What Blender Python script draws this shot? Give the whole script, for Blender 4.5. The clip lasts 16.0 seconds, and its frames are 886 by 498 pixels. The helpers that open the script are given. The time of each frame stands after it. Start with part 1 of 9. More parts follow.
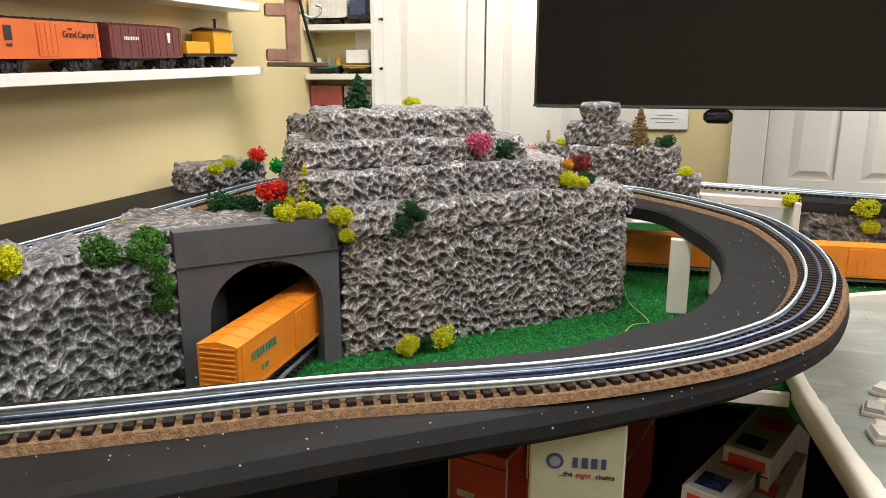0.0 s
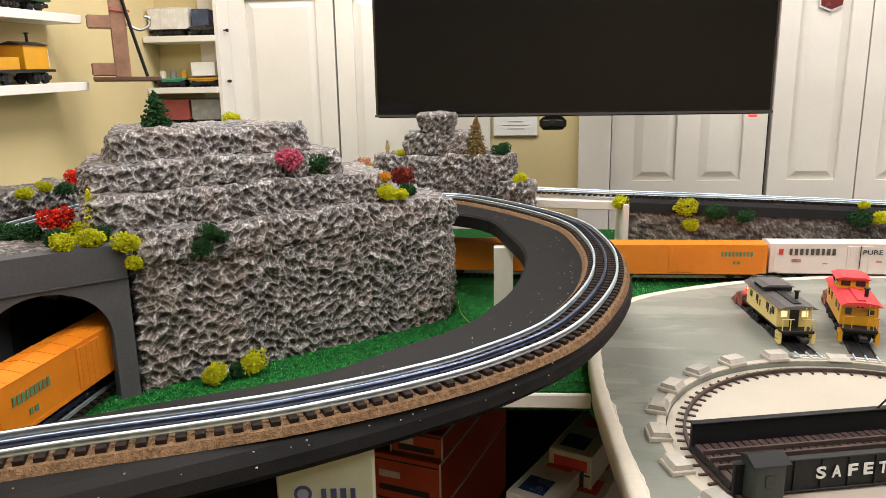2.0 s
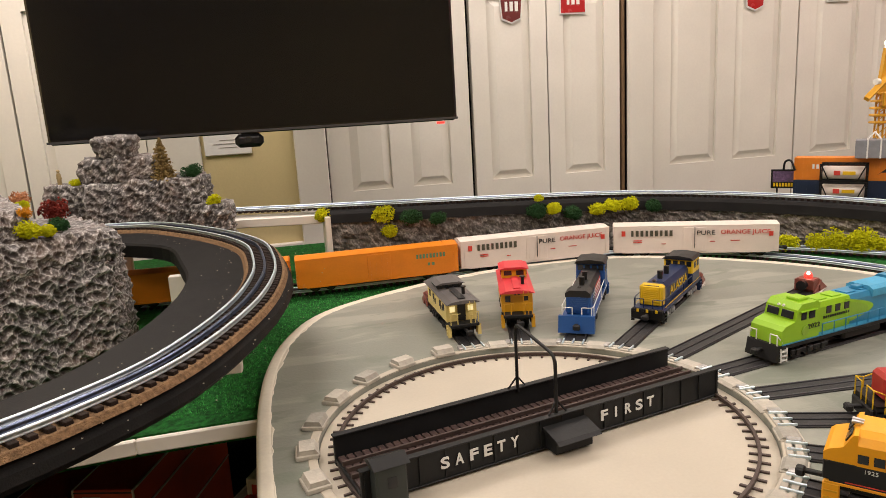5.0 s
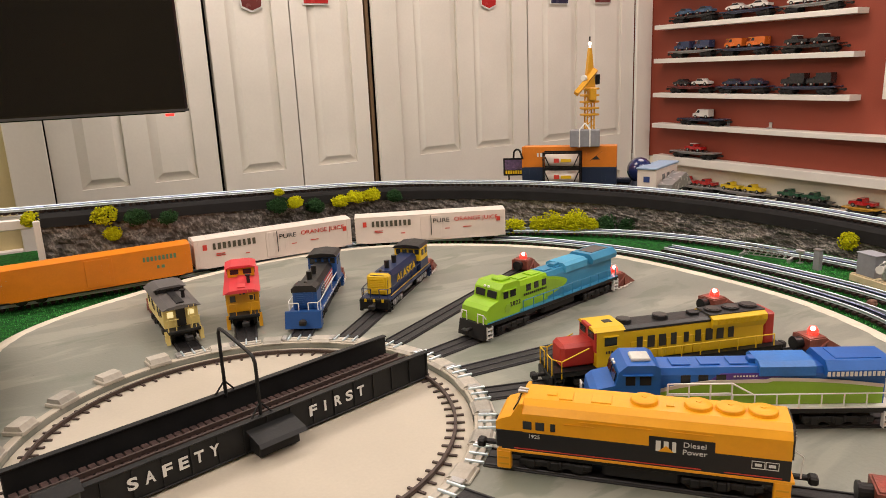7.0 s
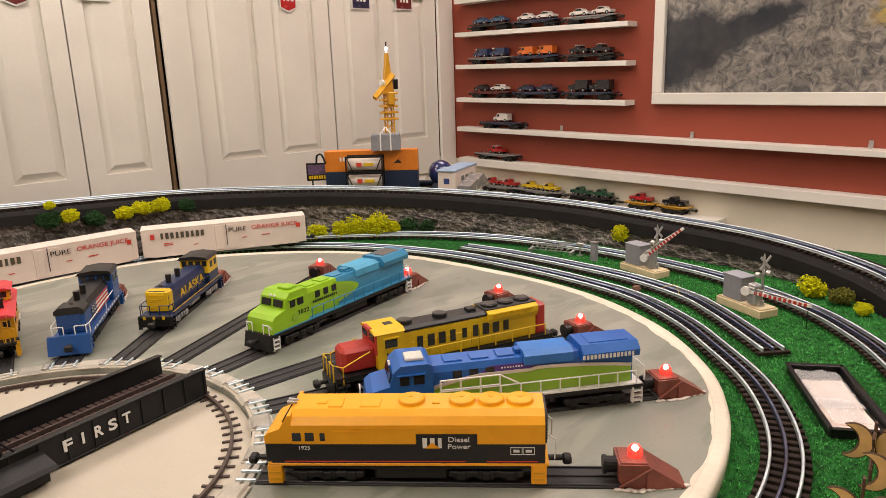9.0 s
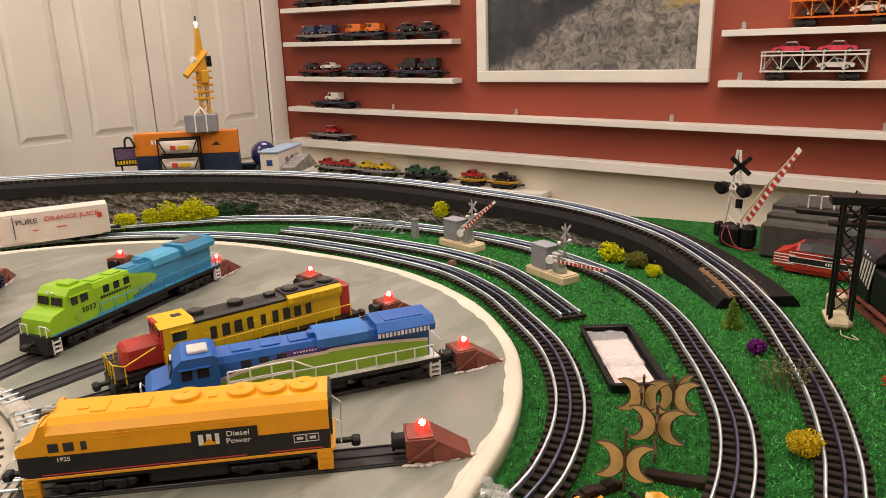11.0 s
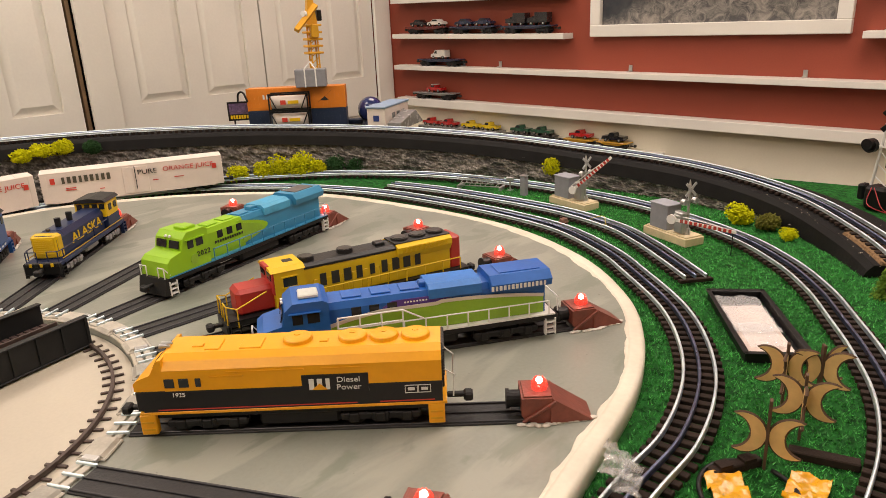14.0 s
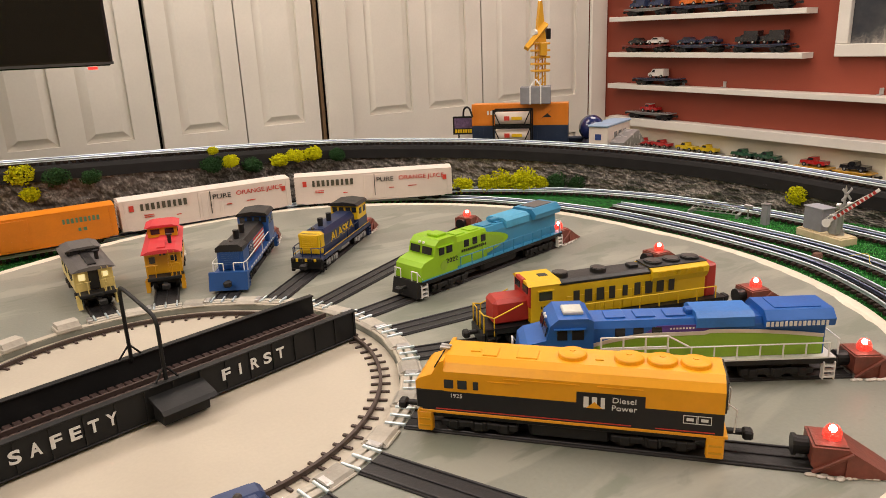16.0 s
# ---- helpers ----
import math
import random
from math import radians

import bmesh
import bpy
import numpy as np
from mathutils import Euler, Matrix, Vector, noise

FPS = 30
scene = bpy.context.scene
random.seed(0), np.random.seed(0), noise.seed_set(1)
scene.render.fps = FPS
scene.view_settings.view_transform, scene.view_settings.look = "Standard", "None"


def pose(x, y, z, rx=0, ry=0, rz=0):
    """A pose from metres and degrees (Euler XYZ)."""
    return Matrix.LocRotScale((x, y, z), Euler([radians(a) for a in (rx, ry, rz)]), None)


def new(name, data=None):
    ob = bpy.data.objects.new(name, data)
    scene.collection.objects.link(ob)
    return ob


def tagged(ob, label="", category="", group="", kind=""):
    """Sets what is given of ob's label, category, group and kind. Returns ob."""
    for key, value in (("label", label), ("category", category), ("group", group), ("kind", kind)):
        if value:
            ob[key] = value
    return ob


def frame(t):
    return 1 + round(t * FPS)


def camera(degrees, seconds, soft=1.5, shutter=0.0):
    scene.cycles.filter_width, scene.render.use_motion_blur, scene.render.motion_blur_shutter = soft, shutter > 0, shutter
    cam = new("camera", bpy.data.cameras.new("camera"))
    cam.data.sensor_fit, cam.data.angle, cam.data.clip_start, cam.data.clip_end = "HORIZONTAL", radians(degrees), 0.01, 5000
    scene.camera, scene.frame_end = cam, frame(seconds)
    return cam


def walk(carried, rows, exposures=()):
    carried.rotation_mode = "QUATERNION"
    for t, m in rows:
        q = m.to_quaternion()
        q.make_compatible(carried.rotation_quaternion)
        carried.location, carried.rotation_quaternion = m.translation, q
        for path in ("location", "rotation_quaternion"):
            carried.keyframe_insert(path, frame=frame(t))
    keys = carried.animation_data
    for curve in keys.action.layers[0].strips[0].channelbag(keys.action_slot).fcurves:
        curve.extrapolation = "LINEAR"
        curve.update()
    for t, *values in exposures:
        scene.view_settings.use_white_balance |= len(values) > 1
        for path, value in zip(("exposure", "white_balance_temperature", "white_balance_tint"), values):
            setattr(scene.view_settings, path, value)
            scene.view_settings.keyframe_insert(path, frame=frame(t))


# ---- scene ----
cam = camera(64.19, 16.0, soft=0.85)
# seconds, eye in metres (z = 0 is the top of the round engine board), yaw, pitch, roll
PATH = [
    (0.0, -0.6013, -0.8290, 0.3985, 13.70, -13.12, -0.16),
    (0.5, -0.5778, -0.8058, 0.3996, 12.18, -13.06, -0.03),
    (1.0, -0.5417, -0.7898, 0.4034, 10.35, -12.95, 0.30),
    (1.5, -0.4983, -0.7861, 0.4031, 8.13, -12.82, 0.58),
    (2.0, -0.4585, -0.7801, 0.4068, 5.50, -12.60, 0.94),
    (2.5, -0.4372, -0.7765, 0.4064, 3.01, -12.39, 1.42),
    (3.0, -0.4130, -0.7710, 0.4050, 0.00, -12.16, 1.77),
    (3.5, -0.3787, -0.7647, 0.4051, -3.25, -12.04, 2.17),
    (3.7, -0.3618, -0.7642, 0.4030, -4.32, -12.04, 2.66),
    (5.8, -0.2233, -0.7763, 0.4012, -19.53, -12.89, 2.91),
    (6.0, -0.2086, -0.7812, 0.3948, -21.28, -13.18, 2.91),
    (6.5, -0.1910, -0.7835, 0.3964, -26.14, -13.67, 2.69),
    (7.0, -0.1768, -0.7958, 0.4007, -30.51, -13.84, 2.47),
    (7.5, -0.1630, -0.8071, 0.4029, -34.42, -13.84, 2.12),
    (8.0, -0.1524, -0.8135, 0.3999, -37.68, -13.85, 1.97),
    (8.5, -0.1357, -0.8206, 0.3959, -41.14, -13.91, 1.84),
    (9.0, -0.1181, -0.8290, 0.3970, -44.56, -14.02, 1.85),
    (9.5, -0.0988, -0.8403, 0.3960, -48.41, -14.17, 1.72),
    (10.0, -0.0800, -0.8551, 0.3930, -51.93, -14.39, 1.66),
    (10.2, -0.0725, -0.8603, 0.3931, -53.24, -14.57, 1.59),
    (12.3, -0.0452, -0.8839, 0.3768, -58.24, -17.09, 1.57),
    (12.5, -0.0423, -0.8832, 0.3772, -57.63, -17.34, 1.68),
    (13.0, -0.0314, -0.8785, 0.3736, -55.47, -17.82, 1.88),
    (13.5, -0.0270, -0.8644, 0.3664, -52.22, -18.23, 2.13),
    (14.0, -0.0371, -0.8343, 0.3568, -48.53, -18.39, 2.32),
    (14.5, -0.0447, -0.8164, 0.3610, -45.17, -18.23, 2.30),
    (15.0, -0.0568, -0.8002, 0.3604, -41.43, -17.74, 2.35),
    (15.5, -0.0794, -0.7843, 0.3601, -37.20, -17.07, 2.44),
    (16.0, -0.1111, -0.7760, 0.3634, -33.43, -16.48, 2.35),
]
# seconds, stops, kelvin, tint: the film camera settles as it turns from the dim corner to the white board
SETTLE = [(0.0, 0.52, 5600, 12), (2.5, 0.25, 5900, 15), (3.5, 0.12, 6150, 17), (6.0, -0.12, 6400, 20), (10.0, -0.08, 6550, 21), (13.0, -0.06, 6700, 20), (16.0, -0.12, 6550, 20)]
walk(cam, [(t, pose(x, y, z, 90 + p, r, w)) for t, x, y, z, w, p, r in PATH], SETTLE)

# ---- world, lights ----
FLOOR, CEIL = -0.95, 1.45
world = bpy.data.worlds.new("room_world")
scene.world = world
world.use_nodes = True
world.node_tree.nodes["Background"].inputs[0].default_value = (1.0, 0.95, 0.88, 1)
world.node_tree.nodes["Background"].inputs[1].default_value = 0.05


def ceiling_lamp(x, y, power, size=0.8, colour=(1.0, 0.9, 0.76)):
    data = bpy.data.lights.new("ceiling_lamp", "AREA")
    data.shape, data.size, data.energy, data.color = "DISK", size, power, colour
    ob = new("lamp_light", data)
    ob.matrix_world = pose(x, y, CEIL - 0.03)
    return ob


for lx, ly, lp in ((-0.8, 1.0, 21.5), (0.55, 1.05, 12), (1.85, 0.9, 12), (-0.9, -0.5, 16), (0.6, -0.35, 7.5), (1.45, -0.7, 21), (0.3, -1.7, 6.5)):
    ceiling_lamp(lx, ly, lp)


# ---- helpers ----
def shade(col, f):
    return tuple(min(1.0, c * f) for c in col[:3]) + (1.0,)


MATS = {}


def material(name, col, rough=0.5, metal=0.0, var=0.12, scale=30.0, bump=0.15, fine=260.0, col2=None, island=0.0, coat=0.0, emit=0.0):
    """Colour with broad stains and a fine grain, roughness that varies, and a small relief."""
    if name in MATS:
        return MATS[name]
    m = bpy.data.materials.new(name)
    MATS[name] = m
    m.use_nodes = True
    nt = m.node_tree
    n, l = nt.nodes, nt.links
    bs = n["Principled BSDF"]
    tc = n.new("ShaderNodeTexCoord")
    big = n.new("ShaderNodeTexNoise")
    big.inputs["Scale"].default_value, big.inputs["Detail"].default_value = scale, 4
    l.new(tc.outputs["Object"], big.inputs["Vector"])
    small = n.new("ShaderNodeTexNoise")
    small.inputs["Scale"].default_value, small.inputs["Detail"].default_value = fine, 3
    l.new(tc.outputs["Object"], small.inputs["Vector"])
    ramp = n.new("ShaderNodeValToRGB")
    ramp.color_ramp.elements[0].position, ramp.color_ramp.elements[1].position = 0.3, 0.7
    ramp.color_ramp.elements[0].color = shade(col, 1 - var)
    ramp.color_ramp.elements[1].color = shade(col2, 1) if col2 else shade(col, 1 + var)
    l.new(big.outputs["Fac"], ramp.inputs["Fac"])
    mix = n.new("ShaderNodeMix")
    mix.data_type, mix.blend_type = "RGBA", "MULTIPLY"
    mix.inputs[0].default_value = min(1.0, var * 1.6)
    l.new(ramp.outputs["Color"], mix.inputs[6])
    l.new(small.outputs["Fac"], mix.inputs[7])
    out = mix.outputs[2]
    if island:
        geo, hue = n.new("ShaderNodeNewGeometry"), n.new("ShaderNodeHueSaturation")
        info = n.new("ShaderNodeObjectInfo")
        add = n.new("ShaderNodeMath")
        add.operation = "ADD"
        l.new(geo.outputs["Random Per Island"], add.inputs[0])
        l.new(info.outputs["Random"], add.inputs[1])
        mr = n.new("ShaderNodeMapRange")
        mr.inputs[1].default_value, mr.inputs[2].default_value = 0.0, 2.0
        mr.inputs[3].default_value, mr.inputs[4].default_value = 1 - island, 1 + island
        l.new(add.outputs[0], mr.inputs[0])
        l.new(mr.outputs[0], hue.inputs["Value"])
        l.new(out, hue.inputs["Color"])
        out = hue.outputs["Color"]
    l.new(out, bs.inputs["Base Color"])
    rr = n.new("ShaderNodeMapRange")
    rr.inputs[3].default_value, rr.inputs[4].default_value = max(0.03, rough - 0.08), min(1, rough + 0.1)
    l.new(big.outputs["Fac"], rr.inputs[0])
    l.new(rr.outputs[0], bs.inputs["Roughness"])
    bs.inputs["Metallic"].default_value = metal
    bs.inputs["Coat Weight"].default_value = coat
    if bump:
        bp = n.new("ShaderNodeBump")
        bp.inputs["Strength"].default_value, bp.inputs["Distance"].default_value = bump, 0.002
        l.new(small.outputs["Fac"], bp.inputs["Height"])
        l.new(bp.outputs["Normal"], bs.inputs["Normal"])
    if emit:
        bs.inputs["Emission Color"].default_value = shade(col, 1)
        bs.inputs["Emission Strength"].default_value = emit
    return m


class G:
    """Collects verts and faces of one part."""

    def __init__(self):
        self.v, self.f = [], []

    def add(self, verts, faces, m=None):
        o = len(self.v)
        for p in verts:
            self.v.append(tuple(m @ Vector(p)) if m is not None else tuple(p))
        self.f.extend([tuple(i + o for i in q) for q in faces])
        return self

    def box(self, cx, cy, cz, sx, sy, sz, bev=0.0, m=None):
        hx, hy, hz = sx / 2, sy / 2, sz / 2
        b = min(bev, hx * 0.9, hy * 0.9, hz * 0.9)
        if b <= 0:
            vs = [(cx + i * hx, cy + j * hy, cz + k * hz) for i in (-1, 1) for j in (-1, 1) for k in (-1, 1)]
            fs = [(0, 1, 3, 2), (4, 6, 7, 5), (0, 4, 5, 1), (2, 3, 7, 6), (0, 2, 6, 4), (1, 5, 7, 3)]
            return self.add(vs, fs, m)
        vs, idx = [], {}
        for i in (-1, 1):
            for j in (-1, 1):
                for k in (-1, 1):
                    for a in range(3):
                        p = [cx + i * (hx - b), cy + j * (hy - b), cz + k * (hz - b)]
                        p[a] += (i, j, k)[a] * b
                        idx[i, j, k, a] = len(vs)
                        vs.append(p)
        fs = []
        for a in range(3):
            u, w = [x for x in range(3) if x != a]
            for s in (-1, 1):
                q = []
                for su, sw in ((-1, -1), (1, -1), (1, 1), (-1, 1)):
                    c = [0, 0, 0]
                    c[a], c[u], c[w] = s, su, sw
                    q.append(idx[(*c, a)])
                fs.append(tuple(q))
        for a in range(3):
            u, w = [x for x in range(3) if x != a]
            for su in (-1, 1):
                for sw in (-1, 1):
                    c0, c1 = [0, 0, 0], [0, 0, 0]
                    c0[a], c0[u], c0[w] = -1, su, sw
                    c1[a], c1[u], c1[w] = 1, su, sw
                    fs.append((idx[(*c0, u)], idx[(*c1, u)], idx[(*c1, w)], idx[(*c0, w)]))
        for i in (-1, 1):
            for j in (-1, 1):
                for k in (-1, 1):
                    fs.append(tuple(idx[i, j, k, a] for a in range(3)))
        return self.add(vs, fs, m)

    def cyl(self, p0, p1, r0, r1=None, n=10, cap=True, m=None):
        r1 = r0 if r1 is None else r1
        p0, p1 = Vector(p0), Vector(p1)
        q = (p1 - p0).to_track_quat("Z", "Y")
        vs = []
        for p, r in ((p0, r0), (p1, r1)):
            for i in range(n):
                a = 2 * math.pi * i / n
                vs.append(p + q @ Vector((r * math.cos(a), r * math.sin(a), 0)))
        fs = [(i, (i + 1) % n, n + (i + 1) % n, n + i) for i in range(n)]
        if cap:
            fs += [tuple(range(n - 1, -1, -1)), tuple(range(n, 2 * n))]
        return self.add(vs, fs, m)

    def prism(self, poly, a, b, axis=0, m=None):
        """A closed outline, extruded from a to b along an axis (the outline lies in the other two)."""
        n = len(poly)
        vs = []
        for t in (a, b):
            for p in poly:
                c = list(p)
                c.insert(axis, t)
                vs.append(c)
        fs = [(i, (i + 1) % n, n + (i + 1) % n, n + i) for i in range(n)]
        fs += [tuple(range(n - 1, -1, -1)), tuple(range(n, 2 * n))]
        return self.add(vs, fs, m)

    def ball(self, c, rx, ry=None, rz=None, n=10, k=6, low=-1.0, m=None):
        ry, rz = ry or rx, rz or rx
        vs, fs = [], []
        a0 = math.asin(max(-1, low))
        for j in range(k + 1):
            a = a0 + (math.pi / 2 - a0) * j / k
            for i in range(n):
                t = 2 * math.pi * i / n
                vs.append((c[0] + rx * math.cos(a) * math.cos(t), c[1] + ry * math.cos(a) * math.sin(t), c[2] + rz * math.sin(a)))
        for j in range(k):
            for i in range(n):
                fs.append((j * n + i, j * n + (i + 1) % n, (j + 1) * n + (i + 1) % n, (j + 1) * n + i))
        fs.append(tuple(range(n - 1, -1, -1)))
        return self.add(vs, fs, m)

    def sweep(self, path, profile, closed=False, up=Vector((0, 0, 1))):
        """A profile of (sideways to the left, up) carried along a path."""
        n, k, vs = len(path), len(profile), []
        for i, p in enumerate(path):
            p = Vector(p)
            a = Vector(path[i - 1]) if (i or closed) else p
            b = Vector(path[(i + 1) % n]) if (i < n - 1 or closed) else p
            d = (b - a).normalized()
            side = up.cross(d).normalized()
            u = d.cross(side)
            for s, h in profile:
                vs.append(p + side * s + u * h)
        fs = []
        for i in range(n if closed else n - 1):
            j = (i + 1) % n
            for q in range(k):
                r = (q + 1) % k
                fs.append((i * k + q, i * k + r, j * k + r, j * k + q))
        if not closed:
            fs += [tuple(range(k)), tuple(range((n - 1) * k + k - 1, (n - 1) * k - 1, -1))]
        return self.add(vs, fs)

    def tube(self, path, r, n=6):
        return self.sweep(path, [(r * math.cos(2 * math.pi * i / n), r * math.sin(2 * math.pi * i / n)) for i in range(n)],
                          up=Vector((0.03, 0.02, 1)))

    def data(self, name, smooth=False):
        me = bpy.data.meshes.new(name)
        me.from_pydata(self.v, [], self.f)
        bm = bmesh.new()
        bm.from_mesh(me)
        bmesh.ops.recalc_face_normals(bm, faces=bm.faces)
        bm.to_mesh(me)
        bm.free()
        if smooth:
            me.polygons.foreach_set("use_smooth", [True] * len(me.polygons))
        return me


def part(name, g, mat, parent=None, label="", smooth=False, m=None):
    """One mesh object under a thing or a part."""
    me = g.data(name, smooth) if isinstance(g, G) else g
    if mat is not None and not me.materials:
        me.materials.append(mat)
    ob = new(name, me)
    ob.parent = parent
    if m is not None:
        ob.matrix_basis = m
    return tagged(ob, label)


def thing(name, label, category, m=None, group="", kind=""):
    """An Empty at a thing's base, for its parts."""
    ob = new(name)
    ob.empty_display_size = 0.02
    if m is not None:
        ob.matrix_basis = m
    return tagged(ob, label, category, group, kind)


def single(name, g, mat, label, category, m=None, group="", kind="", smooth=False):
    """A thing that is one mesh."""
    ob = part(name, g, mat, None, label, smooth, m)
    return tagged(ob, "", category, group, kind)


def structure(name, g, mat, label, smooth=False, m=None):
    return tagged(part(name, g, mat, None, label, smooth, m), "", name.split("_")[0], "", "structure")


def lettering(name, text, size, mat, parent, m, depth=0.0004, width=None, bold=0.0):
    """Letters as flat raised pieces; m: the pose of the text's centre, x along the line, z out of the surface."""
    cu = bpy.data.curves.new(name, "FONT")
    cu.body, cu.size, cu.extrude, cu.align_x, cu.align_y, cu.offset = text, size, depth, "CENTER", "CENTER", bold
    tmp = bpy.data.objects.new(name, cu)
    scene.collection.objects.link(tmp)
    me = bpy.data.meshes.new_from_object(tmp)
    if width:
        xs = [v.co.x for v in me.vertices]
        k = width / (max(xs) - min(xs))
        for v in me.vertices:
            v.co.x *= k
    bpy.data.objects.remove(tmp)
    me.materials.clear()
    me.materials.append(mat)
    ob = new(name, me)
    ob.parent = parent
    ob.matrix_basis = m
    return ob


def spline(pts, step=0.012, closed=False):
    """Points laid evenly on a smooth curve through pts."""
    p = [np.array(q, float) for q in pts]
    n, fine = len(p), []
    for i in range(n if closed else n - 1):
        a = p[(i - 1) % n] if (closed or i > 0) else 2 * p[0] - p[1]
        b, c = p[i], p[(i + 1) % n]
        d = p[(i + 2) % n] if (closed or i < n - 2) else 2 * p[-1] - p[-2]
        for k in range(40):
            t = k / 40
            fine.append(0.5 * (2 * b + (c - a) * t + (2 * a - 5 * b + 4 * c - d) * t * t + (3 * b - 3 * c + d - a) * t ** 3))
    fine.append(p[0] if closed else p[-1])
    fine = np.array(fine)
    s = np.concatenate([[0], np.cumsum(np.linalg.norm(np.diff(fine, axis=0), axis=1))])
    k = max(2, int(round(s[-1] / step)))
    at = np.linspace(0, s[-1], k + 1)
    out = np.stack([np.interp(at, s, fine[:, j]) for j in range(fine.shape[1])], 1)
    return [Vector(q) for q in (out[:-1] if closed else out)]


def bars(name, x0, x1, z0, z1, count, mat, parent, m, thick=0.0004):
    """A row of plain upright bars in place of letters, in the plane y = 0 of m."""
    w = (x1 - x0) / count
    for i in range(count):
        part(name, G().box(x0 + w * (i + 0.5), 0, (z0 + z1) / 2, w * (0.62 if i % 3 else 0.5), thick, z1 - z0), mat, parent, m=m)


# ---- materials ----
WHITE_PAINT = material("white_paint", (0.78, 0.75, 0.69), 0.35, var=0.05, scale=4, bump=0.05, fine=120)
SHELF_WHITE = material("shelf_white", (0.8, 0.78, 0.73), 0.4, var=0.05, scale=6, bump=0.03)
YELLOW_WALL = material("yellow_wall", (0.66, 0.55, 0.29), 0.75, var=0.06, scale=2.5, bump=0.2, fine=180)
RED_WALL = material("red_wall", (0.3, 0.055, 0.027), 0.6, var=0.08, scale=2.0, bump=0.2, fine=180)
CREAM_WALL = material("cream_wall", (0.84, 0.79, 0.66), 0.6, var=0.05, scale=3, bump=0.15, fine=150)
CEILING_PAINT = material("ceiling_paint", (0.82, 0.8, 0.76), 0.85, var=0.04, scale=2)
CARPET = material("dark_carpet", (0.06, 0.055, 0.05), 0.95, var=0.3, scale=20, bump=0.8, fine=500)
GRASS = material("grass_mat", (0.010, 0.125, 0.021), 0.85, var=0.5, scale=130, bump=1.0, fine=900, col2=(0.03, 0.27, 0.046))


def board_paint():
    """Grey paint rolled on in uneven passes: pale and greenish patches with soft brushed edges, and scattered specks of dirt."""
    m = material("board_grey", (0.250, 0.264, 0.226), 0.42, var=0.10, scale=5, bump=0.12, fine=220)
    n, l = m.node_tree.nodes, m.node_tree.links
    bs = n["Principled BSDF"]
    out = bs.inputs["Base Color"].links[0].from_socket
    tc = n.new("ShaderNodeTexCoord")
    for turn, stretch, scale, lo, hi, col, most in ((35, 3.2, 5.0, 0.52, 0.60, (0.31, 0.316, 0.27), 0.8), (-20, 2.4, 8.0, 0.56, 0.62, (0.175, 0.20, 0.16), 0.75), (70, 1.0, 170.0, 0.71, 0.76, (0.12, 0.115, 0.10), 0.7)):
        mp = n.new("ShaderNodeMapping")
        mp.inputs["Rotation"].default_value = (0, 0, math.radians(turn))
        mp.inputs["Scale"].default_value = (1, stretch, 1)
        l.new(tc.outputs["Object"], mp.inputs["Vector"])
        nz = n.new("ShaderNodeTexNoise")
        nz.inputs["Scale"].default_value, nz.inputs["Detail"].default_value, nz.inputs["Distortion"].default_value = scale, 5, 0.6
        l.new(mp.outputs["Vector"], nz.inputs["Vector"])
        mr = n.new("ShaderNodeMapRange")
        mr.inputs[1].default_value, mr.inputs[2].default_value, mr.inputs[4].default_value = lo, hi, most
        l.new(nz.outputs["Fac"], mr.inputs[0])
        mix = n.new("ShaderNodeMix")
        mix.data_type = "RGBA"
        l.new(mr.outputs[0], mix.inputs[0])
        l.new(out, mix.inputs[6])
        mix.inputs[7].default_value = (*col, 1)
        out = mix.outputs[2]
    l.new(out, bs.inputs["Base Color"])
    return m


BOARD_GREY = board_paint()
BOARD_RIM = material("board_rim", (0.70, 0.655, 0.545), 0.45, var=0.10, scale=14, bump=0.15, fine=150)
PIT_BEIGE = material("pit_beige", (0.515, 0.47, 0.385), 0.45, var=0.07, scale=7, bump=0.05)
RAIL = material("rail_steel", (0.76, 0.89, 1.0), 0.46, 1.0, var=0.1, scale=60, bump=0.03)
RAIL_DARK = material("rail_dark", (0.22, 0.27, 0.42), 0.3, 0.95, var=0.15, scale=60, bump=0.03)
TIE = material("tie_brown", (0.036, 0.024, 0.019), 0.75, var=0.3, scale=80, bump=0.4, fine=700, island=0.25)
CORK = material("cork", (0.3, 0.185, 0.1), 0.95, var=0.4, scale=220, bump=1.0, fine=700)
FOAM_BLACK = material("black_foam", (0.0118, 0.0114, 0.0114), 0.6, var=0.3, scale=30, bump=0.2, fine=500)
FOAM_BLACK.node_tree.nodes["Principled BSDF"].inputs["Specular IOR Level"].default_value = 0.2
GREY_PORTAL = material("portal_grey", (0.078, 0.080, 0.088), 0.75, var=0.14, scale=25, bump=0.35, fine=200)
# near-black colour that stands in for the shade inside hollows
SHADE_BLACK = material("shade_black", (0.02, 0.02, 0.022), 0.9, var=0.2)
BLACK_PLASTIC = material("black_plastic", (0.009, 0.009, 0.0098), 0.42, var=0.2, scale=60, bump=0.1)
GIRDER = material("girder_black", (0.0125, 0.0135, 0.0145), 0.5, var=0.2, scale=40, bump=0.1)
DECK_WOOD = material("deck_wood", (0.085, 0.05, 0.045), 0.7, var=0.3, scale=60, bump=0.4, island=0.3)
ORANGE = material("orange_plastic", (0.74, 0.225, 0.006), 0.4, var=0.07, scale=25, bump=0.06)
TRAIN_WHITE = material("white_plastic", (0.76, 0.68, 0.62), 0.4, var=0.05, scale=25, bump=0.05)
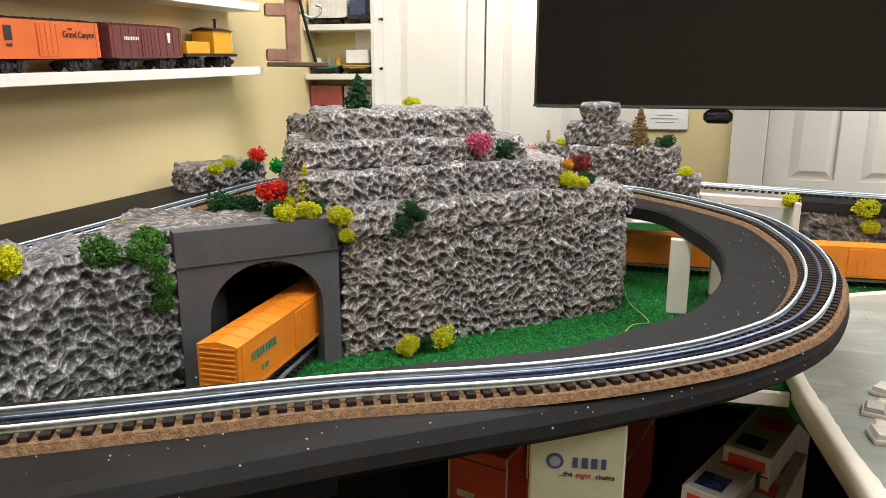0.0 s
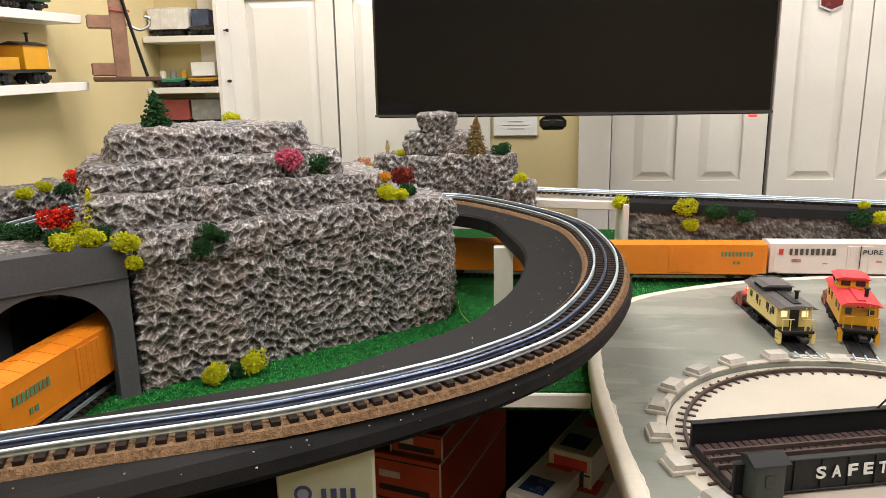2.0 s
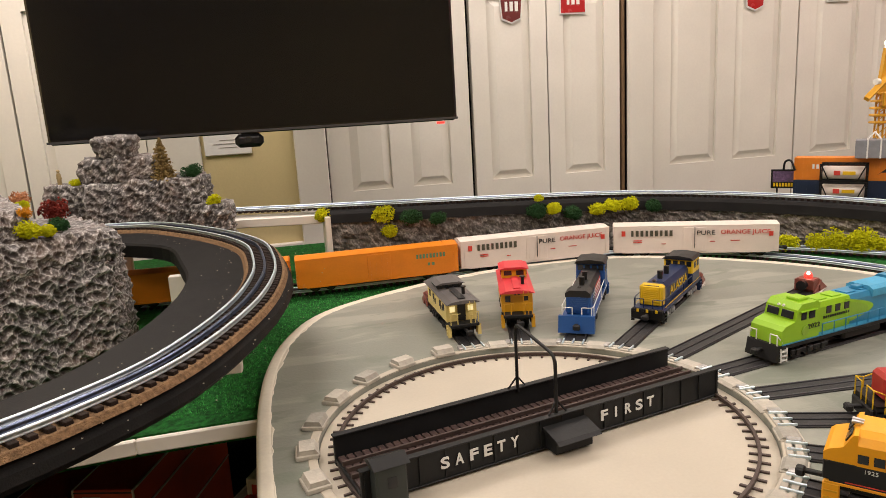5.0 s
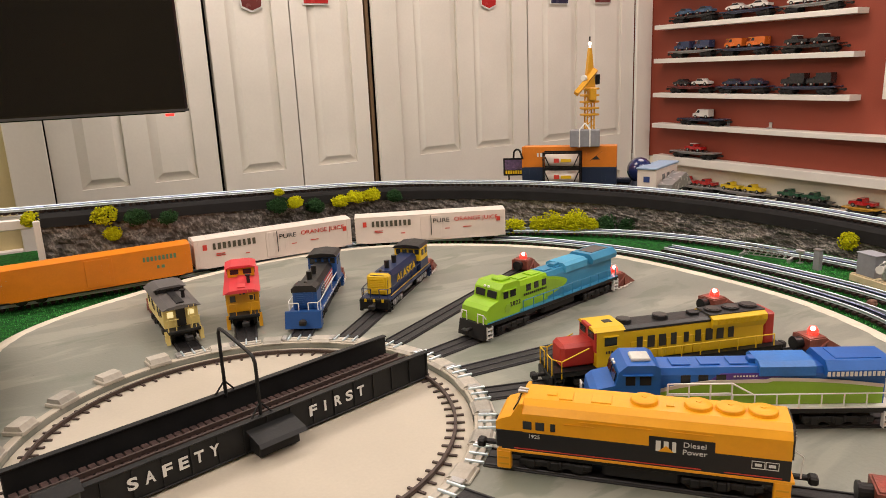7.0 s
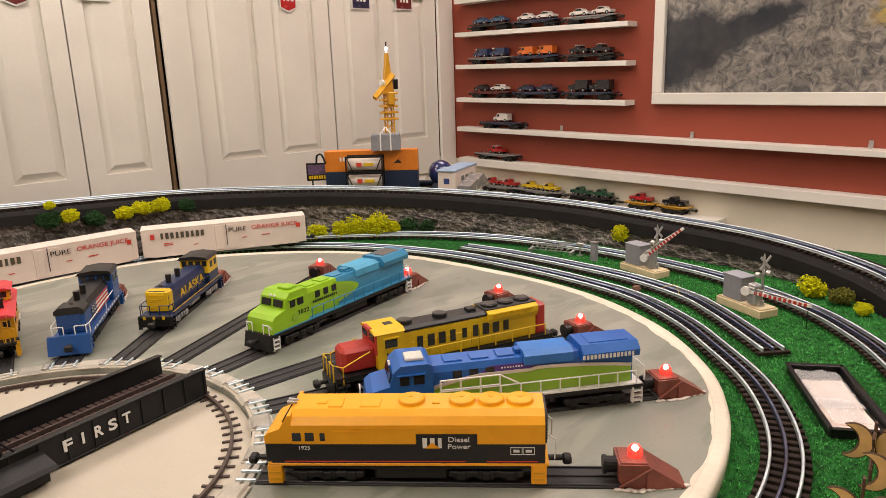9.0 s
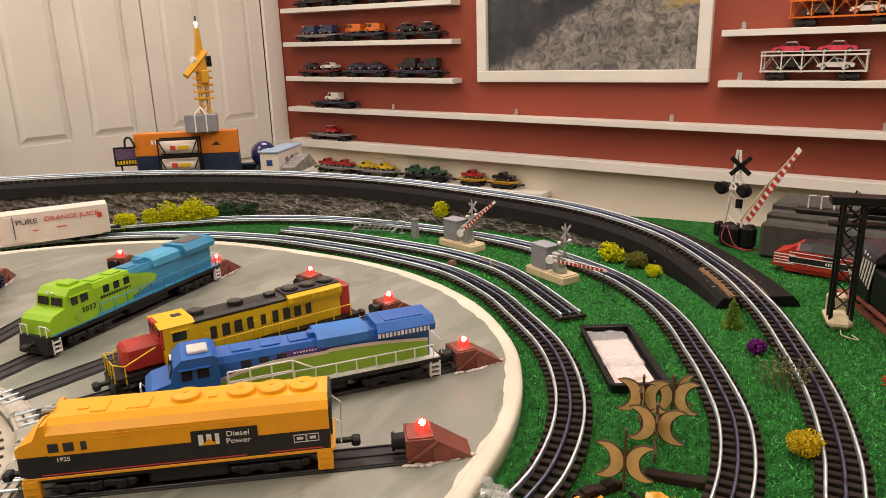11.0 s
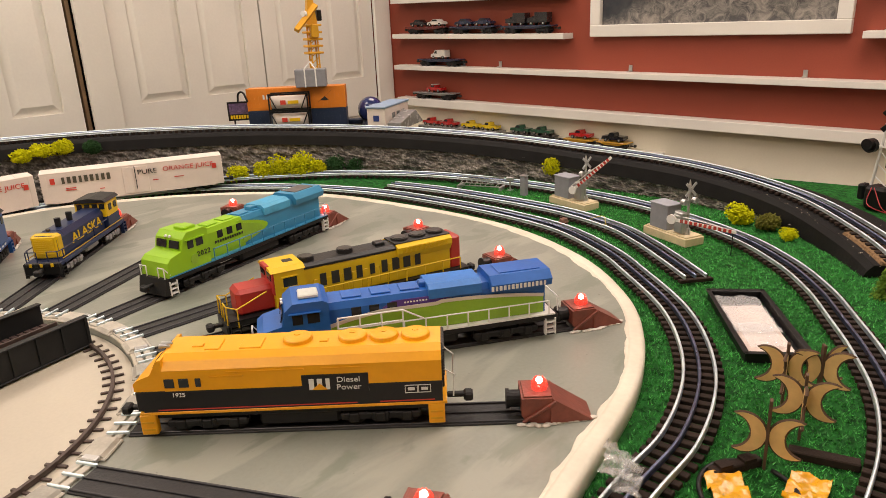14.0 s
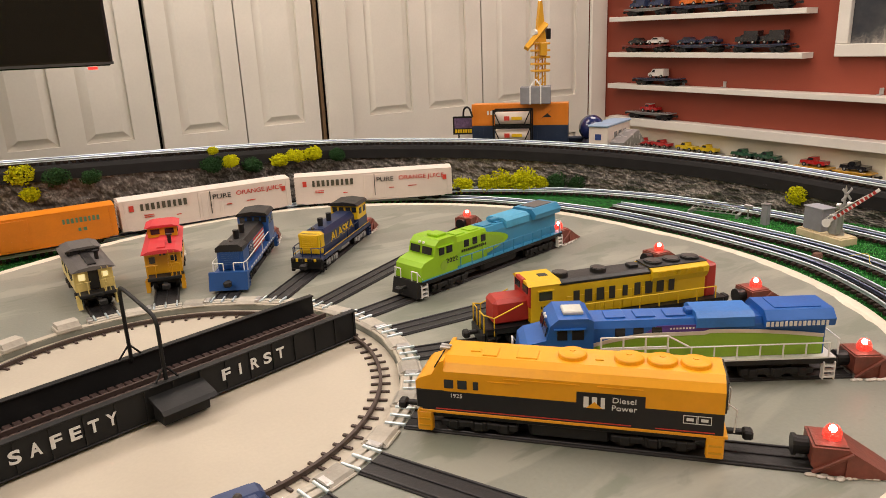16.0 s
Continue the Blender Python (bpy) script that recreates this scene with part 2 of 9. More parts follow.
SILVER = material("silver", (0.55, 0.55, 0.55), 0.35, 0.8, var=0.1)
WHITE_TRIM = material("white_trim", (0.8, 0.8, 0.78), 0.4, var=0.04)
LETTER_WHITE = material("letter_white", (0.75, 0.76, 0.74), 0.5, var=0.05)
LETTER_BLACK = material("letter_black", (0.02, 0.02, 0.02), 0.5, var=0.05)
GLASS_DARK = material("dark_window", (0.02, 0.022, 0.025), 0.12, var=0.1, bump=0.0)

for m in (FOAM_BLACK, TIE, CORK, GRASS):
    m.node_tree.nodes["Principled BSDF"].inputs["Specular IOR Level"].default_value = 0.15
for m in (GIRDER, BLACK_PLASTIC, SHADE_BLACK):
    m.node_tree.nodes["Principled BSDF"].inputs["Specular IOR Level"].default_value = 0.3

# ---- room ----
XL, XR, YB, YF = -1.70, 2.43, 1.692, -2.6
structure("floor", G().box((XL + XR) / 2, (YB + YF) / 2, FLOOR - 0.05, XR - XL + 0.6, YB - YF + 0.6, 0.1), CARPET, "dark carpeted floor of the hobby room")
structure("ceiling", G().box((XL + XR) / 2, (YB + YF) / 2, CEIL + 0.05, XR - XL + 0.6, YB - YF + 0.6, 0.1), CEILING_PAINT, "plain white ceiling")
structure("wall_left", G().box(XL - 0.06, (YB + YF) / 2, (FLOOR + CEIL) / 2, 0.12, YB - YF + 0.24, CEIL - FLOOR - 0.004), YELLOW_WALL, "warm yellow painted wall")
structure("wall_front", G().box((XL + XR) / 2, YF - 0.06, (FLOOR + CEIL) / 2, XR - XL - 0.004, 0.12, CEIL - FLOOR - 0.004), YELLOW_WALL, "plain yellow wall opposite the closets")
# back wall: painted pieces between the closet openings, and a header over them
for bx0, bx1 in ((XL, -1.445), (-0.534, -0.234)):
    structure("wall_back", G().box((bx0 + bx1) / 2, YB + 0.06, (FLOOR + CEIL) / 2, bx1 - bx0, 0.12, CEIL - FLOOR - 0.004), YELLOW_WALL, "yellow wall strip between closets")
structure("wall_back", G().box((-1.445 + -0.534) / 2, YB + 0.06, 1.27, -0.534 - -1.445 - 0.004, 0.12, 0.34), YELLOW_WALL, "yellow wall over the closet doors")
structure("wall_back", G().box((XR + -0.234) / 2, YB + 0.06, 1.27, XR - -0.234 - 0.004, 0.12, 0.34), YELLOW_WALL, "yellow wall over the closet doors")
# unseen panel added behind the doors, its colour as dark as closet shade
structure("wall_back", G().box((XL + XR) / 2, YB + 0.5, 0.25, XR - XL, 0.05, 2.4), SHADE_BLACK, "unseen back of the closets coloured dark as shade")
# right wall, in its own frame: s runs along the wall, out into the room is d
RW = pose(XR, 0, 0, 0, 0, 0)


def rw(s, d, z, turn=0.0):
    """A place on the right wall: s along it, d out of it; things there face the room, x along the wall."""
    return RW @ pose(-d, s, z, 0, 0, -90 + turn)


structure("wall_right", G().prism([(YF - 0.12, -0.022 + (YF - 1.58) * 0.011), (YB + 0.12, -0.022 + (YB - 1.58) * 0.011), (YB + 0.12, CEIL - 0.002), (YF - 0.12, CEIL - 0.002)], 0.0, 0.12, axis=0), RED_WALL, "brick-red painted wall", m=RW)
structure("wall_right", G().prism([(YF - 0.12, FLOOR + 0.002), (YB + 0.12, FLOOR + 0.002), (YB + 0.12, -0.024 + (YB - 1.58) * 0.011), (YF - 0.12, -0.024 + (YF - 1.58) * 0.011)], 0.0, 0.12, axis=0), CREAM_WALL, "cream painted lower wall", m=RW)


def casing(x0, x1, z0, z1):
    structure("trim", G().box((x0 + x1) / 2, YB - 0.009, (z0 + z1) / 2, x1 - x0, 0.018, z1 - z0, 0.004), WHITE_PAINT, "white door casing")


def panel_door(x0, x1, columns, name, z0=FLOOR + 0.01, z1=1.09):
    """A moulded six-panel style closet leaf with raised fields."""
    ob = tagged(thing(name, "white moulded panel closet door", "door", pose(0, YB + 0.02, 0)), kind="structure")
    y = 0.0
    w = x1 - x0
    st = 0.06 if columns == 1 else 0.075
    rails = [z0, z0 + 0.16, -0.078, 0.095, 0.725, 0.815, z1 - 0.06, z1]
    g = G()
    cw = (w - st * (columns + 1)) / columns
    for i in range(columns + 1):
        sx = x0 + st / 2 + i * (cw + st)
        g.box(sx, 0, (z0 + z1) / 2, st, 0.034, z1 - z0)
    for a, b in ((rails[0], rails[1]), (rails[2], rails[3]), (rails[4], rails[5]), (rails[6], rails[7])):
        for i in range(columns):
            cx = x0 + st + cw / 2 + i * (cw + st)
            g.box(cx, 0, (a + b) / 2, cw, 0.034, b - a)
    part("leaf_frame", g, WHITE_PAINT, ob)
    for a, b in ((rails[1], rails[2]), (rails[3], rails[4]), (rails[5], rails[6])):
        for i in range(columns):
            cx = x0 + st + cw / 2 + i * (cw + st)
            p = G()
            h, b2 = 0.012, 0.03
            ca, cb, l, r = a, b, cx - cw / 2, cx + cw / 2
            q = [(l, -0.002, ca), (r, -0.002, ca), (r, -0.002, cb), (l, -0.002, cb)]
            q2 = [(l + b2, -0.015, ca + b2), (r - b2, -0.015, ca + b2), (r - b2, -0.015, cb - b2), (l + b2, -0.015, cb - b2)]
            bk = [(x, 0.012, z) for x, _, z in q]
            p.add(q + q2 + bk, [(0, 1, 5, 4), (1, 2, 6, 5), (2, 3, 7, 6), (3, 0, 4, 7), (4, 5, 6, 7), (0, 8, 9, 1), (1, 9, 10, 2), (2, 10, 11, 3), (3, 11, 8, 0), (11, 10, 9, 8)])
            part("panel", p, WHITE_PAINT, ob)
    return ob


def knob(door, x, z):
    part("knob", G().ball((x, -0.04, z), 0.017, n=12, k=8).cyl((x, -0.03, z), (x, -0.015, z), 0.008), WHITE_PAINT, door, smooth=True)


casing(-1.540, -1.445, FLOOR, 1.18)
panel_door(-1.439, -1.069, 1, "door_1")
panel_door(-1.062, -0.701, 1, "door_1")
casing(-0.695, -0.534, FLOOR, 1.18)
casing(-0.234, -0.127, FLOOR, 1.18)
panel_door(-0.122, 0.385, 2, "door_2")
d2 = panel_door(0.400, 0.679, 1, "door_3")
panel_door(0.684, 0.962, 1, "door_3")
structure("trim", G().box(0.977, YB + 0.02, 0.07, 0.012, 0.03, 2.04), material("brown_edge", (0.2, 0.12, 0.06), 0.6), "narrow brown gap strip between closets")
casing(0.987, 1.090, FLOOR, 1.18)
d4 = panel_door(1.095, 1.709, 2, "door_4")
knob(d4, 1.63, 0.0)
panel_door(1.716, 2.326, 2, "door_4")
casing(2.326, 2.426, FLOOR, 1.18)

# switch plate with a printed card
sw = thing("switch_plate", "white wall plate with a printed card on a yellow wall", "switch", pose(-0.448, YB, 0.289))
part("plate", G().box(0, -0.004, 0, 0.15, 0.008, 0.075, 0.003), WHITE_TRIM, sw)
for i, wd in enumerate((0.05, 0.09, 0.06)):
    part("print", G().box(0, -0.0086, 0.012 - i * 0.012, wd, 0.0008, 0.002), material("print_grey", (0.3, 0.28, 0.25), 0.6), sw)

# window casing trim (white frame on the yellow strip's foot)
structure("trim", G().box(-0.384, YB - 0.01, -0.085, 0.30, 0.02, 0.05, 0.004), WHITE_PAINT, "white chair rail on the yellow strip")
structure("wall_back", G().box(-0.384, YB - 0.005, -0.53, 0.30, 0.01, 0.83), WHITE_PAINT, "white painted lower strip")

# television on its arm
tvm = pose(-0.319, 1.098, 0.338, 0, 0, -2.0)
tv = thing("television", "large black flat-screen television with a glossy screen", "television", tvm)
TV_BLACK = material("tv_frame", (0.01, 0.01, 0.011), 0.2, var=0.1, bump=0.0)
TV_SCREEN = material("tv_screen", (0.006, 0.006, 0.0068), 0.1, var=0.0, bump=0.0)
TV_SCREEN.node_tree.nodes["Principled BSDF"].inputs["Specular IOR Level"].default_value = 0.3
part("housing", G().box(0, 0.035, 0.3, 1.014, 0.05, 0.6, 0.008), TV_BLACK, tv)
part("screen", G().box(0, 0.0085, 0.303, 0.998, 0.003, 0.578), TV_SCREEN, tv)
part("lower_strip", G().box(0, 0.006, 0.006, 1.014, 0.004, 0.006), material("tv_strip", (0.06, 0.06, 0.065), 0.2, var=0.0), tv)
part("mount_arm", G().box(0, 0.33, 0.35, 0.1, 0.50, 0.1, 0.01), BLACK_PLASTIC, tv)
part("standby_light", G().box(0.46, 0.004, -0.004, 0.02, 0.006, 0.006), material("red_led", (1.0, 0.03, 0.02), 0.4, emit=2.0), tv, "small red standby light")
wc = thing("webcam", "black sensor camera hanging under the television", "webcam", tvm @ pose(-0.035, 0.02, -0.002))
part("body", G().box(0, 0, -0.016, 0.07, 0.034, 0.034, 0.01), BLACK_PLASTIC, wc)
part("lens", G().cyl((0.0, -0.017, -0.012), (0.0, -0.021, -0.012), 0.008, n=14), GLASS_DARK, wc)
part("clip", G().box(0, 0.005, 0.004, 0.04, 0.02, 0.008), BLACK_PLASTIC, wc)

# ---- layout: tables and the round engine board ----
GRASS_Z = -0.02
tbl = thing("layout_table", "green grass-matted layout table with a white timber edge", "table", pose(0, 0, 0))
outline = [(-1.657, -0.871), (-0.930, -0.837), (-0.930, -0.120), (-0.800, 0.020), (-0.790, 0.152), (-0.506, 0.181), (-0.346, 0.186), (-0.308, -0.027), (-0.094, -0.327), (0.354, -1.405), (1.701, -1.333), (1.591, -0.317), (1.583, 0.242), (1.749, 0.800), (1.708, 1.378), (-1.683, 1.434)]
part("tabletop", G().prism([(x, y) for x, y in outline], GRASS_Z - 0.03, GRASS_Z, axis=2), GRASS, tbl)
for (ax, ay), (bx, by) in (((-0.790, 0.152), (-0.506, 0.181)), ((-0.506, 0.181), (-0.315, 0.187))):
    ln = math.hypot(bx - ax, by - ay)
    part("edge_board", G().box(ln / 2, -0.004, -0.033, ln, 0.008, 0.022, 0.002), WHITE_PAINT, tbl, "white painted edge board",
         m=pose(ax, ay, 0, 0, 0, math.degrees(math.atan2(by - ay, bx - ax))))
part("edge_board", G().box(-0.934, -0.48, -0.033, 0.008, 0.70, 0.022, 0.002), WHITE_PAINT, tbl)
for lx, ly in ((-1.55, -0.65), (-0.88, -0.65), (-1.3, 0.5), (0.1, 1.0), (0.4, -1.1), (1.5, -1.1), (1.6, 0.6), (0.3, 1.3), (-1.2, 1.4)):
    part("leg", G().box(lx, ly, (FLOOR - 0.05) / 2, 0.06, 0.06, -FLOOR - 0.05, 0.003), WHITE_PAINT, tbl)
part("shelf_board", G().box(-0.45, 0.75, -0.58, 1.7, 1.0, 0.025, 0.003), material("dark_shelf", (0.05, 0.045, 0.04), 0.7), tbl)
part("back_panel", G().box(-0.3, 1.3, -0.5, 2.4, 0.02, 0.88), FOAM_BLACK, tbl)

# board: a rounded plan with a cream rim
RIM = [(-0.323, -0.228), (-0.328, -0.076), (-0.333, 0.074), (-0.333, 0.192), (-0.324, 0.315), (-0.298, 0.437), (-0.246, 0.554), (-0.153, 0.637), (0.032, 0.725), (0.255, 0.773), (0.508, 0.747), (0.741, 0.577), (0.877, 0.371), (0.919, 0.133), (0.915, -0.108),
       (0.847, -0.300), (0.745, -0.431), (0.646, -0.503), (0.542, -0.547), (0.419, -0.573), (0.269, -0.593), (0.016, -0.581), (-0.170, -0.492), (-0.286, -0.371)]
rim_path = spline([(x, y, 0) for x, y in RIM], 0.012, closed=True)
board = thing("engine_board", "grey painted round board with a cream rounded rim", "board", pose(0, 0, 0))
cxy = Vector((0.32, 0.12, 0))
g = G()
inner = [p + (cxy - p).normalized() * 0.006 for p in rim_path]
n = len(inner)
R_PIT = 0.272
# every rim point with the pit point that faces it
pitp = [Vector((R_PIT * p.x / p.length, R_PIT * p.y / p.length, 0)) for p in inner]
rings = []
for k in range(7):
    t = k / 6
    rings.append([(a * (1 - t) + b * t) for a, b in zip(inner, pitp)])
vs = [v for r in rings for v in r] + [Vector((v.x, v.y, -0.014)) for v in rings[-1]]
fs = []
for k in range(7):
    for i in range(n):
        j = (i + 1) % n
        fs.append((k * n + i, k * n + j, (k + 1) * n + j, (k + 1) * n + i))
part("top", g.add(vs, fs), BOARD_GREY, board)
prof = [(0.0105, -0.03), (0.0108, -0.003), (0.0092, 0.0004), (0.005, 0.0016), (-0.004, 0.0018), (-0.0072, 0.0009), (-0.0085, -0.0015), (-0.0085, -0.03)]
rnd = random.Random(5)
part("rim", G().sweep(rim_path, prof, closed=True), BOARD_RIM, board, "cream painted rounded rim", smooth=True)
PIT_Z = -0.008
g = G()
g.cyl((0, 0, PIT_Z - 0.01), (0, 0, PIT_Z), R_PIT - 0.001, n=96)
part("pit_floor", g, PIT_BEIGE, board, "smooth beige turntable pit floor")
# ragged paint line where the grey meets the rim
vs, fs = [], []
for i, p in enumerate(inner):
    q = (cxy - p).normalized()
    wob = max(0.0004, 0.0022 + 0.0035 * math.sin(i * 0.23) * math.sin(i * 0.091 + 1) + 0.002 * math.sin(i * 0.9) * math.sin(i * 0.37 + 1) + rnd.uniform(-0.001, 0.0016))
    vs += [(p.x, p.y, 0.0007), (p.x + q.x * wob, p.y + q.y * wob, 0.0007), (p.x + q.x * (wob + 0.0012), p.y + q.y * (wob + 0.0012), 0.0)]
for i in range(n):
    j = (i + 1) % n
    fs += [(3 * i, 3 * j, 3 * j + 1, 3 * i + 1), (3 * i + 1, 3 * j + 1, 3 * j + 2, 3 * i + 2)]
part("paint_band", G().add(vs, fs), BOARD_RIM, board, "ragged cream paint inside the rim")
part("understructure", G().prism([(p.x * 0.985 + 0.004, p.y * 0.985) for p in rim_path], -0.03, -0.024, axis=2), WHITE_PAINT, board)
part("skirt", G().cyl((-0.05, 0.25, FLOOR), (-0.05, 0.25, -0.03), 0.04, n=8), WHITE_PAINT, board)

# ---- tracks ----
TIE_MESH = G().box(0, 0, -0.0025, 0.0076, 0.05, 0.005, 0.0006).data("tie")
TIE_MESH.materials.append(TIE)
RAIL_PROFILE = [(-0.00168, -0.006), (-0.00076, -0.0052), (-0.00076, -0.0032), (-0.00160, -0.0024), (-0.00168, -0.0013), (-0.00126, -0.0004), (-0.00050, 0), (0.00050, 0), (0.00126, -0.0004), (0.00168, -0.0013), (0.00160, -0.0024), (0.00076, -0.0032), (0.00076, -0.0052), (0.00168, -0.006)]


def track(name, label, pts, nearest=(0, 300), middle=None, closed=False, step=0.0146):
    """Three rails on ties. pts: the rail head's middle line."""
    path = spline(pts, 0.012, closed)
    ob = thing(name, label, "track", pose(0, 0, 0), "model railway tracks")
    for s, mt in ((-0.0159, RAIL), (0.0159, RAIL), (0, middle or RAIL)):
        off = []
        for i, p in enumerate(path):
            a, b = path[max(0, i - 1)], path[min(len(path) - 1, i + 1)]
            d = (b - a).normalized()
            off.append(p + Vector((-d.y, d.x, 0)) * s)
        part("rail", G().sweep(off, RAIL_PROFILE, closed), mt, ob, "bright steel rail" if mt is RAIL else "darkened centre rail", smooth=True)
    seat = spline(pts, step, closed)
    far = G()
    for i, p in enumerate(seat):
        a, b = seat[max(0, i - 1)], seat[min(len(seat) - 1, i + 1)]
        d = b - a
        m = Matrix.Translation(p + Vector((0, 0, -0.006))) @ Euler((0, -math.atan2(d.z, math.hypot(d.x, d.y)), math.atan2(d.y, d.x) + 0.02 * math.sin(i * 12.7))).to_matrix().to_4x4()
        if nearest[0] <= i < nearest[1]:
            t = new("tie", TIE_MESH)
            t.parent = ob
            t.matrix_basis = m
        else:
            far.box(0, 0, -0.0025, 0.0076, 0.05, 0.005, 0, m)
    if far.v:
        tagged(part("far_tie_run", far, TIE, ob), kind="stuff")
    return path


ZT = -0.005
T1 = [(0.120, -0.631), (0.261, -0.632), (0.408, -0.624), (0.499, -0.622), (0.598, -0.598), (0.686, -0.555), (0.770, -0.492), (0.853, -0.400), (0.919, -0.316), (0.983, -0.187), (1.007, -0.032), (1.008, 0.126), (0.993, 0.288), (0.936, 0.463), (0.847, 0.616), (0.718, 0.737), (0.562, 0.800), (0.398, 0.826), (0.252, 0.830)]
track("inner_track", "three-rail model railway track with brown ties on grass", [(x, y, ZT) for x, y in T1], (0, 212), RAIL_DARK)
T2 = [(0.277, -0.765), (0.408, -0.783), (0.514, -0.782), (0.600, -0.773), (0.688, -0.750), (0.776, -0.710), (0.849, -0.670), (0.934, -0.620), (1.021, -0.550), (1.107, -0.446), (1.192, -0.268), (1.223, -0.105), (1.227, 0.066), (1.192, 0.290), (1.105, 0.483), (0.985, 0.628), (0.858, 0.736), (0.695, 0.815), (0.542, 0.835), (0.349, 0.834), (0.106, 0.821), (-0.239, 0.816), (-0.587, 0.844), (-0.815, 0.812), (-0.980, 0.652), (-1.054, 0.390), (-1.064, 0.145), (-1.055, -0.258), (-1.048, -0.625)]
track("main_track", "three-rail main line track through the tunnel", [(x, y, ZT) for x, y in T2], (0, 299), RAIL_DARK)
SID = [(0.888, -0.473), (0.940, -0.411), (0.994, -0.342), (1.044, -0.261), (1.081, -0.129), (1.089, 0.024), (1.084, 0.190), (1.065, 0.318)]
track("siding_track", "short dark siding track on black ties", [(x, y, ZT) for x, y in SID], (0, 85), RAIL_DARK)
T4 = [(0.333, -0.903, -0.005), (0.454, -0.899, -0.005), (0.558, -0.871, -0.005), (0.661, -0.857, -0.005), (0.775, -0.830, -0.005), (0.890, -0.788, -0.003), (1.028, -0.722, 0.006), (1.157, -0.628, 0.020), (1.281, -0.484, 0.036), (1.349, -0.279, 0.052), (1.354, -0.018, 0.064), (1.332, 0.229, 0.074), (1.230, 0.497, 0.087), (1.047, 0.722, 0.102), (0.818, 0.875, 0.116), (0.582, 0.945, 0.129), (0.277, 0.951, 0.144), (0.007, 0.934, 0.158), (-0.218, 0.998, 0.158), (-0.453, 1.068, 0.158), (-0.762, 1.100, 0.158)]
t4path = track("ramp_track", "outer three-rail track rising on a black foam incline", T4, (0, 160), RAIL_DARK)
ZU = 0.168
UP = [(-1.437, 0.705), (-1.435, 0.492), (-1.435, 0.221), (-1.434, -0.011), (-1.434, -0.249), (-1.388, -0.463), (-1.248, -0.536), (-1.114, -0.505), (-1.016, -0.455), (-0.924, -0.406), (-0.811, -0.344), (-0.702, -0.298), (-0.632, -0.265), (-0.550, -0.214), (-0.478, -0.153), (-0.405, -0.057), (-0.346, 0.104), (-0.321, 0.262), (-0.324, 0.400), (-0.343, 0.520), (-0.400, 0.645), (-0.497, 0.785), (-0.590, 0.870), (-0.780, 0.915), (-1.023, 0.930), (-1.263, 0.905), (-1.398, 0.831)]
up_path = track("upper_track", "elevated three-rail loop track on cork roadbed", [(x, y, ZU) for x, y in UP], (112, 330), RAIL_DARK, closed=True, step=0.0134)

# ---- elevated deck: black foam slabs under the upper loop ----
def strip_slab(outer, inner, z0, z1, lip=0.008):
    """A slab between two edge lines, its upper edges rounded."""
    g = G()
    n = len(outer)
    vs = []
    for o, i in zip(outer, inner):
        o, i = Vector((*o, 0)), Vector((*i, 0))
        d = (o - i).normalized()
        for p, z in ((i, z0), (i, z1 - 0.004), (i + d * 0.004, z1), (o - d * 0.022, z1), (o - d * 0.011, z1 - 0.003), (o - d * 0.003, z1 - 0.011), (o, z1 - 0.020), (o - d * lip, z0)):
            vs.append((p.x, p.y, z))
    fs = []
    for k in range(n - 1):
        for q in range(8):
            r = (q + 1) % 8
            fs.append((k * 8 + q, k * 8 + r, k * 8 + 8 + r, k * 8 + 8 + q))
    fs += [tuple(range(7, -1, -1)), tuple(range((n - 1) * 8, n * 8))]
    return g.add(vs, fs)


DZ = ZU - 0.016
def edges(a, b, k=40):
    pa, pb = spline([(*p, 0) for p in a], 0.004), spline([(*p, 0) for p in b], 0.004)
    f = lambda q: [(q[int(i * (len(q) - 1) / k)].x, q[int(i * (len(q) - 1) / k)].y) for i in range(k + 1)]
    return f(pa), f(pb)


deck = thing("elevated_deck", "black foam deck carrying the upper loop track", "track deck", pose(0, 0, 0))
o, i = edges([(-1.301, -0.834), (-1.060, -0.620), (-0.777, -0.414)], [(-1.385, -0.407), (-1.122, -0.424), (-0.854, -0.300)])
part("slab", strip_slab(o, i, DZ - 0.040, DZ), FOAM_BLACK, deck, "black foam slab speckled with debris")
o, i = edges([(-0.777, -0.414), (-0.679, -0.349), (-0.611, -0.304), (-0.529, -0.243), (-0.453, -0.176), (-0.375, -0.073), (-0.311, 0.095), (-0.282, 0.259), (-0.283, 0.403), (-0.301, 0.533), (-0.357, 0.670), (-0.455, 0.820), (-0.565, 0.925)],
             [(-0.854, -0.300), (-0.764, -0.248), (-0.670, -0.196), (-0.621, -0.160), (-0.575, -0.103), (-0.537, -0.062), (-0.505, -0.015), (-0.484, 0.040), (-0.459, 0.120), (-0.441, 0.240), (-0.440, 0.353), (-0.462, 0.467), (-0.507, 0.632), (-0.600, 0.720), (-0.680, 0.779)])
part("slab", strip_slab(o, i, DZ - 0.028, DZ), FOAM_BLACK, deck, "black foam slab with a curved outer edge")
o, i = edges([(-1.685, -0.557), (-1.685, -0.070), (-1.685, 0.391), (-1.685, 0.700), (-1.685, 0.921)], [(-1.385, -0.387), (-1.385, -0.057), (-1.385, 0.317), (-1.387, 0.677), (-1.313, 0.861)])
part("slab", strip_slab(o, i, DZ - 0.045, DZ), FOAM_BLACK, deck, "black foam slab along the yellow wall")
prof = [(-0.033, 0), (-0.029, 0.006), (0.029, 0.006), (0.033, 0)]
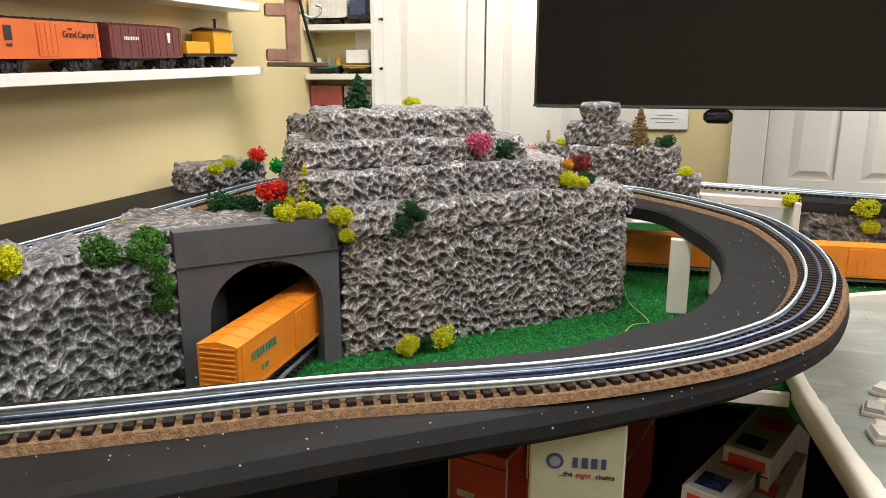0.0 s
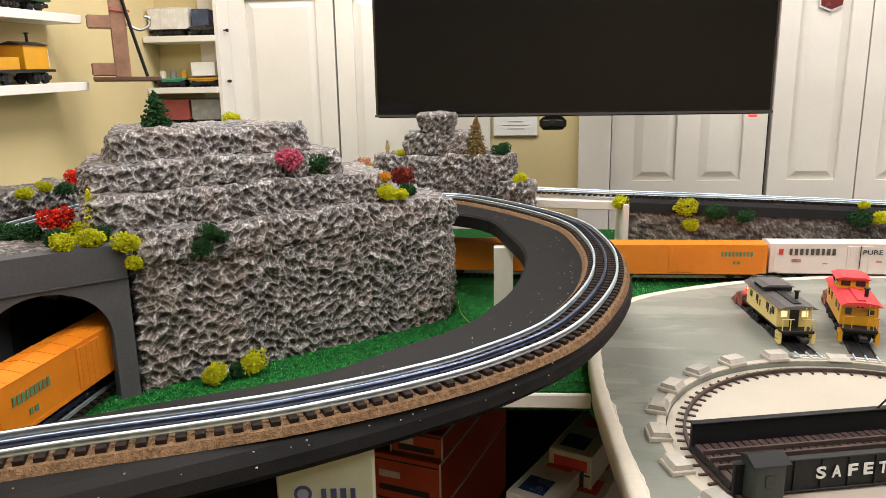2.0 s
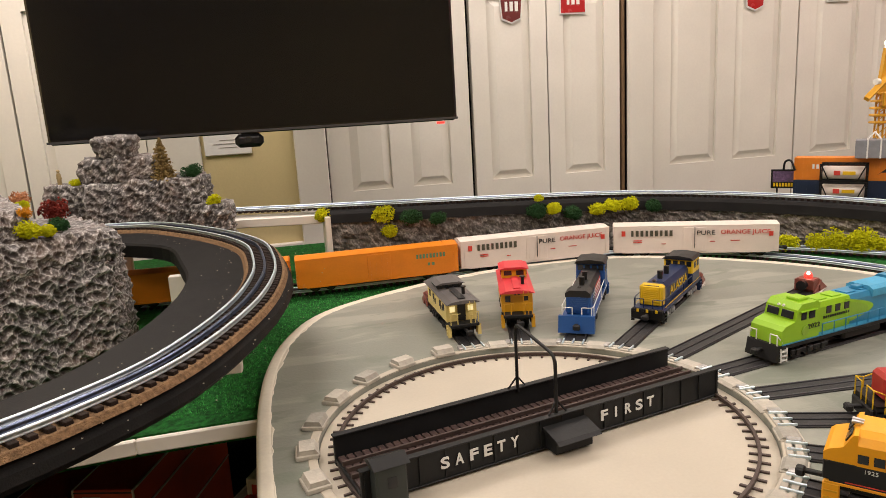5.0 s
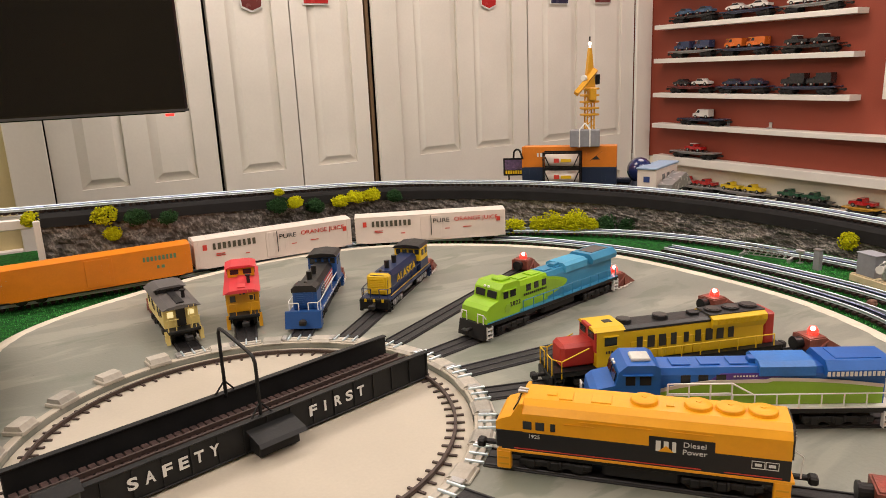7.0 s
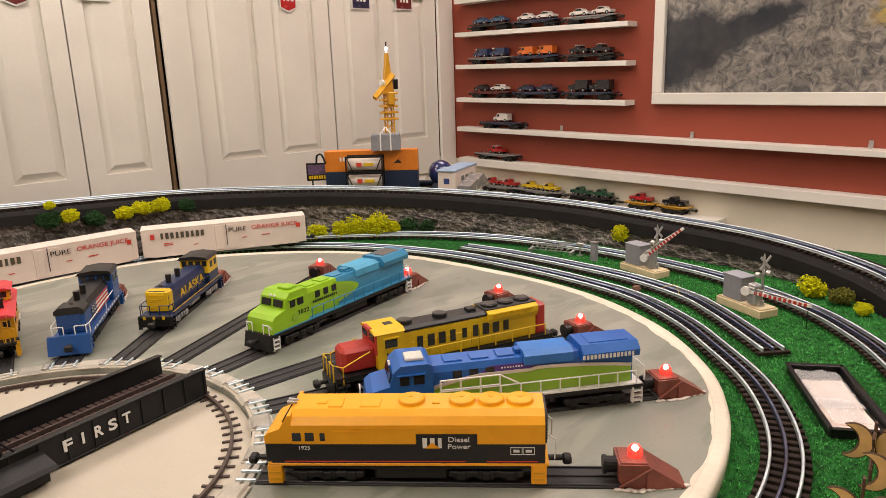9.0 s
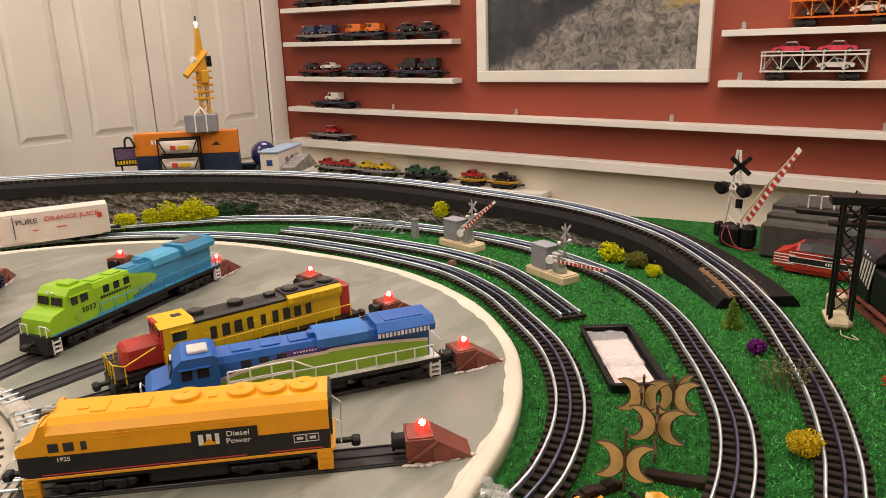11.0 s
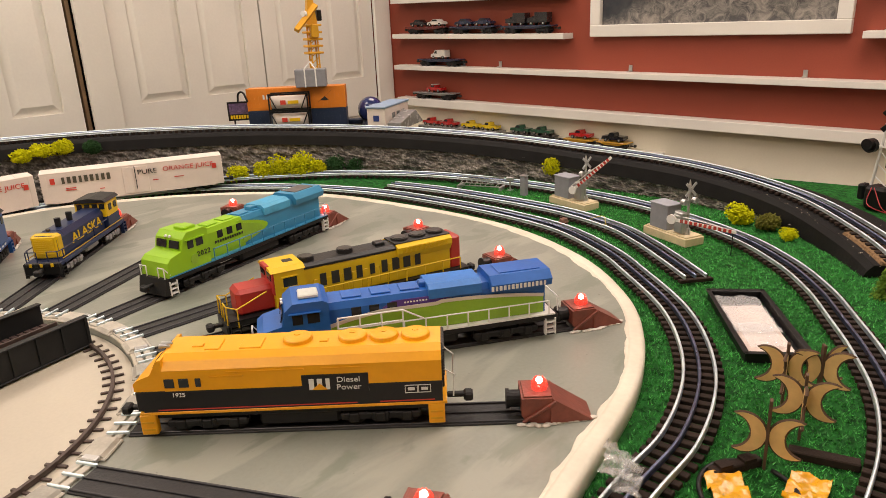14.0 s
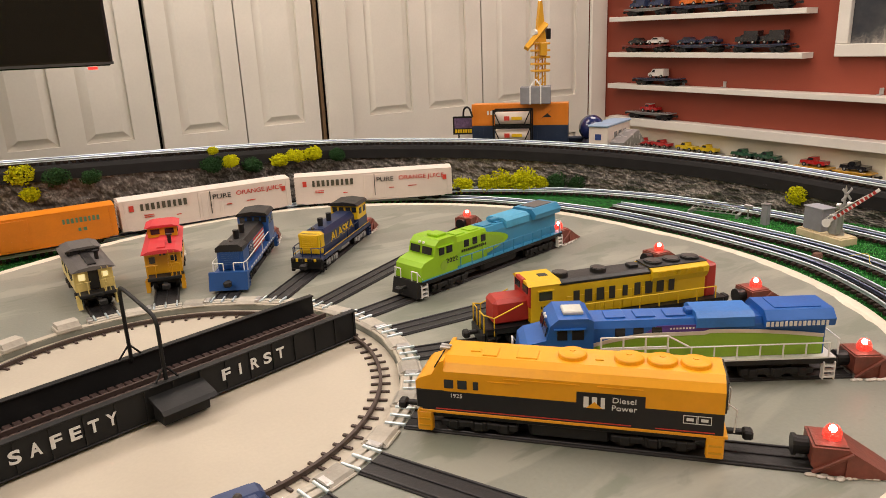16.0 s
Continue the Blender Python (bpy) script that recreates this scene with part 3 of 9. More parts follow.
part("roadbed", G().sweep([Vector((p.x, p.y, DZ)) for p in up_path], prof, closed=True), CORK, deck, "brown cork roadbed", smooth=False)
# crumbs of ballast and grass fallen on the foam
rnd = random.Random(11)
g = G()
for k in range(170):
    t = rnd.random()
    q = up_path[int(len(up_path) * (0.36 + 0.4 * t)) % len(up_path)]
    q2 = up_path[(int(len(up_path) * (0.36 + 0.4 * t)) + 1) % len(up_path)]
    d = (q2 - q).normalized()
    s = rnd.choice((-1, 1)) * (0.035 + abs(rnd.gauss(0, 0.03)))
    p = q + Vector((-d.y, d.x, 0)) * s
    r = 0.0004 + 0.0006 * rnd.random()
    g.box(p.x, p.y, DZ + r * 0.5, r * 1.5, r * 1.2, r, 0, None)
tagged(part("crumbs", g, material("crumbs", (0.5, 0.46, 0.35), 0.9), deck, "pale crumbs fallen on the foam"), kind="stuff")
for px, py, dx in ((-0.474, 0.516, 0.036), (-0.384, 0.660, 0.034), (-0.941, -0.545, 0.036), (-0.635, 0.855, 0.034), (-1.466, 0.127, 0.034), (-1.466, 0.685, 0.034)):
    part("support_post", G().box(px, py, (GRASS_Z + DZ - 0.031) / 2, dx, 0.02, DZ - 0.031 - GRASS_Z, 0.001), WHITE_PAINT, deck, "white painted timber post")

part("support_block", G().box(-0.378, 0.155, DZ - 0.06, 0.045, 0.018, 0.06, 0.002), WHITE_PAINT, deck, "cream timber block under the deck")

# ---- rock ----
def cells(P, size, seed):
    """Nearest and second-nearest feature distance in a jittered lattice, in units of the cell."""
    q = P / size
    base = np.floor(q).astype(np.int64)
    d1, d2 = np.full(len(P), 9.0), np.full(len(P), 9.0)
    for ix in (-1, 0, 1):
        for iy in (-1, 0, 1):
            for iz in (-1, 0, 1):
                c = base + np.array([ix, iy, iz])
                h = (c[:, 0] * 73856093) ^ (c[:, 1] * 19349663) ^ (c[:, 2] * 83492791) ^ (seed * 2654435761 % 1000003)
                r = np.stack([((h * k) % 1000003) / 1000003.0 for k in (7919, 104729, 1299709)], 1)
                d = np.linalg.norm(c + r - q, axis=1)
                m = d < d1
                d2 = np.where(m, d1, np.minimum(d2, d))
                d1 = np.where(m, d, d1)
    return d1, d2


def rock_material(name, dark, light, warm):
    m = bpy.data.materials.new(name)
    m.use_nodes = True
    n, l = m.node_tree.nodes, m.node_tree.links
    bs = n["Principled BSDF"]
    tc = n.new("ShaderNodeTexCoord")
    at = n.new("ShaderNodeAttribute")
    at.attribute_name = "ridge"
    nz = n.new("ShaderNodeTexNoise")
    nz.inputs["Scale"].default_value, nz.inputs["Detail"].default_value = 14, 5
    l.new(tc.outputs["Object"], nz.inputs["Vector"])
    n2 = n.new("ShaderNodeTexNoise")
    n2.inputs["Scale"].default_value, n2.inputs["Detail"].default_value = 230, 4
    l.new(tc.outputs["Object"], n2.inputs["Vector"])
    basec = n.new("ShaderNodeMix")
    basec.data_type = "RGBA"
    basec.inputs[6].default_value, basec.inputs[7].default_value = (*dark, 1), (*warm, 1)
    r1 = n.new("ShaderNodeMapRange")
    r1.inputs[1].default_value, r1.inputs[2].default_value = 0.45, 0.7
    l.new(nz.outputs["Fac"], r1.inputs[0])
    l.new(r1.outputs[0], basec.inputs[0])
    mul = n.new("ShaderNodeMath")
    mul.operation = "MULTIPLY"
    r2 = n.new("ShaderNodeMapRange")
    r2.inputs[1].default_value, r2.inputs[2].default_value, r2.inputs[3].default_value = 0.35, 0.62, 0.15
    l.new(n2.outputs["Fac"], r2.inputs[0])
    l.new(at.outputs["Fac"], mul.inputs[0])
    l.new(r2.outputs[0], mul.inputs[1])
    mix = n.new("ShaderNodeMix")
    mix.data_type = "RGBA"
    l.new(mul.outputs[0], mix.inputs[0])
    # shade painted into the scooped hollows, under the dry-brushed ridge paint
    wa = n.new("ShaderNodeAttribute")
    wa.attribute_name = "hollow_shade"
    hollow_mix = n.new("ShaderNodeMix")
    hollow_mix.data_type = "RGBA"
    hollow_mix.inputs[7].default_value = (*[c * f for c, f in zip(dark, (0.5, 0.42, 0.38))], 1)
    l.new(wa.outputs["Fac"], hollow_mix.inputs[0])
    l.new(basec.outputs[2], hollow_mix.inputs[6])
    l.new(hollow_mix.outputs[2], mix.inputs[6])
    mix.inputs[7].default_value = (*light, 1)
    l.new(mix.outputs[2], bs.inputs["Base Color"])
    bs.inputs["Roughness"].default_value = 0.62
    bp = n.new("ShaderNodeBump")
    bp.inputs["Strength"].default_value, bp.inputs["Distance"].default_value = 0.5, 0.002
    l.new(n2.outputs["Fac"], bp.inputs["Height"])
    l.new(bp.outputs["Normal"], bs.inputs["Normal"])
    return m


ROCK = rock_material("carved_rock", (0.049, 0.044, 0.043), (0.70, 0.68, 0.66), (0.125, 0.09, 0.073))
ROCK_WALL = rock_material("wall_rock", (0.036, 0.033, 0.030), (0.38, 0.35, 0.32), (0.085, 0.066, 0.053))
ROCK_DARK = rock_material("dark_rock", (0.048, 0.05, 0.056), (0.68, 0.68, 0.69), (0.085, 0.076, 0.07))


def rock(name, label, foot, z0, z1, mat=None, seed=1, cell=0.017, amp=0.010, res=0.0032, lean=0.0, top_slope=(0, 0), parent=None, straight=False, under=0.020):
    """A carved foam rock: a footprint pulled up, its faces scooped into small hollows with sharp ridges."""
    per = spline([(*p, 0) for p in foot], res, closed=True) if len(foot) > 8 else []
    if not per:
        pts = [Vector((*p, 0)) for p in foot]
        for a, b in zip(pts, pts[1:] + pts[:1]):
            k = max(1, int((b - a).length / res))
            per += [a + (b - a) * j / k for j in range(k)]
    n = len(per)
    c = sum(per, Vector()) / n
    P = np.array([(p.x, p.y) for p in per])
    C = np.array([c.x, c.y])
    nxt, prv = np.roll(P, -1, 0), np.roll(P, 1, 0)
    T = nxt - prv
    for _ in range(6):
        T = (T + np.roll(T, 1, 0) + np.roll(T, -1, 0)) / 3
    N = np.stack([T[:, 1], -T[:, 0]], 1)
    N /= np.linalg.norm(N, axis=1)[:, None] + 1e-9
    if ((P - C) * N).sum() < 0:
        N = -N
    arc = np.cumsum(np.linalg.norm(P - prv, axis=1))
    kk = 2 * math.pi / arc[-1]
    wob = 0.012 * (np.sin(kk * 5 * arc + seed) + 0.7 * np.sin(kk * 9 * arc + 2.1 * seed) + 0.5 * np.sin(kk * 17 * arc + seed * 3.3))
    zwob = 0.004 * (np.sin(kk * 4 * arc + seed * 1.7) + np.sin(kk * 11 * arc + seed))
    if straight:
        wob, zwob = wob * 0.15, zwob * 0.5
    rows, nor = [], []
    nv = max(3, int((z1 - z0) / res))
    for j in range(nv + 1):
        t = j / nv
        wave = 0.35 * wob * (1 - 0.6 * t)
        inset = lean * t ** 1.4 + under * max(0.0, 1 - (t * (z1 - z0)) / 0.010) ** 0.8 + 0.006 * max(0.0, (t - 0.8) / 0.2) ** 2.2
        zt = z0 + (z1 - z0) * t + zwob * t
        rows.append(np.column_stack([P + N * (wave - inset)[:, None], zt]))
        nor.append(np.column_stack([N, np.full(n, 0.0 if j < nv else 0.7)]))
    rad = np.linalg.norm(P - C, axis=1).mean()
    nt = max(4, int(rad / (res * 2.6)))
    base = rows[-1][:, :2]
    for j in range(1, nt + 1):
        t = j / nt
        q = base * (1 - t) + C * t
        z = z1 + zwob * (1 - t) + (q - C) @ np.array(top_slope) * min(1, 3 * t) + 0.004 * min(1, 2 * t)
        rows.append(np.column_stack([q, z]))
        nor.append(np.tile(np.array([0, 0, 1.0]), (n, 1)))
    V, NN = np.concatenate(rows), np.concatenate(nor)
    warp = np.stack([np.sin(V[:, 1] * 41 + seed) + np.sin(V[:, 2] * 57), np.sin(V[:, 2] * 47 + seed) + np.sin(V[:, 0] * 53), np.sin(V[:, 0] * 37) + np.sin(V[:, 1] * 61)], 1) * 0.0045 + np.stack([np.sin(V[:, 1] * 173 + V[:, 2] * 111 + seed), np.sin(V[:, 2] * 157 + V[:, 0] * 97), np.sin(V[:, 0] * 149 + V[:, 1] * 131 + seed)], 1) * 0.0022
    d1, d2 = cells((V + warp) * np.array([1, 1, 1.18]), cell, seed)
    e1, _ = cells(V * np.array([1, 1, 0.8]) + 3.1, cell * 3.7, seed + 5)
    f1, f2 = cells(V + warp * 2 + 7.7, cell * 0.5, seed + 9)
    flat = np.where(NN[:, 2] > 0.9, 0.4, 1.0)
    h = (np.clip(d1 / 0.85, 0, 1) ** 1.7 * 1.5 - 0.5 + 0.45 * (e1 - 0.5) + 0.30 * (f1 - 0.4)) * flat
    V = V + NN * (h * amp)[:, None]
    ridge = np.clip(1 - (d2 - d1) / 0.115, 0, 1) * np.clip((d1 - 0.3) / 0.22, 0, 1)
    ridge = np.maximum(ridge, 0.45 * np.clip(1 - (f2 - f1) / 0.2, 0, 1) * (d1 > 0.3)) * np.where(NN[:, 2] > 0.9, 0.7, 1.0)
    jj, ii = np.meshgrid(np.arange(len(rows) - 1), np.arange(n), indexing="ij")
    a, b = (jj * n + ii).ravel(), (jj * n + (ii + 1) % n).ravel()
    F = np.stack([a, b, b + n, a + n], 1).tolist()
    me = bpy.data.meshes.new(name)
    me.from_pydata(V.tolist(), [], F)
    # hollow floors get painted shade, much less of it on the flat tops
    hollow_shade = np.clip(1.2 - d1 / 0.48, 0, 1) * np.where(NN[:, 2] > 0.9, 0.35, 1.0)
    me.attributes.new("hollow_shade", "FLOAT", "POINT").data.foreach_set("value", hollow_shade.astype(np.float32))
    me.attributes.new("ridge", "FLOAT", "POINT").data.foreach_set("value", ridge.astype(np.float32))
    me.materials.append(mat or ROCK)
    me.shade_smooth()
    ob = new(name, me)
    if parent is not None:
        ob.parent = parent
        return tagged(ob, label)
    return tagged(ob, label, "rock", "carved rock mountain")


mtn = thing("mountain", "grey carved foam mountain with white dry-brushed ridges", "mountain", pose(0, 0, 0))


def slope(s, d):
    """A point of the plan: s along the cliff's face from the portal, d back into the mountain."""
    return (-0.994 + 0.751 * s - 0.661 * d, 0.145 + 0.661 * s + 0.751 * d)


def slab(s0, s1, d0, right, back, seed, jitter=0.007):
    """The plan of one foam slab: a front edge cut unevenly by hand, a turned right end and a hidden back."""
    rnd = random.Random(seed)
    k = max(4, int((s1 - s0) / 0.055))
    front = [slope(s0 + (s1 - s0) * q / k, d0 + (rnd.uniform(-jitter, jitter) if 0 < q < k else 0.004)) for q in range(k + 1)]
    end = [slope(s1 + right * 0.55, d0 + 0.35 * (back - d0)), slope(s1 + right, d0 + 0.7 * (back - d0))]
    return front + end + [slope(s1 + right - 0.09, back), slope((s0 + s1) / 2, back + 0.01), slope(s0 + 0.05, back), slope(s0 + 0.004, d0 + 0.5 * (back - d0)), slope(s0 - 0.006, d0 + 0.2 * (back - d0))]


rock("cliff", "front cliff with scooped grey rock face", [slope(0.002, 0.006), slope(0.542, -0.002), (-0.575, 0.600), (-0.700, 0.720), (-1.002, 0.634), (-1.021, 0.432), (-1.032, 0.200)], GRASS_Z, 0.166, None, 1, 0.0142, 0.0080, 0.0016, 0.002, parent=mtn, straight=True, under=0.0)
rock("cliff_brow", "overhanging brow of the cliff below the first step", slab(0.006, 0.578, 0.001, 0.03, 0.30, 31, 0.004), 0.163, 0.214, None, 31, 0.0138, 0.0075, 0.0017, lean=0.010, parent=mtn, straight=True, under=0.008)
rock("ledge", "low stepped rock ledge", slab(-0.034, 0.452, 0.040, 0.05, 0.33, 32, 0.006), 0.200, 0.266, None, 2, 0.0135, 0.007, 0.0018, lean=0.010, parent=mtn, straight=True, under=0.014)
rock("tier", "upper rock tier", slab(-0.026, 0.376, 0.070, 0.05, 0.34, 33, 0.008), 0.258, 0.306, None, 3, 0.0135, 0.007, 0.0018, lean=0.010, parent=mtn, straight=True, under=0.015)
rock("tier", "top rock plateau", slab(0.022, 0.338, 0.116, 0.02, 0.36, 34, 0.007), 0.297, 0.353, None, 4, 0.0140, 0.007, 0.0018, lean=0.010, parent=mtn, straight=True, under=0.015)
rock("back_rock", "dark rock behind the plateau", [(-1.400, 0.800), (-1.344, 0.757), (-1.237, 0.736), (-1.150, 0.793), (-1.179, 0.845), (-1.361, 0.860)], 0.185, 0.318, ROCK_DARK, 5, 0.016, 0.008, parent=mtn)
rock("shoulder", "rounded rock shoulder at the plateau's end", [(-1.228, 0.560), (-1.179, 0.490), (-1.110, 0.500), (-1.091, 0.576), (-1.120, 0.645), (-1.209, 0.640)], 0.20, 0.328, None, 21, 0.016, 0.008, lean=0.02, parent=mtn)
rock("foot_rock", "rock flank beside the tunnel track", [(-1.228, 0.235), (-1.169, 0.192), (-1.089, 0.215), (-1.080, 0.428), (-1.120, 0.572), (-1.217, 0.510)], 0.10, 0.200, None, 6, 0.015, 0.008, parent=mtn)
rock("portal_cap", "rough rock top over the portal", [(-1.300, -0.036), (-1.168, 0.006), (-1.010, 0.157), (-1.040, 0.243), (-1.218, 0.235), (-1.347, 0.153)], 0.172, 0.197, None, 7, 0.016, 0.008, parent=mtn)
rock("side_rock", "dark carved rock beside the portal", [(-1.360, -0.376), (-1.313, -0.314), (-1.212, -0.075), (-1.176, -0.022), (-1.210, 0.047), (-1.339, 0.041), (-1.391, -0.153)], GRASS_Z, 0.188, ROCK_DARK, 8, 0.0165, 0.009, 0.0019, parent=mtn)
rock("wall_rock", "low rock beyond the wall-side track", [(-1.626, 0.656), (-1.565, 0.609), (-1.507, 0.649), (-1.477, 0.740), (-1.485, 0.845), (-1.598, 0.878), (-1.638, 0.743)], DZ - 0.01, 0.205, None, 9, 0.015, 0.008, parent=mtn)
rock("spire_base", "broad rock below the spire", [(-0.801, 0.953), (-0.684, 0.937), (-0.470, 0.943), (-0.447, 0.998), (-0.494, 1.096), (-0.784, 1.080)], 0.09, 0.252, None, 12, 0.014, 0.0075, parent=mtn, straight=True)
rock("spire_block", "middle rock of the spire", [(-0.723, 0.958), (-0.636, 0.953), (-0.568, 0.966), (-0.560, 1.039), (-0.715, 1.039)], 0.245, 0.306, None, 13, 0.0135, 0.0065, parent=mtn, straight=True)
rock("spire_top", "overhanging rock spire", [(-0.680, 0.965), (-0.612, 0.964), (-0.608, 1.018), (-0.676, 1.023)], 0.298, 0.352, None, 14, 0.013, 0.0065, lean=-0.012, parent=mtn, straight=True)
rock("spire_foot", "small low rock at the bridge end", [(-0.488, 0.906), (-0.410, 0.905), (-0.402, 0.973), (-0.481, 0.988)], 0.10, 0.188, None, 15, 0.015, 0.008, parent=mtn, straight=True)

# ---- tunnel portal ----
pm = pose(-1.163, -0.026, GRASS_Z, 0, 0, 44.5)
PW, PH, AX, AW, AH = 0.232, 0.226, 0.122, 0.166, 0.172
portal = thing("tunnel_portal", "smooth dark grey tunnel portal with an arched opening", "tunnel portal", pm)
arch = [(AX - AW / 2, 0.0)] + [(AX - AW / 2 * math.cos(a), AH - 0.075 + 0.075 * math.sin(a)) for a in [math.pi * k / 22 for k in range(23)]] + [(AX + AW / 2, 0.0)]
outer = [(0, 0)] + [(PW * k / 22, PH) if 0 < k < 22 else ((0, PH) if k == 0 else (PW, PH)) for k in range(23)] + [(PW, 0)]
vs, k = [], len(arch)
for y in (0.0, 0.03):
    vs += [(x, y, z) for x, z in outer] + [(x, y, z) for x, z in arch]
fs = []
for q in range(k - 1):
    fs += [(q, q + 1, k + q + 1, k + q), (2 * k + q, 3 * k + q, 3 * k + q + 1, 2 * k + q + 1), (q, 2 * k + q, 2 * k + q + 1, q + 1), (k + q, k + q + 1, 3 * k + q + 1, 3 * k + q)]
part("face", G().add(vs, fs), GREY_PORTAL, portal)
g = G()
pts = [Vector((x, 0, z)) for x, z in arch]
vs = [(p.x, 0.03, p.z) for p in pts] + [(AX + (p.x - AX) * 1.02 + 0.06, 0.15, p.z) for p in pts]
part("lining", G().add(vs, [(q, q + 1, k + q + 1, k + q) for q in range(k - 1)]), GREY_PORTAL, portal, "curved grey tunnel lining")
# closed bore added behind the arch; its near-black colour paints the tunnel's shade
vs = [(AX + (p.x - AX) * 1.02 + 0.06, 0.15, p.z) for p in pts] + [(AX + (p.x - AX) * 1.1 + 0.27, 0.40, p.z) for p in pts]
part("inner_lining", G().add(vs, [(q, q + 1, k + q + 1, k + q) for q in range(k - 1)] + [tuple(range(k, 2 * k))]), SHADE_BLACK, portal, "closed tunnel bore coloured dark as shade")
part("groove", G().box(PW / 2, -0.001, 0.178, PW, 0.0035, 0.0035, 0.001), material("groove_dark", (0.04, 0.04, 0.045), 0.8), portal)

# ---- rolling stock ----
SIDE_A = lambda x, y, z: pose(x, y, z, 90, 0, 180)   # read from the +y side
SIDE_B = lambda x, y, z: pose(x, y, z, 90, 0, 0)     # read from the -y side
YELLOW_LOCO = material("loco_yellow", (0.85, 0.385, 0.004), 0.38, var=0.05, scale=30, bump=0.05)
RR_YELLOW = material("bright_yellow", (0.72, 0.47, 0.005), 0.4, var=0.05, scale=30, bump=0.05)
RR_RED = material("loco_red", (0.42, 0.03, 0.02), 0.42, var=0.08, scale=30, bump=0.05)
CAB_RED = material("roof_red", (0.62, 0.04, 0.05), 0.45, var=0.06, scale=30, bump=0.05)
LOCO_BLUE = material("loco_blue", (0.012, 0.115, 0.45), 0.35, var=0.08, scale=30, bump=0.05)
DEEP_BLUE = material("deep_blue", (0.02, 0.05, 0.16), 0.4, var=0.1, scale=30, bump=0.05)
CYAN_BLUE = material("cyan_blue", (0.035, 0.25, 0.45), 0.35, var=0.06, scale=30, bump=0.05)
LIME = material("lime_green", (0.27, 0.53, 0.010), 0.35, var=0.05, scale=30, bump=0.05)
SWOOSH_GREEN = material("swoosh_green", (0.25, 0.46, 0.03), 0.38, var=0.05)
CREAM_LINE = material("cream_line", (0.62, 0.58, 0.5), 0.45, var=0.04)
CREAM_YELLOW = material("caboose_cream", (0.72, 0.58, 0.2), 0.42, var=0.06, scale=30, bump=0.05)
CAB_YELLOW = material("caboose_yellow", (0.68, 0.34, 0.006), 0.42, var=0.06, scale=30, bump=0.05)
ROOF_GREY = material("roof_grey", (0.12, 0.112, 0.11), 0.4, var=0.15, scale=40, bump=0.1)
ROOF_BLACK = material("roof_black", (0.010, 0.010, 0.0115), 0.45, var=0.15, scale=40)
WHEEL = material("wheel_dark", (0.014, 0.013, 0.013), 0.5, 0.2, var=0.2)
BOGIE_BLACK = material("bogie_black", (0.006, 0.006, 0.0065), 0.6, var=0.25, scale=60, bump=0.15)
DARK_METAL = material("dark_metal", (0.09, 0.085, 0.08), 0.4, 0.6, var=0.2)
PANTONE_RED = material("red_print", (0.6, 0.05, 0.03), 0.5, var=0.05)


def truck(parent, x, axles=2, pitch=0.028, frame_mat=None):
    """A bogie: side frames with springs and axle boxes, and wheels."""
    fm = frame_mat or BOGIE_BLACK
    tk = part("bogie", G().box(x, 0, 0.017, pitch * axles * 0.9, 0.03, 0.012, 0.002), BOGIE_BLACK, parent)
    for s in (-1, 1):
        g = G().box(x, s * 0.0225, 0.0125, pitch * (axles - 1) + 0.026, 0.004, 0.008, 0.0015)
        for i in range(axles):
            ax = x + (i - (axles - 1) / 2) * pitch
            g.box(ax, s * 0.0245, 0.012, 0.009, 0.004, 0.010, 0.001)
        for k in (-1, 1):
            g.box(x + k * 0.006, s * 0.0250, 0.0135, 0.0035, 0.003, 0.009, 0.0008)
        part("side_frame", g, fm, tk)
    for i in range(axles):
        ax = x + (i - (axles - 1) / 2) * pitch
        g = G()
        for s in (-1, 1):
            g.cyl((ax, s * 0.0145, 0.0115), (ax, s * 0.0195, 0.0115), 0.0112, n=18).cyl((ax, s * 0.0135, 0.0115), (ax, s * 0.0145, 0.0115), 0.0125, n=18)
        g.cyl((ax, -0.0145, 0.0115), (ax, 0.0145, 0.0115), 0.002, n=8)
        part("wheelset", g, WHEEL, tk)
    return tk


def coupler(parent, x, s):
    part("coupler", G().box(x + s * 0.009, 0, 0.0185, 0.018, 0.006, 0.005, 0.001).box(x + s * 0.02, 0.002, 0.0185, 0.009, 0.012, 0.010, 0.002), BOGIE_BLACK, parent)


def rail_line(parent, pts, posts, mat, z0, name="handrail", r=0.0009):
    g = G().tube([Vector(p) for p in pts], r, 5)
    for p in posts:
        g.tube([Vector((p[0], p[1], z0)), Vector(p)], r, 5)
    part(name, g, mat, parent)


def windows(parent, rects, y, mat=None, name="window"):
    """Dark panes set a little proud of a side; rects: x, z, w, h."""
    for x, z, w, h in rects:
        for s in ((-1, 1) if y > 0 else (1,)):
            part(name, G().box(x, s * abs(y), z, w, 0.0012, h, 0.0004), mat or GLASS_DARK, parent)


def steps(parent, x, mat, y=0.026, z=0.012):
    for s in (-1, 1):
        g = G()
        for k in range(3):
            g.box(x, s * y, 0.006 + k * 0.007, 0.012, 0.006, 0.0016)
        g.box(x - 0.006, s * y, 0.014, 0.0012, 0.006, 0.022).box(x + 0.006, s * y, 0.014, 0.0012, 0.006, 0.022)
        part("steps", g, mat, parent)


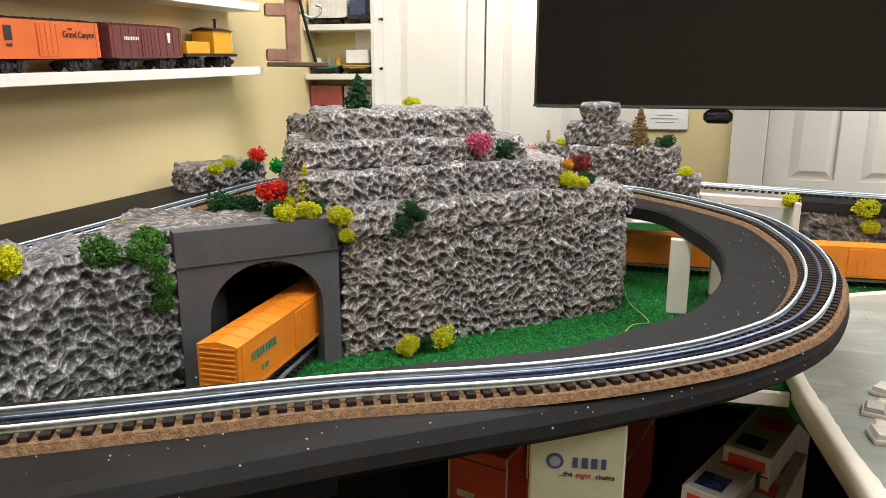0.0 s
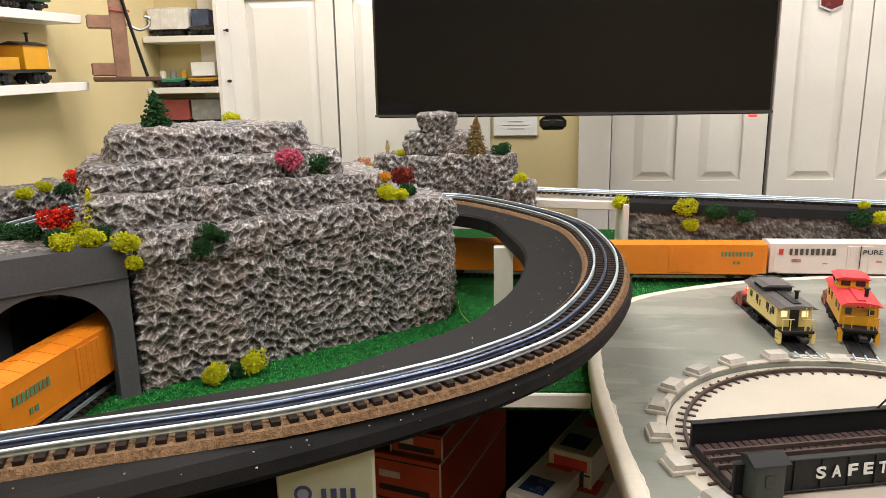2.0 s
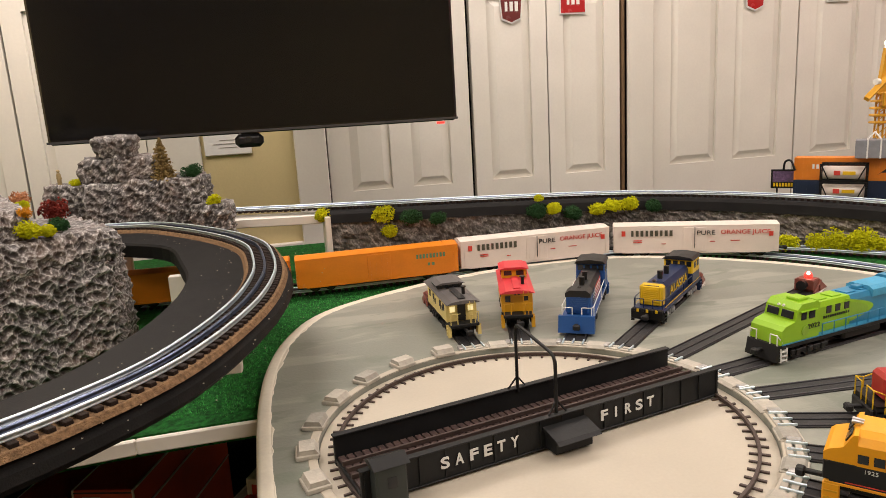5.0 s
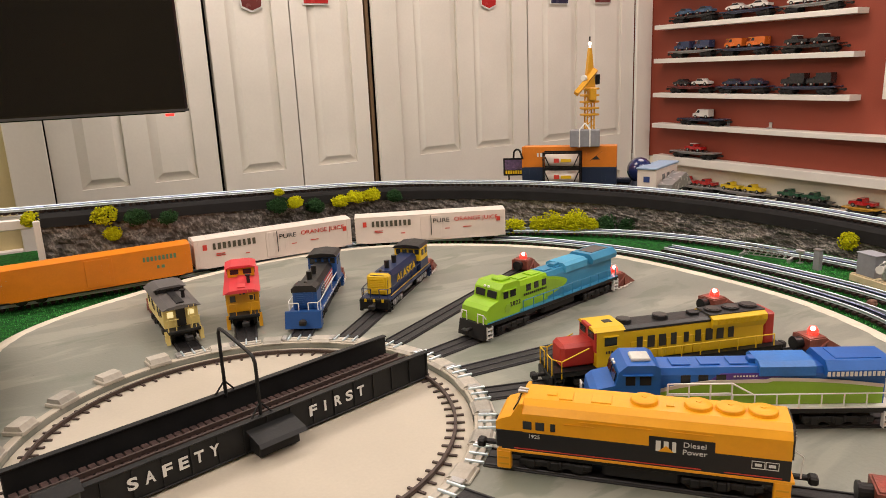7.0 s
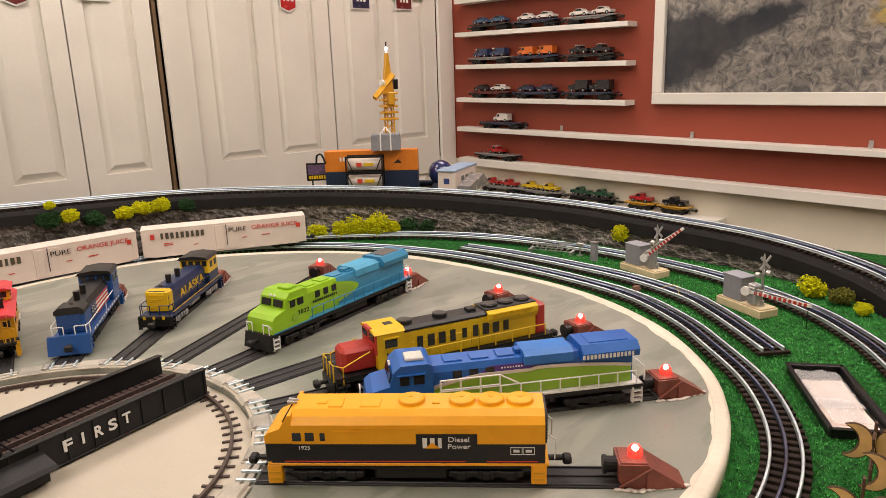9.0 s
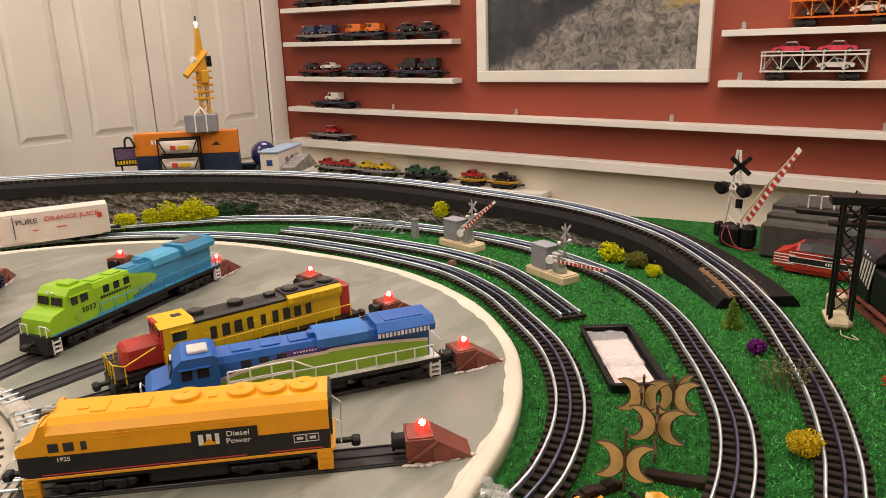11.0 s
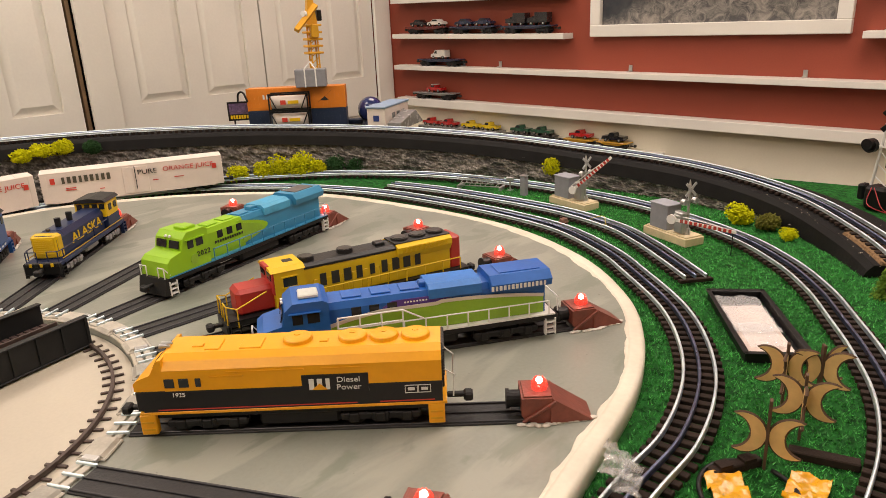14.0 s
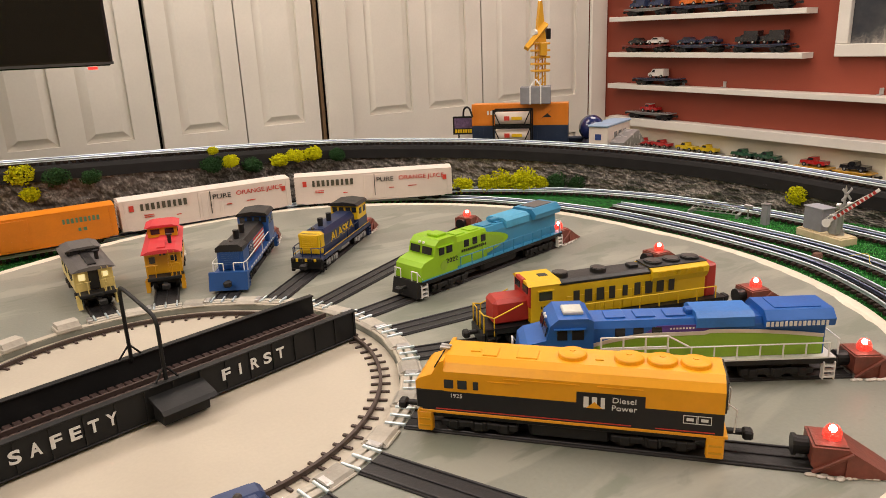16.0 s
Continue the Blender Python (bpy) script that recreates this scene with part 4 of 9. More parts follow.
def gevo(label, m, L, front, rear, rail_mat, swoosh=False, number="", split=None):
    """A wide-cab road engine; its nose is at +x."""
    ob = thing("diesel_locomotive", label, "locomotive", m, "locomotives on the engine board")
    h = L / 2
    part("underframe", G().box(0, 0, 0.026, L - 0.012, 0.054, 0.008, 0.0015), BOGIE_BLACK, ob)
    part("fuel_tank", G().box(-0.01, 0, 0.0165, L * 0.24, 0.044, 0.018, 0.004), BOGIE_BLACK, ob)
    truck(ob, h - 0.075, 3, 0.027)
    truck(ob, -h + 0.07, 3, 0.027)
    coupler(ob, h - 0.006, 1)
    coupler(ob, -h + 0.006, -1)
    part("pilot", G().prism([(h - 0.012, 0.030), (h - 0.003, 0.030), (h + 0.002, 0.005), (h - 0.010, 0.004)], -0.027, 0.027, axis=1), BOGIE_BLACK, ob)
    z0 = 0.030
    xs = h - 0.098 if split is None else split
    # long hood in two colours
    def hood(a, b, mat, nm="hood"):
        poly = [(-0.0195, z0), (-0.0195, 0.072), (-0.016, 0.080), (0.016, 0.080), (0.0195, 0.072), (0.0195, z0)]
        return part(nm, G().prism(poly, a, b, axis=0), mat, ob)
    hood(xs, h - 0.085, front)
    hood(-h + 0.02, xs, rear)
    # radiator wings at the rear
    rad = [(-0.026, 0.070), (-0.028, 0.079), (-0.019, 0.0885), (0.019, 0.0885), (0.028, 0.079), (0.026, 0.070)]
    part("radiator", G().prism(rad, -h + 0.014, -h + 0.088, axis=0), rear, ob)
    part("radiator_grille", G().box(-h + 0.05, 0, 0.089, 0.05, 0.03, 0.001), ROOF_GREY if not swoosh else LOCO_BLUE, ob)
    part("dynamic_brake", G().prism([(-0.022, 0.07), (-0.022, 0.082), (-0.015, 0.0868), (0.015, 0.0868), (0.022, 0.082), (0.022, 0.07)], -h + 0.098, -h + 0.16, axis=0), material("pale_" + rear.name, tuple(min(1, c * 1.3) for c in ((0.02, 0.14, 0.45) if swoosh else (0.05, 0.3, 0.5)))), ob)
    for k in range(5):
        part("roof_hatch", G().box(h - 0.115 - k * 0.033, 0, 0.081, 0.022, 0.02, 0.002, 0.0005), front if h - 0.115 - k * 0.033 > xs else rear, ob)
    part("exhaust", G().box(-0.02, 0, 0.083, 0.014, 0.012, 0.007, 0.001), rear, ob)
    # cab and nose
    cabp = [(h - 0.088, z0), (h - 0.088, 0.085), (h - 0.082, 0.0885), (h - 0.05, 0.0885), (h - 0.041, 0.080), (h - 0.037, 0.063), (h - 0.017, 0.058), (h - 0.010, 0.052), (h - 0.008, z0)]
    part("cab", G().prism([(x, z) for x, z in cabp], -0.027, 0.027, axis=1), front, ob)
    part("air_conditioner", G().box(h - 0.068, 0.004, 0.0905, 0.022, 0.022, 0.005, 0.0012), material("pale_roof", (0.6, 0.62, 0.58), 0.4) if swoosh else front, ob)
    windows(ob, [(h - 0.071, 0.069, 0.013, 0.012), (h - 0.054, 0.069, 0.011, 0.012)], 0.0272)
    tilt = pose(h - 0.0384, 0, 0.0715, 0, -12, 0)
    for s in (-1, 1):
        part("windscreen", G().box(0.001, s * 0.0125, 0, 0.0012, 0.020, 0.012, 0.0004, tilt), GLASS_DARK, ob)
    part("headlight", G().cyl((h - 0.0405, 0.004, 0.083), (h - 0.038, 0.004, 0.083), 0.002).cyl((h - 0.0405, -0.004, 0.083), (h - 0.038, -0.004, 0.083), 0.002), WHITE_TRIM, ob)
    for s in (-1, 1):
        part("awning", G().box(h - 0.062, s * 0.0285, 0.077, 0.034, 0.004, 0.001), front, ob)
    windows(ob, [(h - 0.118 - k * 0.02, 0.066, 0.011, 0.012) for k in range(3)], 0.0197)
    part("walkway", G().box(0, 0, 0.0305, L - 0.02, 0.056, 0.0018), rear if not swoosh else WHITE_TRIM, ob)
    # handrails
    for s in (-1, 1):
        y = s * 0.0275
        n = 11
        x0, x1 = -h + 0.018, h - 0.095
        posts = [(x0 + (x1 - x0) * k / (n - 1), y, 0.049) for k in range(n)]
        rail_line(ob, posts, posts, rail_mat if swoosh else rear, 0.031)
        nose = [(h - 0.004, s * 0.012, 0.046), (h - 0.004, s * 0.024, 0.046), (h - 0.012, s * 0.0265, 0.034)]
        rail_line(ob, nose, nose[:2], rail_mat, 0.02)
        if swoosh:
            sub = [(h - 0.096 - 0.024 * k, y, 0.064) for k in range(4)]
            rail_line(ob, sub + [(h - 0.192, y, 0.049)], sub, rail_mat, 0.040, "grab_rail", 0.0011)
            part("grab_rail", G().tube([Vector((p[0], p[1], 0.051)) for p in sub], 0.0010, 5), rail_mat, ob)
    steps(ob, h - 0.014, rail_mat)
    steps(ob, -h + 0.016, rail_mat)
    part("rear_rail", G().tube([Vector((-h + 0.004, y, 0.05)) for y in (-0.02, 0, 0.02)], 0.0009, 5).tube([Vector((-h + 0.004, 0.02, 0.03)), Vector((-h + 0.004, 0.02, 0.05))], 0.0009, 5).tube([Vector((-h + 0.004, -0.02, 0.03)), Vector((-h + 0.004, -0.02, 0.05))], 0.0009, 5), rail_mat, ob)
    part("emblem", G().cyl((h - 0.058, 0.0272, 0.045), (h - 0.058, 0.0279, 0.045), 0.0075, n=20), CREAM_LINE if swoosh else SWOOSH_GREEN, ob)
    if number:
        for k, ch in enumerate(number):
            lettering("digit", ch, 0.011, LETTER_BLACK if not swoosh else LETTER_WHITE, ob, SIDE_A((h - 0.076 if not swoosh else h - 0.022) - (k - 1.5) * 0.0066, 0.0276, 0.050 if not swoosh else 0.038))
    if swoosh:
        # green sweep along the lower side, edged in cream
        for y in (0.0205, -0.0205):
            top = lambda x: 0.034 + 0.031 * (1 - ((x + 0.03) / 0.145) ** 2) ** 0.5 if abs((x + 0.03) / 0.145) < 1 else 0.034
            xs2 = [-h + 0.022 + (h + 0.093) * k / 40 for k in range(41)]
            xs2 = [x for x in xs2 if x < 0.113]
            topf = lambda x: min(0.062, top(x)) if x > -0.03 else 0.064 - 0.012 * ((-0.03 - x) / 0.14) ** 2
            vs = [(x, y, 0.032) for x in xs2] + [(x, y, topf(x)) for x in xs2]
            k = len(xs2)
            part("green_sweep", G().add(vs + [(x, y * 0.97, z) for x, _, z in vs], [(i, i + 1, k + i + 1, k + i) for i in range(k - 1)]), SWOOSH_GREEN, ob)
            part("cream_band", G().sweep([Vector((x, y * 1.02, topf(x) + 0.0012)) for x in xs2], [(-0.0004, -0.0022), (-0.0004, 0.0022), (0.0004, 0.0022), (0.0004, -0.0022)]), CREAM_LINE, ob)
        part("violet_panel", G().prism([(-0.052, 0.0705), (-0.030, 0.0645), (0.034, 0.0655), (0.022, 0.0735), (-0.045, 0.0735)], 0.0194, 0.0199, axis=1), material("violet_print", (0.10, 0.045, 0.30), 0.4, var=0.15), ob)
        bars("name_bar", -0.034, 0.034, -0.0028, 0.0028, 14, LETTER_WHITE, ob, pose(-h + 0.055, 0.0279, 0.0745), 0.0012)
        bars("name_bar", -0.014, 0.014, -0.001, 0.001, 8, LETTER_WHITE, ob, pose(-0.005, 0.0199, 0.0695), 0.0006)
    else:
        for s in (-1, 1):
            edge = [(xs + 0.012 - 0.075 * math.sin(math.pi * k / 14) * (1 - 0.25 * k / 14), 0.034 + 0.043 * k / 14) for k in range(15)]
            part("green_leaf", G().prism(edge, s * 0.0194, s * 0.0201, axis=1), LIME, ob, "green leaf shape on the blue side")
            inner = [(xs + 0.004 - 0.052 * math.sin(math.pi * k / 14) * (1 - 0.25 * k / 14), 0.037 + 0.034 * k / 14) for k in range(15)]
            part("leaf_vein", G().prism(inner, s * 0.0200, s * 0.0205, axis=1), SWOOSH_GREEN, ob)
        bars("name_bar", -0.03, 0.03, -0.002, 0.002, 12, LETTER_BLACK, ob, pose(h - 0.135, 0.0203, 0.055), 0.0006)
    return ob


def spur_pose(angle, r, tall=1.0, long=1.0):
    a = math.radians(angle)
    return pose(r * math.cos(a), r * math.sin(a), 0.002, 0, 0, angle + 180) @ Matrix.Diagonal((long, 1, tall, 1))


gevo("lime green and sky blue wide-cab diesel locomotive", spur_pose(11.8, 0.556, 0.93, 0.96), 0.375, LIME, CYAN_BLUE, WHITE_TRIM, False, "2022", 0.02)
gevo("blue wide-cab diesel locomotive with a green side sweep", spur_pose(-33.9, 0.568, 0.90, 0.963), 0.36, LOCO_BLUE, LOCO_BLUE, WHITE_TRIM, True, "2015")


def hood_unit(m):
    """A yellow hood unit with a red nose and black roof."""
    ob = thing("diesel_locomotive", "yellow diesel locomotive with a red nose and black roof", "locomotive", m, "locomotives on the engine board")
    L = 0.355
    h = L / 2
    part("underframe", G().box(0, 0, 0.026, L - 0.01, 0.054, 0.008, 0.0015), BOGIE_BLACK, ob)
    part("fuel_tank", G().box(0, 0, 0.0165, 0.09, 0.044, 0.018, 0.006), BOGIE_BLACK, ob)
    truck(ob, h - 0.075, 3, 0.027)
    truck(ob, -h + 0.07, 3, 0.027)
    coupler(ob, h - 0.006, 1)
    coupler(ob, -h + 0.006, -1)
    part("pilot", G().box(h - 0.004, 0, 0.015, 0.005, 0.05, 0.02, 0.002), BLACK_PLASTIC, ob)
    part("nose", G().box(h - 0.045, 0, 0.0475, 0.052, 0.036, 0.036, 0.005), RR_RED, ob, "red low nose")
    cabp = [(h - 0.105, 0.03), (h - 0.105, 0.083), (h - 0.066, 0.083), (h - 0.066, 0.03)]
    part("cab", G().prism(cabp, -0.027, 0.027, axis=1), RR_YELLOW, ob)
    part("cab_front", G().box(h - 0.0655, 0, 0.0685, 0.003, 0.053, 0.032, 0.001), RR_RED, ob)
    part("cab_roof", G().prism([(-0.028, 0.083), (-0.02, 0.0875), (0.02, 0.0875), (0.028, 0.083)], h - 0.107, h - 0.062, axis=0), RR_YELLOW, ob)
    windows(ob, [(h - 0.086, 0.068, 0.018, 0.013)], 0.0272)
    part("window_frame", G().box(h - 0.086, 0.0276, 0.0755, 0.022, 0.003, 0.0014).box(h - 0.086, 0.0276, 0.0608, 0.022, 0.001, 0.0014), RR_YELLOW, ob)
    for s in (-1, 1):
        part("windscreen", G().box(h - 0.0636, s * 0.013, 0.076, 0.001, 0.016, 0.010), GLASS_DARK, ob)
    part("number_board", G().box(h - 0.063, 0, 0.086, 0.006, 0.022, 0.006, 0.001), RR_RED, ob)
    part("hood", G().box(-0.0375, 0, 0.0535, L - 0.135, 0.037, 0.047, 0.002), RR_YELLOW, ob)
    part("hood_roof", G().prism([(-0.0187, 0.0765), (-0.0187, 0.0795), (-0.014, 0.083), (0.014, 0.083), (0.0187, 0.0795), (0.0187, 0.0765)], -h + 0.03, h - 0.105, axis=0), ROOF_BLACK, ob)
    part("hood_end", G().box(-h + 0.022, 0, 0.0545, 0.018, 0.0374, 0.05, 0.003), RR_RED, ob)
    part("flared_radiator", G().prism([(-0.0187, 0.062), (-0.024, 0.072), (-0.024, 0.080), (-0.016, 0.084), (0.016, 0.084), (0.024, 0.080), (0.024, 0.072), (0.0187, 0.062)], -h + 0.03, -h + 0.115, axis=0), RR_YELLOW, ob)
    part("radiator_roof", G().box(-h + 0.0725, 0, 0.0845, 0.087, 0.034, 0.002, 0.0005), ROOF_BLACK, ob)
    for x in (-h + 0.045, -h + 0.073, -h + 0.101, 0.005, 0.06):
        f = part("fan", G().cyl((x, 0, 0.083), (x, 0, 0.0885), 0.0125 if x < 0 else 0.011, 0.012 if x < 0 else 0.0105, n=22), ROOF_BLACK, ob)
        part("fan_grille", G().cyl((x, 0, 0.0885), (x, 0, 0.0892), 0.009, n=18), DARK_METAL, f)
    for x in (-0.045, 0.085):
        part("exhaust_pipe", G().box(x, 0, 0.085, 0.014, 0.012, 0.006, 0.001), ROOF_BLACK, ob)
    for k in range(9):
        part("hood_door", G().box(h - 0.125 - k * 0.0135, 0.0189, 0.046, 0.0125, 0.0012, 0.027, 0.0003), RR_YELLOW, ob)
    for k in range(6):
        part("louvre", G().box(-h + 0.0725, 0.0244, 0.0720 + k * 0.0014, 0.07, 0.0010, 0.0007), RR_YELLOW, ob)
    bars("name_bar", -0.034, 0.034, -0.0088, 0.0088, 4, LETTER_BLACK, ob, pose(0.020, 0.0202, 0.058), 0.0008)
    bars("name_bar", -0.007, 0.007, -0.0075, 0.0075, 1, LETTER_BLACK, ob, pose(-0.0245, 0.0202, 0.058), 0.0008)
    bars("name_bar", -0.034, 0.034, -0.0088, 0.0088, 4, LETTER_BLACK, ob, pose(-0.068, 0.0202, 0.058), 0.0008)
    part("walkway", G().box(0, 0, 0.0305, L - 0.01, 0.056, 0.0018), BLACK_PLASTIC, ob)
    for s in (-1, 1):
        y = s * 0.0275
        posts = [(-h + 0.02 + (L - 0.125) * k / 8, y, 0.049) for k in range(9)]
        rail_line(ob, posts, posts, RR_YELLOW, 0.031)
        nose = [(h - 0.004, s * 0.006, 0.050), (h - 0.004, s * 0.022, 0.050), (h - 0.016, s * 0.027, 0.046), (h - 0.055, s * 0.0275, 0.062)]
        rail_line(ob, nose, nose[:3], RR_YELLOW, 0.02)
    steps(ob, h - 0.012, BLACK_PLASTIC)
    steps(ob, -h + 0.012, BLACK_PLASTIC)
    bars("number_bar", -0.008, 0.008, -0.002, 0.002, 4, LETTER_BLACK, ob, pose(h - 0.086, 0.0274, 0.052), 0.0006)
    return ob


hood_unit(spur_pose(-18.8, 0.540, 0.91, 0.94))


def cowl_unit(m):
    """An orange-yellow full-width engine with a black lower band."""
    ob = thing("diesel_locomotive", "orange-yellow full-width diesel locomotive with a black lower band", "locomotive", m, "locomotives on the engine board")
    L = 0.292
    h = L / 2
    w = 0.029
    part("underframe", G().box(0, 0, 0.0235, L - 0.02, 0.05, 0.008, 0.0015), BOGIE_BLACK, ob)
    part("fuel_tank", G().box(-0.005, 0, 0.0145, 0.075, 0.046, 0.019, 0.003), BOGIE_BLACK, ob)
    truck(ob, h - 0.066, 3, 0.0245)
    truck(ob, -h + 0.066, 3, 0.0245)
    coupler(ob, h - 0.004, 1)
    coupler(ob, -h + 0.004, -1)
    # body: chamfered section, swept-back nose
    def sect(x0, x1, poly, nm, mat):
        return part(nm, G().prism(poly, x0, x1, axis=0), mat, ob)
    sect(-h + 0.008, h - 0.034, [(-w, 0.054), (-w, 0.077), (-w + 0.005, 0.085), (-w + 0.012, 0.0905), (w - 0.012, 0.0905), (w - 0.005, 0.085), (w, 0.077), (w, 0.054)], "upper_body", YELLOW_LOCO)
    sect(-h + 0.008, h - 0.012, [(-w, 0.0305), (-w, 0.054), (w, 0.054), (w, 0.0305)], "lower_band", ROOF_BLACK)
    part("sill", G().box(-0.002, 0, 0.0288, L - 0.012, 2 * w + 0.0008, 0.0036, 0.0006), YELLOW_LOCO, ob, "yellow sill stripe")
    part("red_line", G().box(0.03, w + 0.0002, 0.0328, L * 0.62, 0.0006, 0.001).box(-h + 0.04, w + 0.0002, 0.0328, 0.05, 0.0006, 0.001), PANTONE_RED, ob)
    npoly = [(h - 0.034, 0.054), (h - 0.034, 0.0885), (h - 0.030, 0.0875), (h - 0.022, 0.072), (h - 0.010, 0.067), (h - 0.006, 0.063), (h - 0.006, 0.054)]
    part("nose", G().prism(npoly, -w + 0.001, w - 0.001, axis=1), YELLOW_LOCO, ob)
    part("nose_band", G().box(h - 0.012, 0, 0.0425, 0.012, 2 * w - 0.002, 0.0225, 0.001), ROOF_BLACK, ob)
    part("rear_door", G().box(-h + 0.0075, 0, 0.056, 0.003, 0.02, 0.045, 0.001), ROOF_BLACK, ob)
    part("rear_panel", G().prism([(-w + 0.001, 0.055), (-w + 0.001, 0.077), (-w + 0.006, 0.0845), (-w + 0.012, 0.0895), (w - 0.012, 0.0895), (w - 0.006, 0.0845), (w - 0.001, 0.077), (w - 0.001, 0.055)], -h + 0.0062, -h + 0.0085, axis=0), ROOF_BLACK, ob, "black louvred rear end")
    for k in range(9):
        part("rear_louvre", G().box(-h + 0.0058, 0, 0.057 + k * 0.0035, 0.0012, 0.046, 0.0014), ROOF_BLACK, ob)
    for s in (-1, 1):
        part("windscreen", G().box(0, s * 0.012, 0, 0.0014, 0.017, 0.011, 0.0004, pose(h - 0.0255, 0, 0.0805, 0, -27, 0)), GLASS_DARK, ob)
    windows(ob, [(h - 0.039, 0.063, 0.009, 0.010), (h - 0.052, 0.063, 0.009, 0.010), (h - 0.065, 0.063, 0.005, 0.0095)], w + 0.0003)
    for x in (-0.115, -0.086, -0.057, -0.006):
        f = part("fan", G().cyl((x, 0, 0.0900), (x, 0, 0.0940), 0.0138, 0.0132, n=24).ball((x, 0, 0.0940), 0.0132, 0.0132, 0.0030, n=24, k=5, low=0.0), YELLOW_LOCO, ob)
        part("fan_hub", G().cyl((x, 0, 0.0968), (x, 0, 0.0976), 0.003, n=12), YELLOW_LOCO, f)
    for x, wd in ((0.035, 0.02), (0.07, 0.014), (0.085, 0.01), (-0.031, 0.008)):
        part("roof_hatch", G().box(x, 0.004, 0.0908, wd, 0.02 if wd > 0.01 else 0.006, 0.0022, 0.0005), YELLOW_LOCO, ob)
    for k in range(6):
        part("louvre", G().box(-0.07, w - 0.0055 + k * 0.0, 0.0790 + k * 0.0015, 0.10, 0.0012, 0.0008, 0, Matrix.Translation((0, -0.0010 * k, 0))), YELLOW_LOCO, ob)
    for x, z, ln in ((0.02, 0.0735, 0.07), (0.055, 0.069, 0.03), (-0.05, 0.0735, 0.04)):
        part("side_rib", G().box(x, w + 0.0003, z, ln, 0.0007, 0.001), YELLOW_LOCO, ob)
    part("logo_panel", G().box(-0.042, w + 0.0004, 0.0560, 0.060, 0.0007, 0.021), ROOF_BLACK, ob)
    bars("logo_bar", -0.011, 0.011, -0.006, 0.006, 3, LETTER_WHITE, ob, pose(-0.028, w + 0.001, 0.0560), 0.0006)
    part("logo_triangle", G().prism([(-0.007, 0.0500), (0.007, 0.0500), (0.0, 0.0570)], w + 0.0013, w + 0.0019, axis=1, m=pose(-0.028, 0, 0)), YELLOW_LOCO, ob)
    lettering("word", "Diesel", 0.0085, LETTER_WHITE, ob, SIDE_A(-0.054, w + 0.0009, 0.0600))
    lettering("word", "Power", 0.0085, LETTER_WHITE, ob, SIDE_A(-0.054, w + 0.0009, 0.0515))
    lettering("number", "1925", 0.0062, LETTER_WHITE, ob, SIDE_A(h - 0.046, w + 0.0006, 0.0495))
    for dx in (-0.006, 0.006):
        fr = G()
        for a, b, c, d in ((0, 0.0042, 0.011, 0.0006), (0, -0.0042, 0.011, 0.0006), (0.0055, 0, 0.0006, 0.009), (-0.0055, 0, 0.0006, 0.009)):
            fr.box(-h + 0.03 + dx + a, w + 0.0006, 0.046 + b, c, 0.0006, d)
        part("badge", fr, LETTER_WHITE, ob)
        part("badge_bar", G().box(-h + 0.03 + dx, w + 0.0006, 0.046, 0.006, 0.0006, 0.003), LETTER_WHITE, ob)
    for x in (h - 0.014, -h + 0.014):
        for s in (-1, 1):
            g = G().box(x, s * 0.0255, 0.016, 0.015, 0.008, 0.0235, 0.001)
            sp = part("step_box", g, YELLOW_LOCO, ob, "orange-yellow corner steps")
            part("tread", G().box(x, s * 0.0297, 0.011, 0.011, 0.001, 0.002).box(x, s * 0.0297, 0.019, 0.011, 0.001, 0.002), CAB_YELLOW, sp)
    for s in (-1, 1):
        part("grab_rail", G().tube([Vector((-h - 0.002, s * 0.02, 0.03)), Vector((-h - 0.003, s * 0.02, 0.055)), Vector((-h + 0.006, s * 0.022, 0.063))], 0.0008, 5), WHITE_TRIM, ob)
    part("horn", G().cyl((h - 0.036, 0.006, 0.0925), (h - 0.026, 0.006, 0.0925), 0.0012, 0.0025, n=10).cyl((h - 0.036, 0.0, 0.0925), (h - 0.026, 0.0, 0.0925), 0.0012, 0.0025, n=10), SILVER, ob)
    return ob


cowl_unit(spur_pose(-47.9, 0.451, 0.87, 0.985))


BOGIE_SILVER = material("bogie_silver", (0.36, 0.36, 0.37), 0.45, 0.3, var=0.2, scale=60, bump=0.15)
SWITCHER_BLUE = material("switcher_blue", (0.014, 0.082, 0.29), 0.36, var=0.08, scale=30, bump=0.05)
NAVY = material("navy_paint", (0.012, 0.026, 0.085), 0.38, var=0.1, scale=30, bump=0.05)


